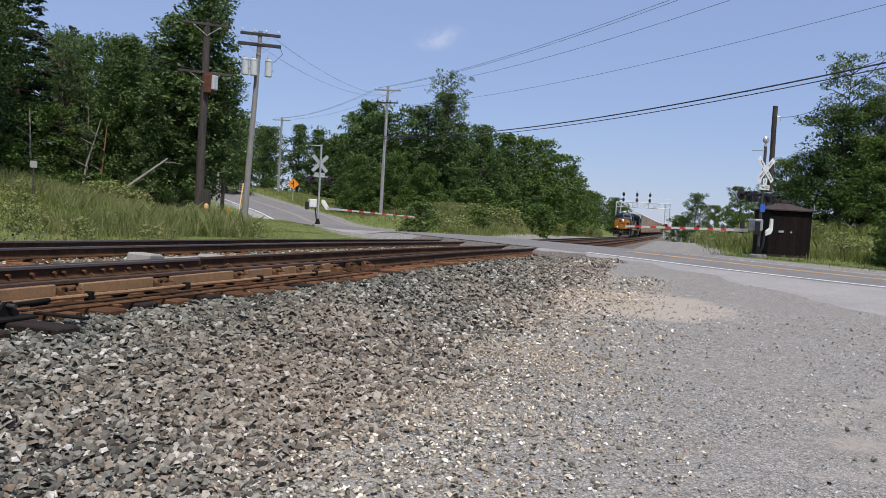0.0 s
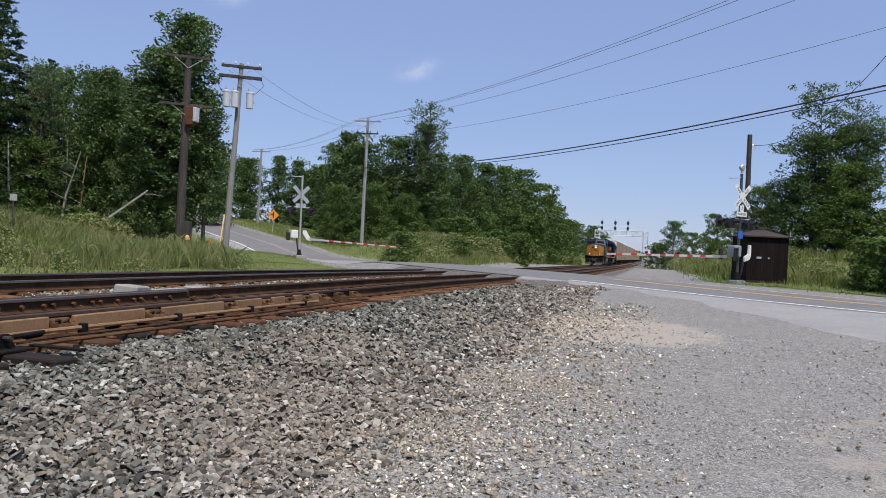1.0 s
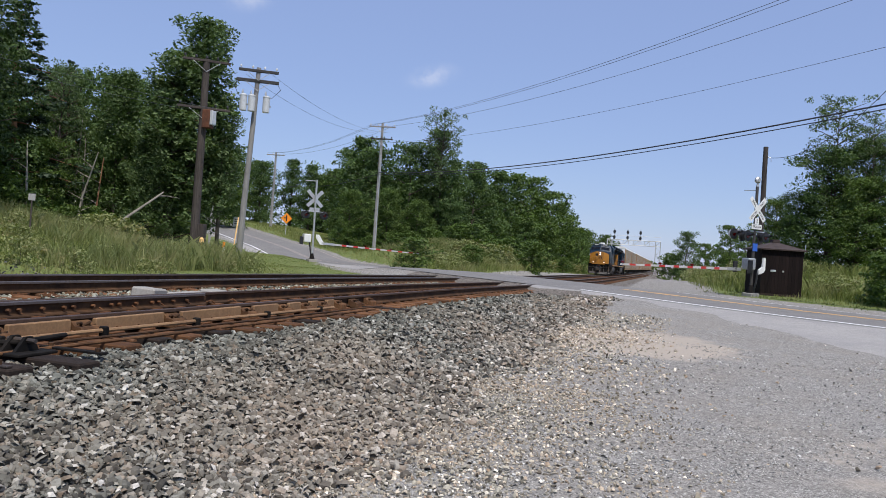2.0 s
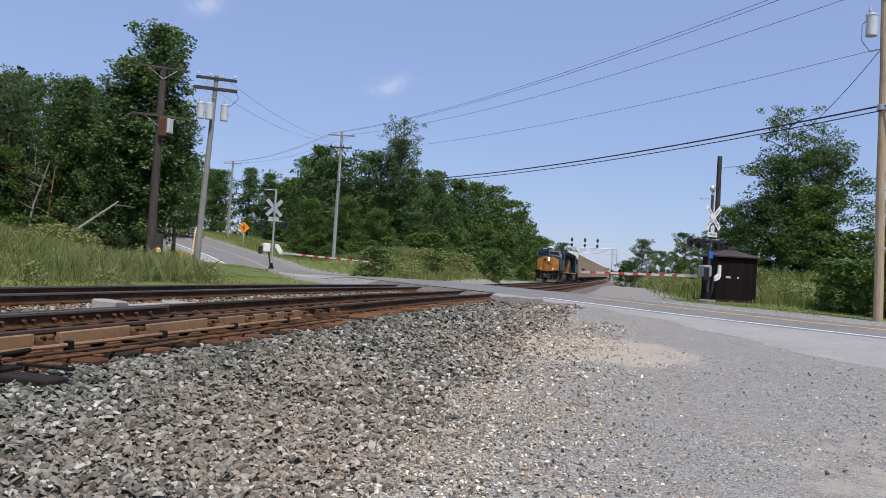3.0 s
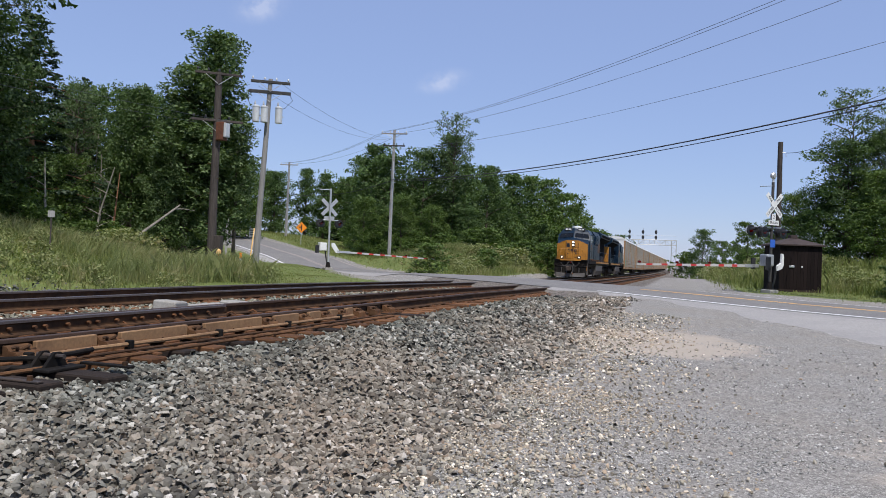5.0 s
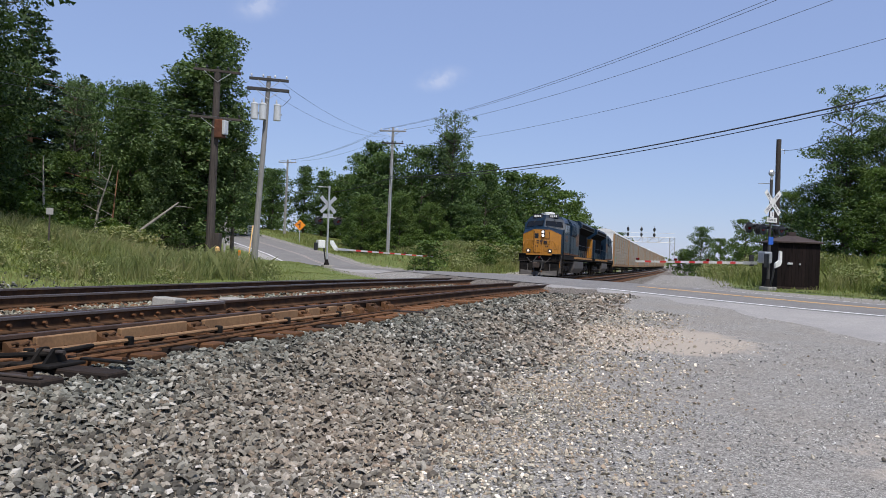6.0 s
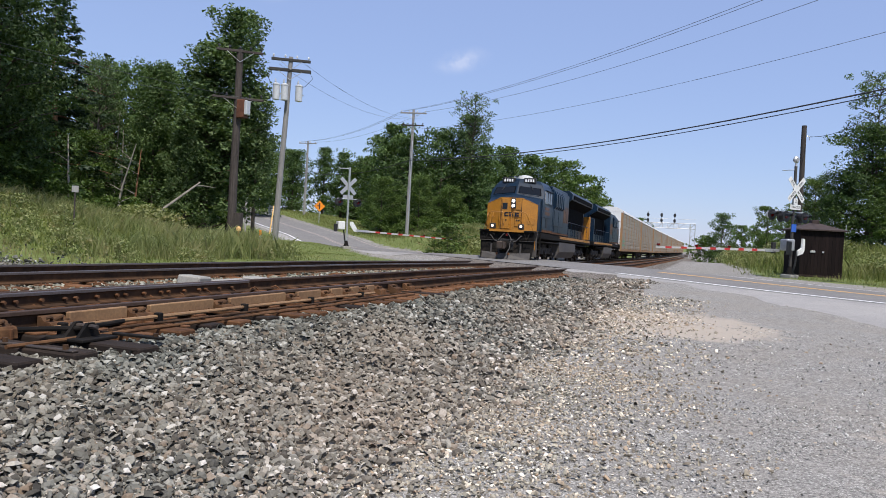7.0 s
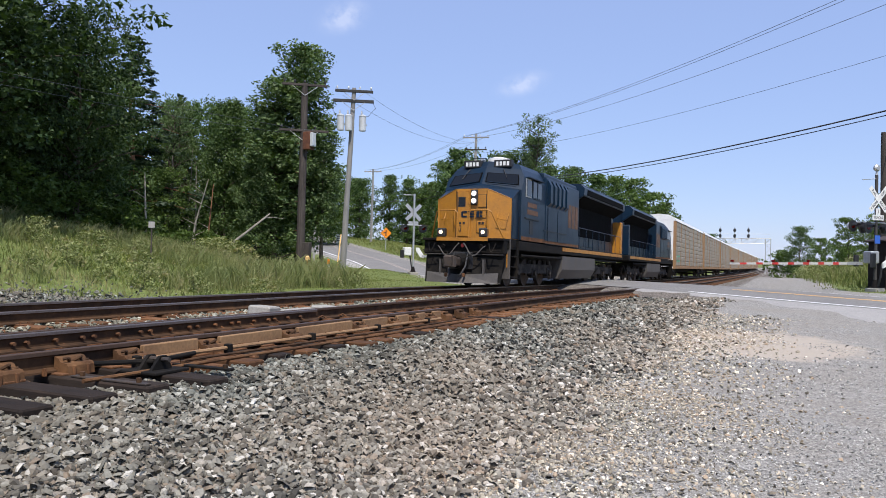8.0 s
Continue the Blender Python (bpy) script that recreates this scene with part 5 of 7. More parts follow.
def bogie(parent, y0, axles, side_len):
    for s in (-1, 1):
        m = Mesh()
        x = s * 1.08
        m.prism([(y0 - side_len / 2, 0.62), (y0 - side_len / 2 + 0.2, 0.86), (y0 + side_len / 2 - 0.2, 0.86), (y0 + side_len / 2, 0.62), (y0 + side_len / 2 - 0.1, 0.5), (y0 - side_len / 2 + 0.1, 0.5)], "x", x - 0.07, x + 0.07)
        for a in axles:
            m.box(x - 0.1, x + 0.13, a - 0.16, a + 0.16, 0.38, 0.72, 0.03)
            m.tube([(x + s * 0.1, a, 0.53), (x + s * 0.2, a, 0.53)], [0.13, 0.11], 12)
            for d in (-0.32, 0.32):
                m.tube([(x, a + d, 0.68), (x, a + d, 1.02)], 0.085, 8)
            m.box(x - 0.05, x + 0.05, a + 0.55, a + 0.63, 0.25, 0.75, 0.01)
        part("bogie_frame", m, M_TRUCK, parent, "grimy cast truck side frame")


def pipe(name, pts, r, mat, parent, label="", n=6):
    return part(name, Mesh().tube(pts, r, n), mat, parent, label)


def front_details(nose_ob, L):
    """Grab irons, seams, brackets and the blunt gear under the nose."""
    for s in (-1, 1):
        for k in range(3):
            z = 2.0 + 0.4 * k
            pipe("grab_iron", [(s * 0.95, 1.39, z), (s * 0.95, 1.3, z), (s * 1.22, 1.39, z), (s * 1.22, 1.48, z)], 0.013, M_GOLD, nose_ob)
        pipe("grab_iron", [(s * 0.62, 1.26, 2.1), (s * 0.62, 1.18, 2.15), (s * 0.62, 1.18, 2.7), (s * 0.62, 1.26, 2.75)], 0.013, M_GOLD, nose_ob)
        part("seam", Mesh().box(s * 0.58 - 0.008, s * 0.58 + 0.008, 1.242, 1.256, 1.75, 3.4), M_UNDER, nose_ob)
        part("plough_flange", Mesh().box(min(s * 0.35, s * 1.52), max(s * 0.35, s * 1.46), 0.62, 0.84, 1.1, 1.14, 0.01), M_TANK, L)
        part("plough_rib", Mesh().box(s * 0.8 - 0.03, s * 0.8 + 0.03, 0.45, 0.63, 0.4, 0.95), M_TANK, L)
        part("end_sheet", Mesh().box(min(s * 1.12, s * 1.53), max(s * 1.12, s * 1.53), 1.14, 1.18, 0.3, 1.66, 0.01), M_TANK, L, "grey step guard")
        part("jumper_socket", Mesh().tube([(s * 0.7, 0.5, 1.4), (s * 0.7, 0.42, 1.38)], 0.07, 10), M_UNDER, L)
        part("glad_hand", Mesh().box(s * 0.32 - 0.05, s * 0.32 + 0.05, -0.16, -0.06, 0.34, 0.48, 0.02), M_RUST, L)
    part("nose_lamp", Mesh().tube([(0.05, 0.5, 1.42), (0.05, 0.42, 1.42)], 0.07, 10), M_LENS, L, "red marker")
    part("coupler_shank_guard", Mesh().tube([(0, 0.45, 0.86), (0, 0.0, 0.86)], [0.3, 0.22], 12), M_UNDER, L)


def build_loco(lead):
    """A six-axle diesel: wide yellow nose, blue hood, flared radiator."""
    label = "blue and yellow diesel locomotive with lit headlights on the far track" if lead else "dark blue diesel locomotive coupled behind the first"
    L = thing("locomotive", Matrix(), label, "locomotive", "train")
    # frame and deck
    part("frame", Mesh().box(-1.5, 1.5, 1.1, 21.4, 1.32, 1.66, 0.03), M_UNDER, L, "dark underframe")
    part("sill_stripe", Mesh().box(1.5, 1.512, 8.0, 20.9, 1.46, 1.62), M_GOLD, L, "yellow frame stripe")
    part("sill_stripe", Mesh().box(-1.512, -1.5, 8.0, 20.9, 1.46, 1.62), M_GOLD, L)
    # plough, steps, coupler
    plough = Mesh()
    plough.add([(-1.46, 0.74, 1.1), (0, 0.63, 1.02), (1.46, 0.74, 1.1), (-1.4, 0.53, 0.14), (0, 0.31, 0.14), (1.4, 0.53, 0.14), (-1.46, 0.82, 1.1), (1.46, 0.82, 1.1), (-1.4, 0.61, 0.14), (1.4, 0.61, 0.14)],
               [(0, 3, 4, 1), (1, 4, 5, 2), (6, 8, 3, 0), (2, 5, 9, 7), (6, 7, 9, 8), (0, 1, 2, 7, 6), (3, 8, 9, 5, 4)])
    part("snow_plough", plough, M_UNDER, L, "dark dented steel plough")
    part("plough_lip", Mesh().add([(sx * 1.32, y, z) for y, z in ((0.57, 0.5), (0.51, 0.14), (0.53, 0.5), (0.47, 0.14)) for sx in (-1, 1)] + [(0, 0.4, 0.42), (0, 0.29, 0.14), (0, 0.37, 0.42), (0, 0.26, 0.14)], [(4, 10, 11, 6), (10, 5, 7, 11), (0, 2, 9, 8), (8, 9, 3, 1), (0, 8, 10, 4), (8, 1, 5, 10), (2, 6, 11, 9), (9, 11, 7, 3), (0, 4, 6, 2), (1, 3, 7, 5)]), M_TANK, L, "scuffed grey plough edge")
    part("pilot", Mesh().box(-1.5, 1.5, 0.6, 0.95, 1.14, 1.6, 0.03), M_UNDER, L, "black pilot sheet")
    cp = part("coupler", Mesh().box(-0.16, 0.16, -0.35, 0.6, 0.72, 1.0, 0.04).box(-0.26, 0.1, -0.55, -0.25, 0.66, 1.06, 0.05), M_WHEEL, L, "dark rusty knuckle coupler")
    part("knuckle", Mesh().tube([(0.12, -0.48, 0.68), (0.12, -0.48, 1.04)], 0.09, 10), M_WHEEL, cp)
    part("drawbar_pocket", Mesh().box(-0.42, 0.42, 0.43, 0.48, 0.6, 1.2, 0.02), M_BLACK, L)
    for s in (-1, 1):
        pipe("brake_hose", [(s * (0.08 + 0.8 * k / 14), 0.42 - 0.12 * math.sin(math.pi * k / 14), 1.5 - 0.1 * k / 14 - 0.38 * math.sin(math.pi * k / 14) ** 1.5) for k in range(15)], 0.02, M_TANK, L, "grey air hose")
        pipe("brake_hose", [(s * (1.0 + 0.25 * k / 8), 0.44 - 0.12 * math.sin(math.pi * k / 8), 1.5 - 0.3 * math.sin(math.pi * k / 8)) for k in range(9)], 0.02, M_UNDER, L)
        pipe("brake_hose", [(s * 0.25, 0.45, 1.2), (s * 0.3, 0.1, 0.7), (s * 0.2, -0.1, 0.4)], 0.035, M_BLACK, L)
        pipe("uncoupling_lever", [(s * 1.45, 0.4, 1.25), (s * 0.5, 0.35, 1.2), (s * 0.3, 0.1, 1.0)], 0.016, M_UNDER, L)
        # steps at the front corners
        for k in range(4):
            z = 0.35 + k * 0.36
            part("step", Mesh().box(min(s * 1.18, s * 1.52), max(s * 1.18, s * 1.52), 1.25 + 0.05 * k, 1.85, z, z + 0.04), M_UNDER, L)
        part("step_well", Mesh().box(min(s * 1.12, s * 1.18), max(s * 1.12, s * 1.18), 1.2, 1.9, 0.3, 1.66), M_UNDER, L)
        part("step_side", Mesh().box(min(s * 1.18, s * 1.54), max(s * 1.18, s * 1.54), 1.88, 1.94, 0.3, 1.66), M_UNDER, L)
        # ditch lights on the deck edge
        d = part("ditch_light", Mesh().box(s * 0.78 - 0.15, s * 0.78 + 0.15, 0.4, 0.6, 1.72, 2.02, 0.03), M_BLACK, L, "lit ditch light")
        part("bulb", Mesh().tube([(s * 0.78, 0.41, 1.88), (s * 0.78, 0.37, 1.88)], [0.07, 0.055], 14), M_DITCH, d)
        # handrails up the front
        pipe("handrail", [(s * 0.22, 0.5, 1.66), (s * 0.22, 0.5, 2.56), (s * 0.3, 0.5, 2.64), (s * 0.92, 0.52, 2.64), (s * 1.02, 0.56, 2.58), (s * 1.12, 0.66, 2.3), (s * 1.34, 0.9, 1.75), (s * 1.42, 1.1, 1.2), (s * 1.42, 1.12, 0.7)], 0.024, M_GOLD, L, "yellow handrail")
        pipe("handrail", [(s * 0.92, 0.5, 1.66), (s * 0.92, 0.5, 2.64)], 0.022, M_GOLD, L)
        pipe("handrail", [(s * 1.0, 1.3, 2.62), (s * 1.0, 1.18, 2.4), (s * 1.32, 1.3, 2.34), (s * 1.34, 1.44, 2.6)], 0.016, M_GOLD, L)
        pipe("handrail", [(s * 1.54, 1.98, 0.6), (s * 1.54, 1.98, 2.5)], 0.016, M_UNDER, L)
    part("front_walkway", Mesh().box(-1.5, 1.5, 0.45, 1.6, 1.6, 1.68, 0.01), M_UNDER, L)
    part("walkway_edge", Mesh().box(-0.95, 0.95, 0.43, 0.45, 1.58, 1.69), M_GOLD, L, "yellow step edge")
    # nose: flat middle, slightly swept outer facets, top rising to the windscreen
    NX, NY, NW, NB, NT = 0.58, 1.25, 1.4, 1.52, 3.46
    edge = [(-NW, NB, 3.12), (-NX, NY, NT), (NX, NY, NT), (NW, NB, 3.12)]
    low = [(x, y, 1.7) for x, y, z in edge]
    back = [(-1.44, 2.3, 3.5), (0, 2.2, 3.74), (1.44, 2.3, 3.5)]
    nose = Mesh()
    nose.add(low + edge + [(-NW, 2.3, 1.7), (NW, 2.3, 1.7), (NW, 2.3, 3.1), (-NW, 2.3, 3.1)],
             [(0, 1, 5, 4), (1, 2, 6, 5), (2, 3, 7, 6), (3, 9, 10, 7), (0, 4, 11, 8), (3, 2, 1, 0, 8, 9), (8, 11, 10, 9), (4, 5, 6, 7, 10, 11)])
    nose_ob = part("nose", nose, M_GOLD, L, "golden yellow faceted nose")
    lift = 0.006
    part("nose_cap", Mesh().add([(x, y + 0.015, z + lift) for x, y, z in edge] + back + [(-NW, 2.3, 3.0), (NW, 2.3, 3.0)], [(0, 1, 5, 4), (1, 2, 5), (2, 3, 6, 5), (3, 8, 6), (0, 4, 7), (4, 5, 6, 8, 7)]), M_BLUE, nose_ob, "dark blue nose top")
    for sx in (-1, 1):
        part("nose_side", Mesh().add([(sx * (NW + o), y, z) for o in (0.002, 0.02) for y, z in ((NB + 0.02, 1.72), (2.32, 1.72), (2.32, 3.5), (NB + 0.02, 3.13))], [(0, 1, 2, 3), (7, 6, 5, 4), (0, 4, 5, 1), (1, 5, 6, 2), (2, 6, 7, 3), (3, 7, 4, 0)]), M_BLUE, nose_ob, "dark blue nose side")
        pipe("nose_edge", [(sx * NW, NB, 1.74), (sx * NW, NB, 3.12), (sx * NX, NY, NT)], 0.014, M_GOLD, nose_ob)
    F = NY - 0.005
    door = part("nose_door", Mesh().box(-0.52, -0.06, F - 0.035, F, 1.76, 3.36, 0.02), M_GOLD, nose_ob, "yellow nose door")
    part("door_jamb", Mesh().box(-0.06, -0.02, F - 0.05, F, 1.74, 3.42, 0.01), M_GOLD, nose_ob)
    part("door_window", Mesh().box(-0.46, -0.24, F - 0.046, F - 0.036, 2.84, 3.14, 0.004), M_GLASS, door)
    part("door_window_seal", Mesh().box(-0.49, -0.21, F - 0.041, F - 0.034, 2.81, 3.17, 0.003), M_BLACK, door)
    part("door_seam", Mesh().box(-0.545, -0.528, F - 0.012, F + 0.002, 1.76, 3.36), M_BLACK, door)
    part("door_latch", Mesh().box(-0.44, -0.36, F - 0.05, F - 0.034, 1.95, 2.15), M_BLACK, door)
    part("latch_plate", Mesh().box(-0.425, -0.375, F - 0.055, F - 0.049, 1.97, 2.13), M_GOLD, door)
    for z in (2.0, 2.9):
        part("door_hinge", Mesh().box(-0.1, -0.03, F - 0.06, F - 0.03, z, z + 0.12, 0.01), M_GOLD, door)
    for z0, z1, x0, x1 in ((1.9, 2.3, 0.22, 0.56), (2.42, 2.72, 0.16, 0.56), (2.8, 3.24, 0.26, 0.56)):
        hatch = part("hatch", Mesh().box(x0, x1, F - 0.025, F, z0, z1, 0.01), M_GOLD, nose_ob, "yellow nose hatch")
        part("hatch_seam", Mesh().box(x0 - 0.012, x1 + 0.012, F - 0.006, F + 0.004, z0 - 0.012, z1 + 0.012), M_BLACK, hatch)
    head = part("headlight_box", Mesh().box(-0.01, 0.25, F - 0.09, F, 2.88, 3.42, 0.03), M_BLACK, nose_ob, "lit twin headlight")
    if lead:
        for z in (3.02, 3.28):
            part("bulb", Mesh().tube([(0.12, F - 0.09, z), (0.12, F - 0.12, z)], [0.088, 0.075], 16), M_LAMP, head)
            part("lamp_rim", Mesh().tube([(0.12, F - 0.088, z), (0.12, F - 0.112, z)], [0.108, 0.1], 16), M_GALV, head)
        front_details(nose_ob, L)
    # dark emblem bars on the nose
    for x0, w, z0, h in ((-0.34, 0.2, 2.44, 0.06), (-0.36, 0.07, 2.47, 0.16), (-0.34, 0.2, 2.6, 0.06), (-0.1, 0.22, 2.44, 0.055), (-0.1, 0.22, 2.53, 0.05), (-0.1, 0.22, 2.61, 0.05), (0.22, 0.1, 2.44, 0.22), (0.34, 0.1, 2.44, 0.08), (0.34, 0.1, 2.58, 0.08)):
        part("emblem_bar", Mesh().box(x0, x0 + w, F - 0.052, F - 0.022, z0, z0 + h), M_BLUE, nose_ob)
    for x0 in (-0.44, -0.3, 0.3, 0.42):
        part("vent_slot", Mesh().box(x0, x0 + 0.08, F - 0.045, F - 0.02, 2.2, 2.28), M_BLACK, nose_ob)
    # cab: raked windscreen over the nose, walls leaning in above the windows
    cab = Mesh()
    half = [(1.5, 2.3, 1.7), (1.5, 2.3, 3.5), (1.5, 2.6, 3.95), (1.3, 2.84, 4.32), (1.14, 3.02, 4.52)]
    rear = [(1.5, 5.3, 1.7), (1.5, 5.3, 3.5), (1.5, 5.3, 3.95), (1.3, 5.3, 4.36), (1.14, 5.3, 4.54)]
    mids = [(0, 2.2, 3.74), (0, 2.68, 4.42), (0, 2.9, 4.66), (0, 5.3, 4.68), (0, 2.3, 1.7)]
    vs = half + [(-x, y, z) for x, y, z in half] + rear + [(-x, y, z) for x, y, z in rear] + mids
    fs = [(0, 1, 20, 24), (1, 2, 3, 21, 20), (3, 4, 22, 21), (24, 20, 6, 5), (20, 21, 8, 7, 6), (21, 22, 9, 8)]
    for a, b in ((0, 10), (5, 15)):
        fs += [(a + i, a + i + 1, b + i + 1, b + i) for i in range(4)]
    fs += [(4, 14, 23, 22), (9, 22, 23, 19), (10, 11, 12, 13, 14, 23, 19, 18, 17, 16, 15), (0, 24, 5, 15, 10)]
    cab_ob = part("cab", cab.add(vs, fs), M_BLUE, L, "dark blue cab")

    def on_screen(s, u, v, out):
        """A point of the windscreen plane: u from the middle outwards, v upwards, out forwards."""
        a = Vector((0, 2.2, 3.74)).lerp(Vector((0, 2.68, 4.42)), v)
        b = Vector((1.5, 2.36, 3.58)).lerp(Vector((1.3, 2.84, 4.32)), v)
        q = a.lerp(b, u)
        return (s * q.x, q.y - out * 0.82, q.z + out * 0.57)

    for s in (-1, 1):
        w, seal = Mesh(), Mesh()
        for mesh, grow, o0, o1 in ((w, 0.0, 0.0, 0.03), (seal, 0.03, 0.0, 0.022)):
            q = [(0.1 - grow, 0.14 - grow), (0.9 + grow, 0.14 - grow), (0.9 + grow, 0.64 + grow), (0.1 - grow, 0.64 + grow)]
            mesh.add([on_screen(s, u, v, o) for o in (o0, o1) for u, v in q], [(0, 1, 2, 3), (7, 6, 5, 4)] + [(i, (i + 1) % 4, 4 + (i + 1) % 4, 4 + i) for i in range(4)])
        part("windscreen_seal", seal, M_GRILLE, cab_ob)
        ws = part("windscreen", w, M_GLASS, cab_ob, "dark windscreen")
        pipe("wiper", [on_screen(s, 0.5, 0.92, 0.06), on_screen(s, 0.62, 0.4, 0.05)], 0.014, M_BLACK, ws)
        pipe("grab_iron", [on_screen(s, 0.15, 0.06, 0.02), on_screen(s, 0.15, 0.08, 0.08), on_screen(s, 0.85, 0.08, 0.08), on_screen(s, 0.85, 0.06, 0.02)], 0.012, M_BLUE, cab_ob)
        # number board: digits become plain bars
        nb = part("number_board", Mesh().box(s * 0.6 - 0.34, s * 0.6 + 0.34, 2.72, 3.0, 4.4, 4.68, 0.02), M_BLACK, cab_ob, "black number board")
        for k in range(4):
            x = s * 0.6 - 0.21 + k * 0.14
            part("digit_bar", Mesh().box(x - 0.045, x + 0.045, 2.712, 2.721, 4.46, 4.61), M_WHITE, nb)
        # side windows
        for y0, y1 in ((2.85, 3.4), (3.6, 4.05), (4.2, 4.65)):
            fr = part("window_frame", Mesh().box(min(s * 1.49, s * 1.525), max(s * 1.49, s * 1.525), y0 - 0.05, y1 + 0.05, 3.3, 3.98), M_GALV if y0 < 3 else M_BLUE, cab_ob)
            part("side_window", Mesh().box(min(s * 1.52, s * 1.535), max(s * 1.52, s * 1.535), y0, y1, 3.35, 3.93), M_GLASS, fr)
        part("sun_visor", Mesh().box(min(s * 1.45, s * 1.66), max(s * 1.45, s * 1.66), 2.8, 4.7, 4.0, 4.03), M_BLUE, cab_ob)
        part("road_number_bar", Mesh().box(min(s * 1.501, s * 1.51), max(s * 1.501, s * 1.51), 3.0, 4.3, 2.68, 2.86).box(min(s * 1.501, s * 1.51), max(s * 1.501, s * 1.51), 3.05, 4.15, 2.95, 3.12), M_LETTER, cab_ob, "dull gold lettering bars")
        part("side_vent", Mesh().box(min(s * 1.5, s * 1.515), max(s * 1.5, s * 1.515), 3.3, 3.7, 1.95, 2.45), M_BLACK, cab_ob)
        # engine hood doors and grab irons
        for k in range(9):
            y = 11.0 + k * 0.98
            part("hood_door", Mesh().box(min(s * 0.96, s * 0.985), max(s * 0.96, s * 0.985), y, y + 0.84, 1.85, 3.55, 0.006), M_BLUE, L)
        for k in range(5):
            y = 5.5 + k * 0.62
            part("louvre", Mesh().prism([(s * 1.5, 3.15), (s * 1.66, 3.3), (s * 1.66, 4.0), (s * 1.5, 4.28)], "y", y, y + 0.32), M_BLUE, L, "dark blower louvre")
            part("louvre_mouth", Mesh().box(min(s * 1.5, s * 1.535), max(s * 1.5, s * 1.535), y + 0.33, y + 0.6, 3.3, 4.2), M_GRILLE, L)
        part("equipment_cabinet", Mesh().box(min(s * 0.9, s * 1.52), max(s * 0.9, s * 1.52), 5.3, 10.6, 1.68, 4.3, 0.04), M_BLUE, L, "blue equipment cabinet")
        for k in range(2):
            y = 5.6 + k * 1.45
            part("cabinet_door", Mesh().box(min(s * 1.52, s * 1.54), max(s * 1.52, s * 1.54), y, y + 1.35, 1.8, 3.1, 0.006), M_BLUE, L)
        for k, y in enumerate((8.75, 9.35, 9.95)):
            part("emblem_bar", Mesh().box(min(s * 1.521, s * 1.53), max(s * 1.521, s * 1.53), y, y + 0.45, 2.5, 3.5), M_LETTER, L, "dull gold lettering bars")
        # side handrail
        pts = [(s * 1.5, 10.8 + k * 1.37, 1.66) for k in range(8)]
        for p in pts:
            pipe("stanchion", [p, (p[0], p[1], 2.62)], 0.016, M_BLUE, L)
        pipe("handrail", [(s * 1.5, 10.8, 2.62), (s * 1.5, 20.4, 2.62)], 0.018, M_BLUE, L)
        # radiator wings and tank
        part("radiator_wing", Mesh().prism([(s * 0.95, 3.72), (s * 1.6, 4.16), (s * 1.62, 4.5), (s * 1.45, 4.64), (s * 0.95, 4.68)], "y", 11.2, 21.0), M_BLUE, L, "flared radiator wing")
        part("radiator_grille", Mesh().box(min(s * 1.6, s * 1.63), max(s * 1.6, s * 1.63), 11.8, 20.4, 4.2, 4.46), M_GRILLE, L)
        part("radiator_screen", Mesh().prism([(s * 0.99, 3.73), (s * 1.57, 4.12), (s * 1.57, 4.1), (s * 0.99, 3.71)], "y", 11.3, 20.9), M_GRILLE, L, "black intake screen")
        # the wing's shadow on the hood side is put into this grille's colour
        part("hood_grille", Mesh().box(min(s * 0.986, s * 1.0), max(s * 0.986, s * 1.0), 11.2, 20.2, 2.3, 3.95), M_GRILLE, L, "black ventilation grille, darkened for the wing's shade")
        part("rear_corner", Mesh().box(min(s * 0.5, s * 1.45), max(s * 0.5, s * 1.45), 20.9, 21.3, 1.66, 3.5, 0.04), M_GOLD if lead else M_BLUE, L, "yellow rear end" if lead else "blue rear end")
        pipe("side_pipe", [(s * 1.42, 2.6, 1.15), (s * 1.42, 8.2, 1.15)], 0.05, M_UNDER, L)
        pipe("side_pipe", [(s * 1.4, 13.8, 1.18), (s * 1.4, 19.6, 1.18)], 0.05, M_UNDER, L)
        part("air_reservoir", Mesh().tube([(s * 1.2, 14.35, 0.8), (s * 1.2, 14.45, 0.8), (s * 1.2, 15.3, 0.8), (s * 1.2, 15.4, 0.8)], [0.12, 0.2, 0.2, 0.12], 12), M_UNDER, L)
    for s in (-1, 1):
        part("dusty_sill", Mesh().box(min(s * 1.501, s * 1.512), max(s * 1.501, s * 1.512), 2.4, 5.3, 1.7, 1.84), M_RUST, L, "rust-brown dusty sill")
        part("dusty_sill", Mesh().box(min(s * 1.521, s * 1.532), max(s * 1.521, s * 1.532), 5.3, 10.6, 1.7, 1.8), M_RUST, L)
        part("drip_line", Mesh().box(min(s * 1.501, s * 1.54), max(s * 1.501, s * 1.54), 2.7, 4.4, 2.5, 2.54), M_BLACK, cab_ob)
        part("drip_line", Mesh().box(min(s * 1.541, s * 1.56), max(s * 1.541, s * 1.56), 5.0, 8.4, 2.16, 2.2), M_BLACK, cab_ob)
    part("roof_dome", Mesh().tube([(0.1, 3.7, 4.62), (0.1, 3.7, 4.84), (0.1, 3.7, 4.9)], [0.45, 0.42, 0.2], 14), M_WHITE, cab_ob, "white antenna dome")
    pipe("horn", [(-0.3, 3.2, 4.72), (-0.3, 2.9, 4.75)], 0.06, M_GALV, cab_ob)
    pipe("roof_rail", [(-0.6, 2.75, 4.6), (-0.6, 2.75, 4.75), (-0.05, 2.75, 4.75), (-0.05, 2.75, 4.62)], 0.015, M_BLUE, cab_ob)
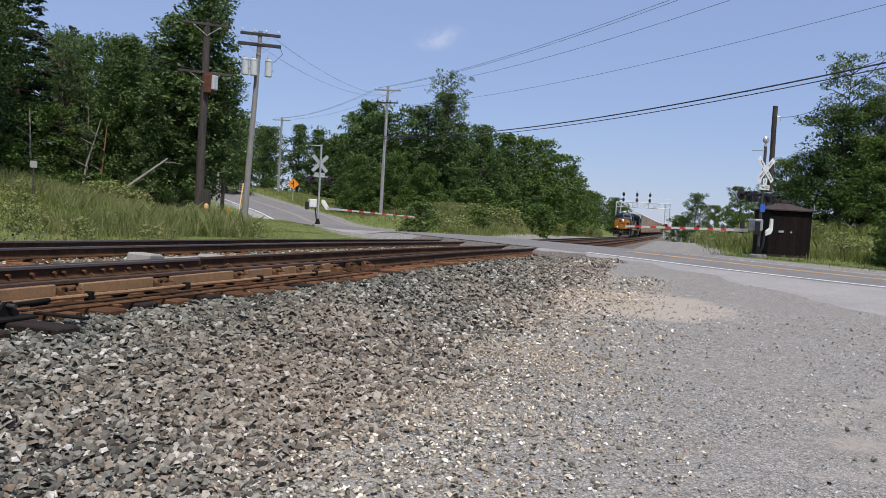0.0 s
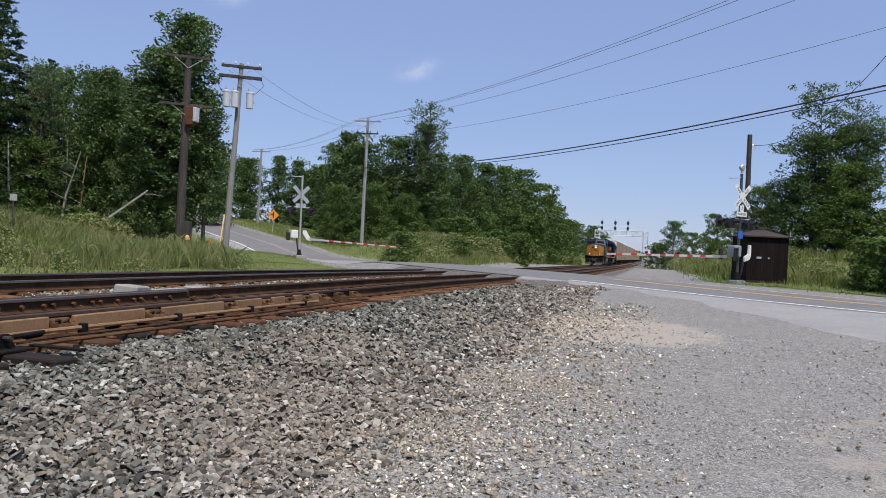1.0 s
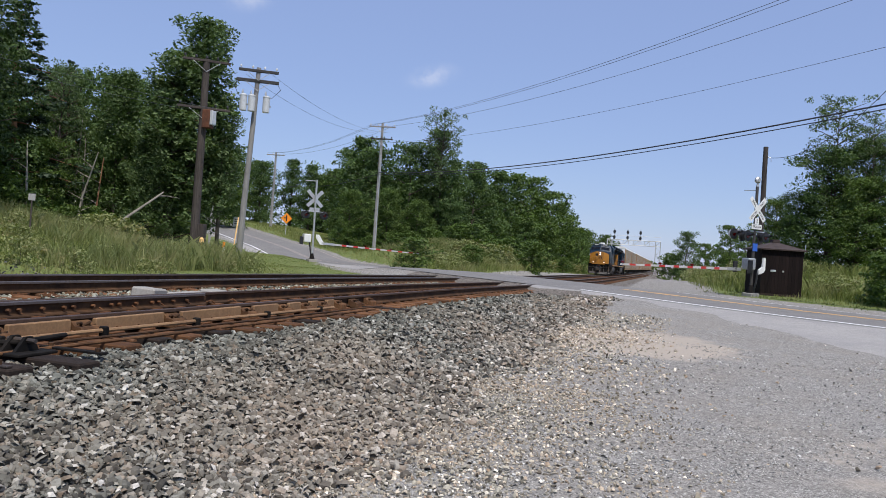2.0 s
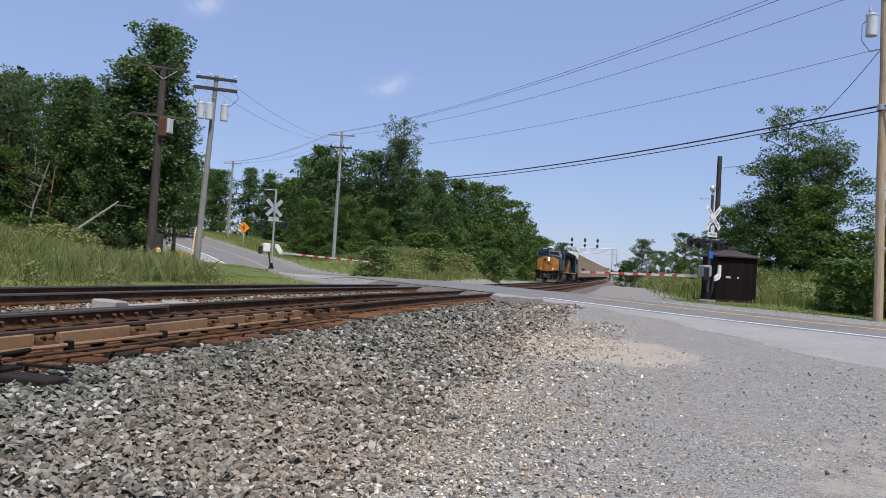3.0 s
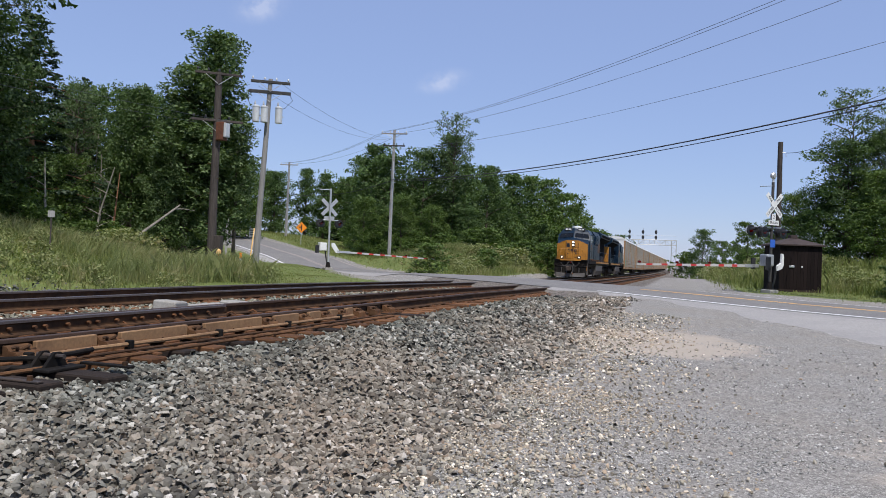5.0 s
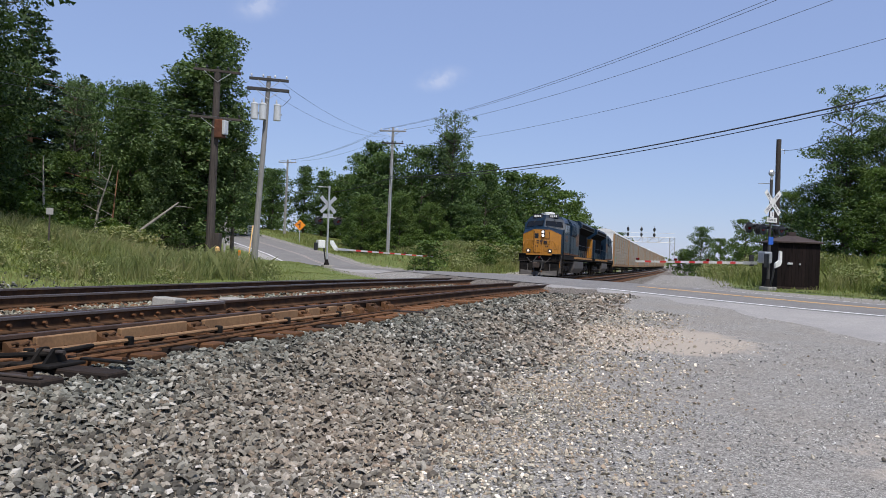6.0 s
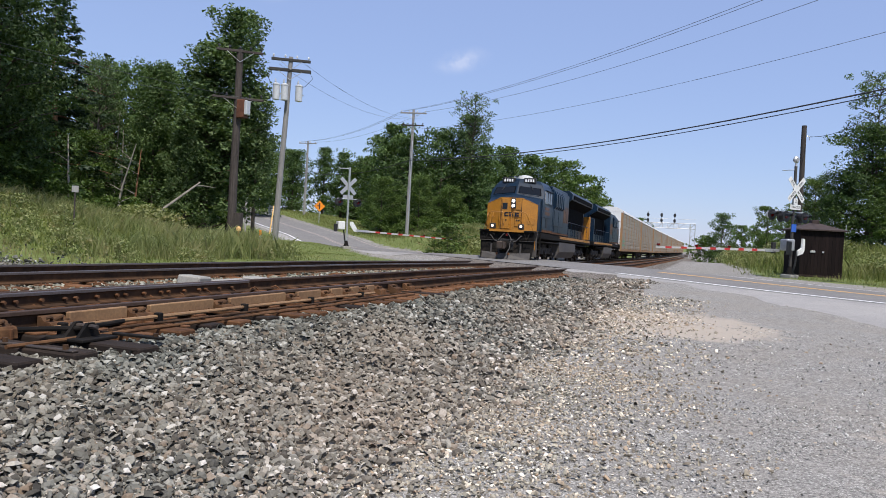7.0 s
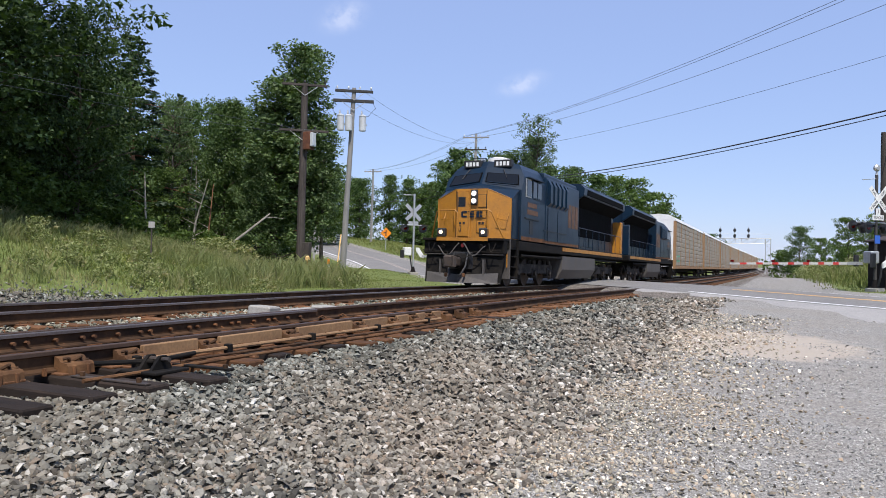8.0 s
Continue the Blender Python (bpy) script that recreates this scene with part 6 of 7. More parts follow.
    part("hood", Mesh().prism([(-0.96, 1.66), (0.96, 1.66), (0.96, 4.2), (0.75, 4.45), (-0.75, 4.45), (-0.96, 4.2)], "y", 5.3, 20.9), M_BLUE, L, "dark blue engine hood")
    part("hood_cap", Mesh().box(-1.4, 1.4, 5.3, 10.6, 4.28, 4.5, 0.06), M_BLUE, L)
    part("exhaust_stack", Mesh().box(-0.35, 0.35, 11.6, 12.5, 4.4, 4.68, 0.03), M_UNDER, L)
    part("radiator_top", Mesh().box(-1.4, 1.4, 11.4, 20.8, 4.66, 4.72, 0.02), M_BLUE, L)
    part("fuel_tank", Mesh().prism([(-1.48, 0.68), (-1.25, 0.28), (1.25, 0.28), (1.48, 0.68), (1.48, 1.25), (-1.48, 1.25)], "y", 8.1, 14.2), M_TANK, L, "dusty grey fuel tank")
    ax1, ax2 = (2.9, 4.95, 7.0), (15.2, 17.25, 19.3)
    bogie(L, 4.95, ax1, 5.6), bogie(L, 17.25, ax2, 5.6)
    L_axles = [wheelset(L, y) for y in (*ax1, *ax2)]
    cp2 = part("coupler", Mesh().box(-0.16, 0.16, 21.3, 22.25, 0.72, 1.0, 0.04), M_RUST, L)
    return L, L_axles


def build_autorack():
    """A tan enclosed car carrier with ribbed panels and a white roof."""
    ln = 27.4
    R = thing("autorack_car", Matrix(), "tan enclosed autorack car with white roof in the train", "railway car", "train")
    part("body", Mesh().box(-1.42, 1.42, 0.5, ln - 0.5, 1.05, 5.2, 0.02), M_RACKDARK, R, "inner wall coloured dark for the shaded panel gaps")
    part("roof", Mesh().prism([(-1.5, 5.15), (1.5, 5.15), (1.42, 5.42), (0.9, 5.68), (0, 5.78), (-0.9, 5.68), (-1.42, 5.42)], "y", 0.4, ln - 0.4), M_RACKROOF, R, "white corrugated roof")
    part("side_sill", Mesh().box(-1.5, 1.5, 0.5, ln - 0.5, 0.95, 1.2, 0.02), M_RACKRIB, R)
    part("centre_sill", Mesh().box(-0.4, 0.4, 0.0, ln, 0.62, 0.98), M_UNDER, R)
    panel = Mesh()
    teeth = []
    for j in range(9):
        teeth += [(0.0, 0.02 + j * 0.43), (0.03, 0.07 + j * 0.43), (0.03, 0.36 + j * 0.43), (0.0, 0.41 + j * 0.43)]
    panel.prism(teeth + [(-0.02, 3.88), (-0.02, 0.0)], "y", 0.06, 1.18)
    pm = panel.make("side_panel", M_RACK)
    for s in (-1, 1):
        for i in range(21):
            y = 1.0 + i * 1.23
            p = new("side_panel", pm)
            p.parent = R
            p.matrix_basis = pose(s * 1.44, y, 1.22, 0, 0, 0 if s > 0 else 0) @ (Matrix() if s > 0 else Matrix.Translation((-0.02, 0, 0)))
            if i % 3 == 0 or i == 20:
                part("post", Mesh().box(min(s * 1.44, s * 1.5), max(s * 1.44, s * 1.5), y - 0.07, y + 0.07, 1.0, 5.18), M_RACKRIB, R)
        part("door_edge", Mesh().box(min(s * 1.3, s * 1.5), max(s * 1.3, s * 1.5), 0.42, 0.62, 0.95, 5.3), M_RACKRIB, R)
        part("door_edge", Mesh().box(min(s * 1.3, s * 1.5), max(s * 1.3, s * 1.5), ln - 0.62, ln - 0.42, 0.95, 5.3), M_RACKRIB, R)
    part("end_door", Mesh().box(-1.3, 1.3, 0.4, 0.5, 1.0, 5.3), M_RACKROOF, R, "pale end doors")
    for y in (2.4, ln - 2.4):
        bogie(R, y, (y - 0.88, y + 0.88), 2.4)
        for d in (-0.88, 0.88):
            wheelset(R, y + d, 0.42)
    return R


loco_a, axles_a = build_loco(True)
loco_b, axles_b = build_loco(False)
rack = build_autorack()
TRAIN = [(loco_a, 0.0), (loco_b, 22.3)]
y_off = 45.1
TRAIN.append((rack, y_off))
for _i in range(9):
    y_off += 27.6
    TRAIN.append((copy_thing(rack, Matrix()), y_off))
gr = part("graffiti", Mesh().box(1.463, 1.468, 2.0, 2.4, 1.5, 2.3).box(1.463, 1.468, 2.5, 3.2, 1.45, 2.5).box(1.463, 1.468, 3.3, 4.3, 1.55, 2.2), M_GRAFF, rack, "green spray-painted shapes")

SPEED, FRONT_END = 15.2, 23.8  # metres a second, and where the front coupler stands at the end


def train_pose(t, behind):
    """Pose of a vehicle whose front is so far behind the train's front."""
    y0 = FRONT_END + SPEED * (8.0 - t) + behind
    xa, xb = TRACKS[1] + rail_x(y0 + 3), TRACKS[1] + rail_x(y0 + 19)
    za, zb = rail_z(y0 + 3), rail_z(y0 + 19)
    yaw = math.degrees(math.atan2(-(xb - xa), 16.0))
    tip = math.degrees(math.atan2(zb - za, 16.0))
    return pose(xa - (xb - xa) * 3 / 16, y0, za - (zb - za) * 3 / 16, tip, 0, yaw)


REVERSED = pose(0, 22.3, 0, 0, 0, 180)  # the second locomotive runs cab last


# ---- switch gear, ballast and other small things by the tracks ----
SKIP = (3.2, 13.4)
build_ties(track_near, TRACKS[0], SKIP)
build_ties(track_far, TRACKS[1])
XB, XA = TRACKS[0] + 0.755, TRACKS[0] - 0.755


def at_rail(x0, y):
    return x0 + rail_x(y), y, rail_z(y)


def build_switch_ties():
    """Long dark timbers under the switch, some reaching far out on the near side."""
    rnd = random.Random(31)
    plate = Mesh().box(-0.2, 0.2, -0.1, 0.1, 0.0, 0.018, 0.004)
    plate = plate.make("tie_plate", M_RUST)
    y = 3.45
    while y < 13.4:
        out = 1.3 if 4.5 < y < 5.3 else 1.15 if 3.4 < y < 4.5 else rnd.uniform(0.75, 0.95)
        dark = out > 1.1
        m = Mesh().box(-2.2, 0.755 + out, -0.12, 0.12, -0.19, 0.0, 0.014)
        ob = part("tie", m, M_DARKTIE if dark or rnd.random() < 0.25 else M_TIE, track_near, "long dark switch timber" if dark else "")
        ob.matrix_basis = pose(TRACKS[0] + rail_x(y), y, rail_z(y) - 0.192, 0, 0, rnd.uniform(-1.5, 1.5))
        for s in (-0.755, 0.755):
            pl = new("tie_plate", plate)
            pl.parent, pl.location = ob, (s, 0, 0)
        y += 0.52 + rnd.uniform(-0.03, 0.03)


build_switch_ties()


def build_switch_gear():
    sw = thing("switch_heater", Matrix(), "tan metal switch heater ducts along the rusty rail", "switch heater")
    marks = (4.55, 5.15, 6.2, 7.6, 9.2, 10.2, 10.9, 11.5, 12.1)
    for a, b in zip(marks[1:-1], marks[2:]):
        x, y, z = at_rail(XB, (a + b) / 2)
        half = (b - a) / 2 - 0.16
        if half > 0.1:
            d = part("duct", Mesh().box(x + 0.045, x + 0.1, a + 0.16, b - 0.16, z - 0.155, z - 0.03, 0.008), M_DUCT, sw, "weathered tan duct cover")
            part("flange", Mesh().box(x + 0.05, x + 0.16, a + 0.2, b - 0.2, z - 0.172, z - 0.158), M_RUST, d)
    braces = thing("rail_braces", Matrix(), "rusty cast rail braces bolted along the rail", "rail brace")
    for y in (*marks, 3.9, 12.8, 13.5):
        x, y, z = at_rail(XB, y)
        b = part("brace", Mesh().prism([(x + 0.03, z - 0.05), (x + 0.075, z - 0.06), (x + 0.1, z - 0.09), (x + 0.175, z - 0.1), (x + 0.19, z - 0.12), (x + 0.2, z - 0.195), (x + 0.03, z - 0.195)], "y", y - 0.13, y + 0.13), M_BRACE, braces, "rust-orange cast brace")
        part("clip", Mesh().tube([(x + 0.12 + 0.03 * math.sin(k * 1.1), y - 0.12 + 0.02 * k, z - 0.078 + 0.022 * math.sin(k * 0.95 + 0.6)) for k in range(13)], 0.014, 7), M_RAILSIDE, b, "dark spring clip")
        for d in (-0.07, 0.07):
            part("bolt", Mesh().tube([(x + 0.19, y + d, z - 0.2), (x + 0.19, y + d, z - 0.12)], 0.018, 6), M_RUST, b)
    for i in range(30):
        y = 3.6 + i * 0.34
        x, y, z = at_rail(XB, y)
        part("spike", Mesh().box(x + 0.08, x + 0.11, y - 0.012, y + 0.012, z - 0.19, z - 0.13), M_RUST, braces)
        if i % 2:
            part("clip", Mesh().tube([(x + 0.11 + 0.02 * math.sin(k * 1.2), y - 0.1 + 0.02 * k, z - 0.155 + 0.016 * math.sin(k * 1.0)) for k in range(11)], 0.012, 6), M_RUST, braces)
    # rods that run beside the rail
    rods = thing("switch_rods", Matrix(), "long rusty operating rods beside the switch", "switch rod")
    for off, dz, r, y0, y1, mat, lab in ((0.34, -0.12, 0.021, 4.9, 11.4, M_DUCT, "pale tan conduit"), (0.62, -0.175, 0.018, 4.2, 12.5, M_BRACE, "rusty rod"), (0.47, -0.16, 0.014, 5.4, 13.2, M_RAILSIDE, "")):
        ys = [y0 + (y1 - y0) * k / 16 for k in range(17)]
        part("rod", Mesh().tube([(at_rail(XB, y)[0] + off + 0.008 * math.sin(3 * y), y, rail_z(y) + dz) for y in ys], r, 7), mat, rods, lab)
    for y in (5.0, 6.2, 7.7, 9.3, 10.9):
        x, y, z = at_rail(XB, y)
        part("rod_clamp", Mesh().box(x + 0.3, x + 0.38, y - 0.03, y + 0.03, z - 0.2, z - 0.08, 0.008), M_UNDER, rods)
        part("strap", Mesh().box(x + 0.15, x + 0.7, y - 0.035, y + 0.035, z - 0.195, z - 0.18), M_RUST, rods)
    # crank stand on the long timbers
    cr = thing("switch_crank", Matrix(), "dark greasy switch crank on the long timbers", "switch crank")
    x, y, z = at_rail(XB, 4.95)
    part("base_plate", Mesh().box(x + 0.4, x + 0.8, y - 0.2, y + 0.2, z - 0.19, z - 0.165, 0.006), M_UNDER, cr)
    part("crank", Mesh().prism([(y - 0.12, z - 0.165), (y + 0.12, z - 0.165), (y + 0.05, z - 0.05), (y - 0.02, z - 0.05)], "x", x + 0.52, x + 0.55), M_UNDER, cr)
    part("crank", Mesh().prism([(y - 0.12, z - 0.165), (y + 0.12, z - 0.165), (y + 0.05, z - 0.05), (y - 0.02, z - 0.05)], "x", x + 0.65, x + 0.68), M_UNDER, cr)
    part("pin", Mesh().tube([(x + 0.48, y, z - 0.08), (x + 0.76, y, z - 0.08)], 0.02, 8), M_WHEEL, cr)
    part("link", Mesh().tube([(x + 0.1, y - 0.3, z - 0.13), (x + 0.6, y, z - 0.1), (x + 0.4, y + 0.7, z - 0.12)], 0.022, 8), M_UNDER, cr)
    part("flat_bar", Mesh().box(x + 0.3, x + 1.1, y - 0.6, y - 0.54, z - 0.185, z - 0.17, 0.004), M_WHEEL, cr)
    part("flat_bar", Mesh().box(x + 0.5, x + 1.15, y + 0.3, y + 0.37, z - 0.185, z - 0.165, 0.004), M_UNDER, cr)
    for a, b in ((0.4, -0.57), (1.0, -0.57), (0.6, 0.33), (1.08, 0.33)):
        part("bolt", Mesh().tube([(x + a, y + b, z - 0.17), (x + a, y + b, z - 0.135)], 0.022, 6), M_RAILSIDE, cr)
    # joint bars and bolts on the inner rail
    jb = thing("joint_bars", Matrix(), "rusty bolted joint bars on the inner rail", "joint bar")
    for y0, n in ((5.6, 5), (7.9, 6), (9.6, 6)):
        x, y, z = at_rail(XA, y0)
        bar = part("bar", Mesh().box(x + 0.012, x + 0.045, y - 0.1, y + n * 0.16, z - 0.14, z - 0.06, 0.008), M_RAILSIDE, jb)
        for k in range(n):
            part("bolt", Mesh().tube([(x + 0.04, y + k * 0.16, z - 0.1), (x + 0.09, y + k * 0.16, z - 0.1)], 0.022, 7), M_RUST, bar)
    for k in range(12):
        x, y, z = at_rail(XA, 4.4 + k * 0.62)
        part("clip", Mesh().tube([(x + 0.05, y - 0.06, z - 0.155), (x + 0.1, y, z - 0.12), (x + 0.14, y + 0.05, z - 0.165)], 0.014, 6), M_RUST, jb)
    for k in range(24):
        y = 3.6 + k * 0.27 + 0.06 * (k % 3)
        x = at_rail(XA, y)[0] + 0.1 + 0.05 * (10.4 - y) / 7
        part("bolt", Mesh().tube([(x, y, rail_z(y) - 0.095), (x + 0.055, y, rail_z(y) - 0.095)], 0.02, 7), M_RUST, jb)
    # the stock rail lies close beside the inner rail up to the joint
    sr = part("switch_point", Mesh().sweep(RAIL_WEB, [(at_rail(XA, y)[0] + 0.09 + 0.05 * (10.4 - y) / 7, y, rail_z(y) - 0.004) for y in np.linspace(2.5, 10.4, 12)]), M_RAILSIDE, track_near, "dark switch point rail")
    part("rail_head", Mesh().sweep(RAIL_HEAD, [(at_rail(XA, y)[0] + 0.09 + 0.05 * (10.4 - y) / 7, y, rail_z(y) - 0.004) for y in np.linspace(2.5, 10.4, 12)]), M_RAILTOP, sr, "worn bright switch point top")


build_switch_gear()


def build_blocks():
    """Pale stone and concrete pieces lying between the tracks."""
    x0 = -8.35
    for dx, y, sx, sy, sz, turn, lab in ((0.0, 10.9, 0.2, 0.5, 0.23, 12, "pale concrete block between the tracks"), (0.05, 12.0, 0.2, 0.85, 0.12, -4, "flat pale concrete slab between the tracks"), (-0.1, 13.1, 0.22, 0.7, 0.13, 8, "flat pale concrete slab between the tracks"), (0.15, 10.2, 0.12, 0.3, 0.07, 40, "broken pale concrete piece between the tracks"), (0.3, 10.5, 0.1, 0.2, 0.06, -20, "broken pale concrete piece between the tracks")):
        x = x0 + dx
        z = land_z(x, y)
        b = part("concrete_block", Mesh().box(-sx, sx, -sy / 2, sy / 2, -0.05, sz, 0.025), M_CONCRETE, None, lab)
        b.matrix_basis = pose(x, y, z, random.Random(int(y * 10)).uniform(-6, 6), 4, turn)
        tagged(b, category="concrete block", group="blocks between the tracks")


build_blocks()


def stones(name, spots, label, seed, mat, flat=0.7):
    """Crushed stones as one mesh: spots are (x, y, z, size)."""
    rnd = np.random.default_rng(seed)
    # a broken chip: a wide five-sided girdle under a smaller four-sided top
    ico = np.array([(math.cos(1.257 * k), math.sin(1.257 * k), -0.35) for k in range(5)] + [(0.62 * math.cos(1.571 * k + 0.5), 0.62 * math.sin(1.571 * k + 0.5), 0.75) for k in range(4)])
    tri = np.array([(5, 6, 7), (5, 7, 8), (0, 1, 5), (1, 6, 5), (1, 2, 6), (2, 3, 7), (2, 7, 6), (3, 8, 7), (3, 4, 8), (4, 0, 8), (0, 5, 8)])
    s = np.array(spots)
    n = len(s)
    shape = ico[None] * (0.7 + 0.45 * rnd.random((n, 9, 1))) * (0.8 + 0.4 * rnd.random((n, 9, 3))) * np.stack([0.8 + 0.5 * rnd.random(n), 0.6 + 0.35 * rnd.random(n), flat * (0.55 + 0.6 * rnd.random(n))], 1)[:, None, :]
    q = rnd.normal(size=(n, 4)) * np.array([1.0, 0.3, 0.3, 1.0])
    q /= np.linalg.norm(q, axis=1)[:, None]
    w, x, y, z = q.T
    rot = np.stack([1 - 2 * (y * y + z * z), 2 * (x * y - z * w), 2 * (x * z + y * w), 2 * (x * y + z * w), 1 - 2 * (x * x + z * z), 2 * (y * z - x * w), 2 * (x * z - y * w), 2 * (y * z + x * w), 1 - 2 * (x * x + y * y)], 1).reshape(n, 3, 3)
    v = np.einsum("nij,nkj->nki", rot, shape) * s[:, 3][:, None, None] + s[:, None, :3]
    f = (tri[None] + (np.arange(n) * 9)[:, None, None]).reshape(-1)
    me = bpy.data.meshes.new(name)
    me.vertices.add(n * 9)
    me.vertices.foreach_set("co", v.reshape(-1).astype(np.float32))
    me.loops.add(len(f))
    me.loops.foreach_set("vertex_index", f.astype(np.int32))
    me.polygons.add(len(f) // 3)
    me.polygons.foreach_set("loop_start", np.arange(0, len(f), 3, dtype=np.int32))
    me.update(calc_edges=True)
    me.materials.append(mat)
    me.shade_flat()
    return tagged(new(name, me), label, "gravel", kind="stuff")


def build_ballast():
    rnd = random.Random(77)
    out = []

    def scatter(x0, x1, y0, y1, per, size, keep):
        for _ in range(int((x1 - x0) * (y1 - y0) * per)):
            x, y = rnd.uniform(x0, x1), rnd.uniform(y0, y1)
            if x < -1.5 * y or x * x + y * y < 11.5 or x > 0.3 * y + 0.6 or rnd.random() > keep(x, y):
                continue
            r = size * rnd.choice((0.5, 0.6, 0.75, 0.9, 1.0, 1.15, 1.45))
            c = x - rail_x(y)
            low = 0.04 if -7.75 < c < -4.95 or -11.75 < c < -8.95 else 0.0
            out.append((x, y, land_z(x, y) - low + r * rnd.uniform(-0.35, 0.95), r))

    edge = lambda x, y: max(0.0, 1.0 - ramp01(x + 0.5 * noise.noise((x * 0.8, y * 0.8, 4)), -2.7, -1.4))
    scatter(-6.5, -1.0, 1.8, 6.5, 2350, 0.0275, edge)
    scatter(-7.0, 0.0, 6.5, 12, 950, 0.034, edge)
    scatter(-5.4, -0.6, 12, 19, 380, 0.042, edge)
    scatter(-5.4, -1.2, 19, 27, 200, 0.05, edge)
    # between and inside the tracks
    scatter(-9.6, -7.2, 4, 16, 190, 0.04, lambda x, y: 1)
    scatter(-9.6, -7.2, 16, 30, 90, 0.05, lambda x, y: 1)
    scatter(-13.2, -9.6, 6, 32, 50, 0.05, lambda x, y: 1)
    scatter(-19, -13.3, 9, 18, 170, 0.05, lambda x, y: 0.95 * math.exp(-(((x + 16.0) / 1.8) ** 2 + ((y - 13.0) / 2.3) ** 2)))
    stones("ballast_stones", out, "grey crushed ballast stones beside the track", 5, M_STONE, 0.62)
    out.clear()
    half = lambda x, y: ramp01(x, -2.9, -1.8) * (1 - ramp01(x + 0.6 * noise.noise((x, y, 1)), -1.7, 0.6))
    scatter(-2.9, 1.8, 2.0, 9, 1150, 0.0165, half)
    scatter(-2.9, 0.2, 9, 20, 300, 0.024, half)
    scatter(-1.5, 6.0, 2.5, 20, 5, 0.02, lambda x, y: 1)
    stones("lot_pebbles", out, "loose small pebbles strewn over the gravel lot", 6, M_PEBBLE, 0.6)
    out.clear()
    bare = lambda x, y: ramp01(noise.noise((x * 0.55, y * 0.55, 7)) + 0.5 * noise.noise((x * 2.1, y * 2.1, 3)), -0.35, 0.25)
    scatter(-2.4, 3.2, 2.5, 8, 1000, 0.0105, bare)
    scatter(-2.5, 5.2, 8, 15, 200, 0.015, bare)
    stones("lot_grit", out, "pale limestone grit pressed into the gravel lot", 12, M_LOTGRIT, 0.32)
    out.clear()
    scatter(-7.15, -5.55, 2.5, 18, 260, 0.034, lambda x, y: 1)
    scatter(-11.2, -9.6, 6, 22, 110, 0.042, lambda x, y: 1)
    stones("rusty_ballast", out, "rust-stained ballast between the rails", 8, M_RUSTSTONE)
    out.clear()
    # pale stones that fill the cribs up to the tie tops
    for x0, x1, y0, y1, per, size in ((-9.75, -7.55, 4.5, 14, 250, 0.036), (-9.75, -7.55, 14, 30, 100, 0.047), (-11.0, -9.75, 7, 26, 120, 0.045), (-12.6, -11.2, 8, 30, 90, 0.05)):
        for _ in range(int((x1 - x0) * (y1 - y0) * per)):
            x, y = rnd.uniform(x0, x1), rnd.uniform(y0, y1)
            if noise.noise((x * 1.4, y * 0.7, 6)) > -0.25:
                r = size * rnd.choice((0.5, 0.7, 0.9, 1.0, 1.2))
                out.append((x + rail_x(y), y, rail_z(y) - 0.215 + r * rnd.uniform(-0.3, 0.6), r))
    stones("crib_ballast", out, "pale tan ballast lying between the ties", 14, M_PEBBLE)


build_ballast()


def build_apron():
    """Worn asphalt between the road and the gravel lot, with a ragged edge."""
    vs, fs = [], []
    nu, nv = 90, 16
    k0 = ROAD_C - (-6.2 * ROAD_N[0] + 36.9 * ROAD_N[1])
    for i in range(nu + 1):
        u = 4.0 + 46.0 * i / nu
        depth = (1.0 + 5.2 * ramp01(u, 9, 25)) + 0.6 * noise.noise((u * 0.5, 1, 2)) + 0.35 * noise.noise((u * 1.9, 4, 2))
        for j in range(nv + 1):
            v = -ROAD_HALF + 0.25 - depth * j / nv
            x = -6.2 + u * ROAD_D[0] + (v + k0) * ROAD_N[0]
            y = 36.9 + u * ROAD_D[1] + (v + k0) * ROAD_N[1]
            vs.append((x, y, land_z(x, y) + 0.024 - (0.03 if j == nv else 0)))
    for i in range(nu):
        fs += [(i * (nv + 1) + j, i * (nv + 1) + j + 1, (i + 1) * (nv + 1) + j + 1, (i + 1) * (nv + 1) + j) for j in range(nv)]
    ob = part("pavement", Mesh().add(vs, fs), M_APRON, None, "pale worn asphalt apron beside the road", smooth=True)
    tagged(ob, category="pavement", kind="structure")


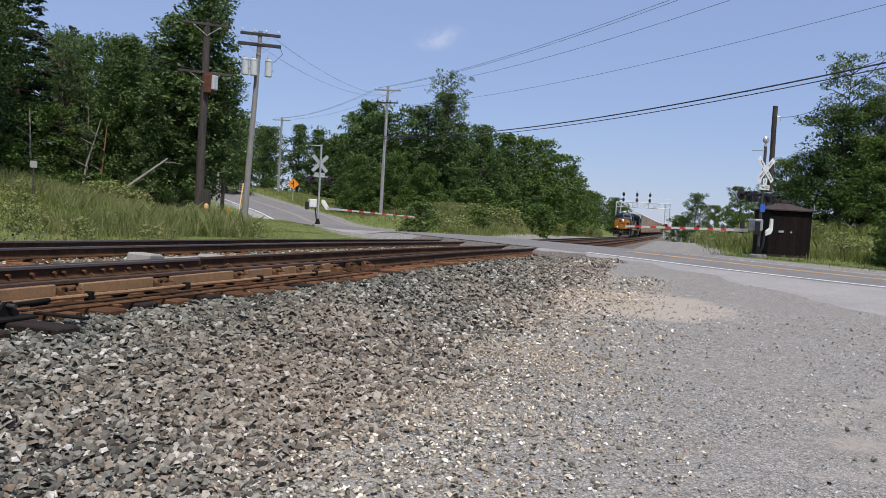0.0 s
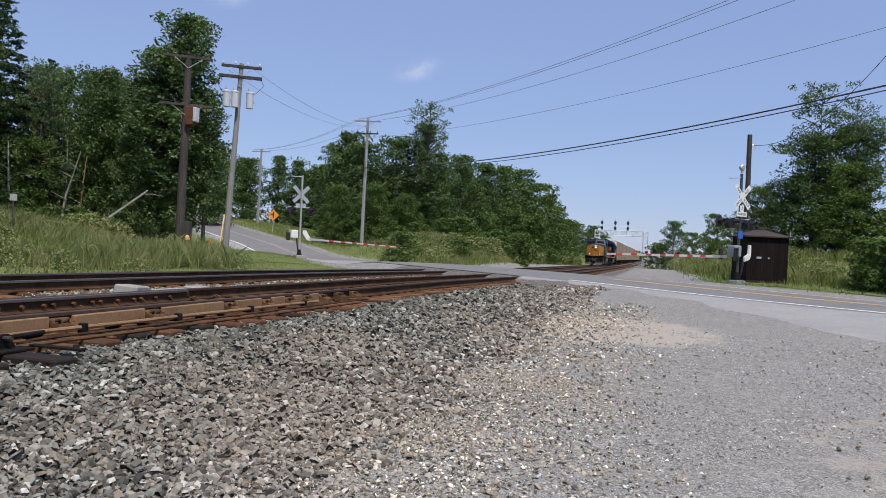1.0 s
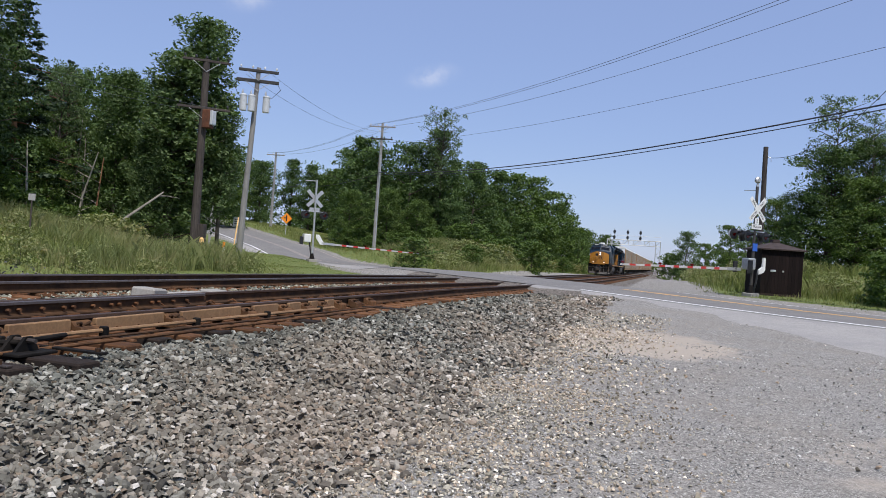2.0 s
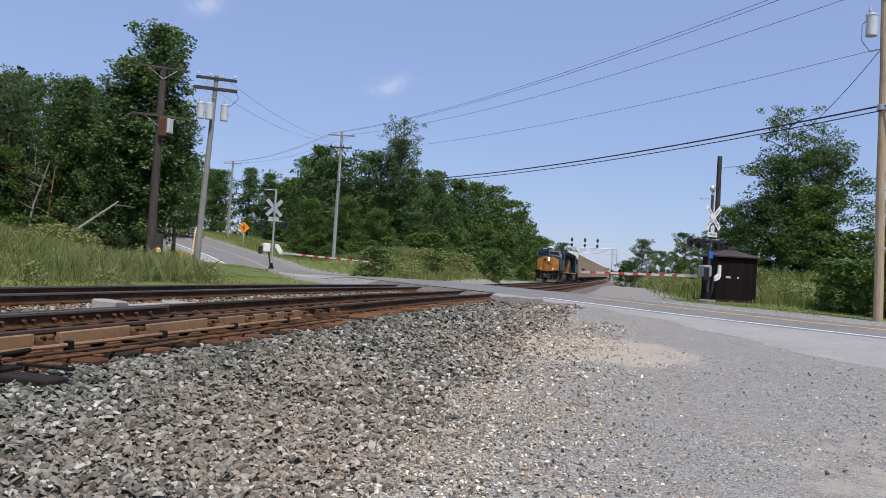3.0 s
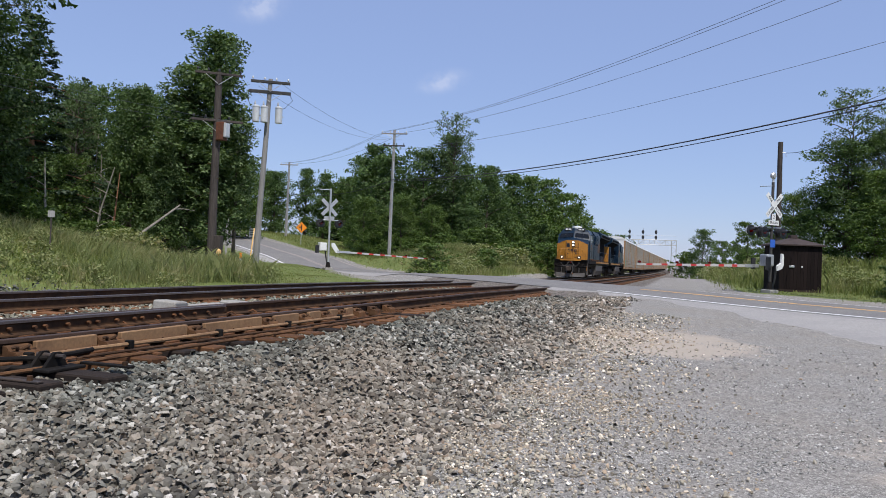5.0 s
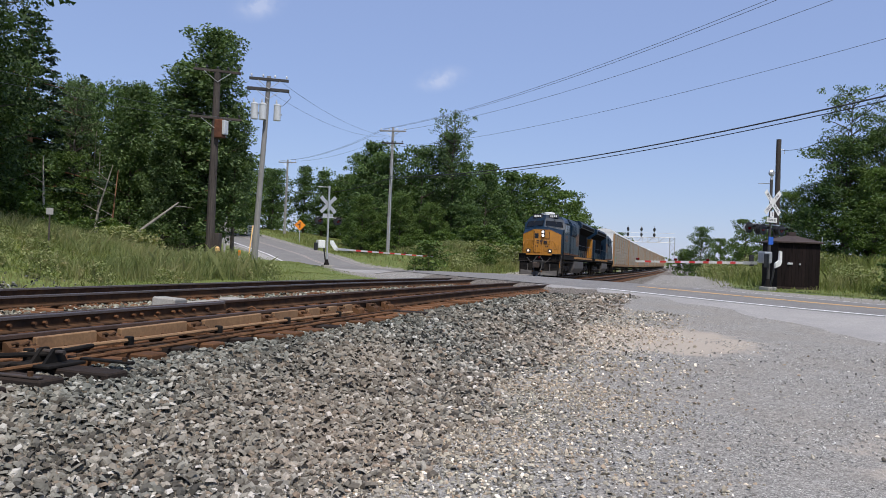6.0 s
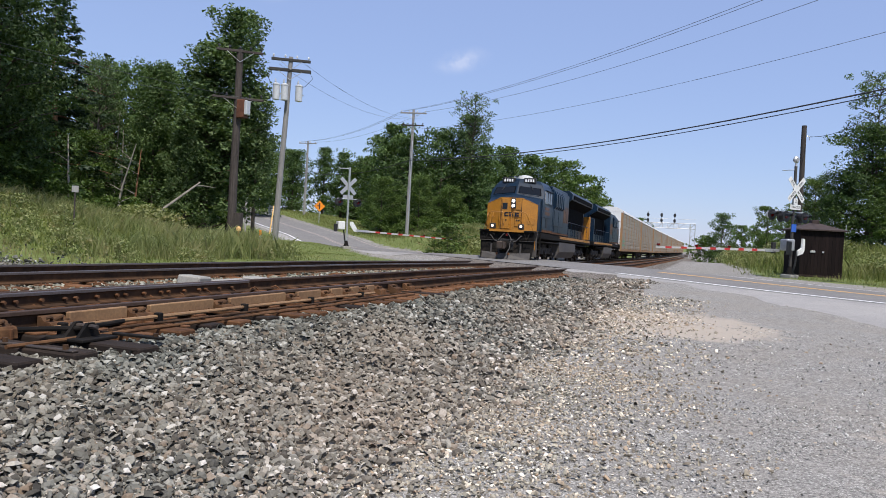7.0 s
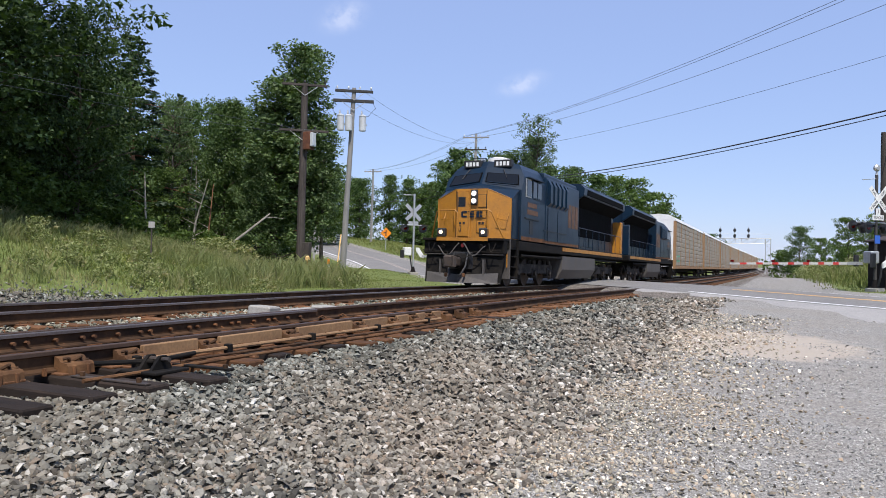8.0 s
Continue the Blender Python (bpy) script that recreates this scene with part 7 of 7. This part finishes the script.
build_apron()


def build_clouds():
    m = Nodes("thin_cloud")
    uv = m.n.new("ShaderNodeTexCoord").outputs["Generated"]
    g = m.n.new("ShaderNodeTexGradient")
    g.gradient_type = "QUADRATIC_SPHERE"
    mp = m.n.new("ShaderNodeMapping")
    mp.inputs["Location"].default_value, mp.inputs["Scale"].default_value = (-1, -1, 0), (2, 2, 0)
    m.l.new(uv, mp.inputs[0]), m.l.new(mp.outputs[0], g.inputs[0])
    a = m.math("MULTIPLY", g.outputs["Fac"], m.ramp(m.noise(0.03, 6, 0.6), (0.35, 0.0), (0.7, 1.0)))
    a = m.math("MINIMUM", m.math("MULTIPLY", a, 1.2), 0.4)
    em, tr, mx = m.n.new("ShaderNodeEmission"), m.n.new("ShaderNodeBsdfTransparent"), m.n.new("ShaderNodeMixShader")
    em.inputs[0].default_value, em.inputs[1].default_value = (0.8, 0.85, 1.0, 1), 0.85
    m.l.new(a, mx.inputs[0]), m.l.new(tr.outputs[0], mx.inputs[1]), m.l.new(em.outputs[0], mx.inputs[2])
    m.l.new(mx.outputs[0], m.n["Material Output"].inputs[0])
    for c, w, h, roll in (((-316, 949, 230), 95, 40, -14), ((-560, 900, 330), 100, 60, -20)):
        ob = part("cloud", Mesh().add([(-w / 2, -h / 2, 0), (w / 2, -h / 2, 0), (w / 2, h / 2, 0), (-w / 2, h / 2, 0)], [(0, 1, 2, 3)]), m.mat, None, "small thin white summer cloud")
        ob.matrix_basis = look(c, (0, 0, 0)) @ pose(0, 0, 0, 0, 0, roll)
        tagged(ob, category="cloud", kind="structure")


build_clouds()


def motions():
    for ob, behind in TRAIN:
        walk(ob, [(0.5 * i, train_pose(0.5 * i, behind) @ (REVERSED if ob is loco_b else Matrix())) for i in range(17)])
    turn = math.degrees(SPEED / 0.53)
    for ax in axles_a + axles_b:
        x, y, z = ax.location
        way = 1 if ax in axles_a else -1
        walk(ax, [(i / 30, pose(x, y, z, way * turn * i / 30, 0, 0)) for i in range(241)])


motions()
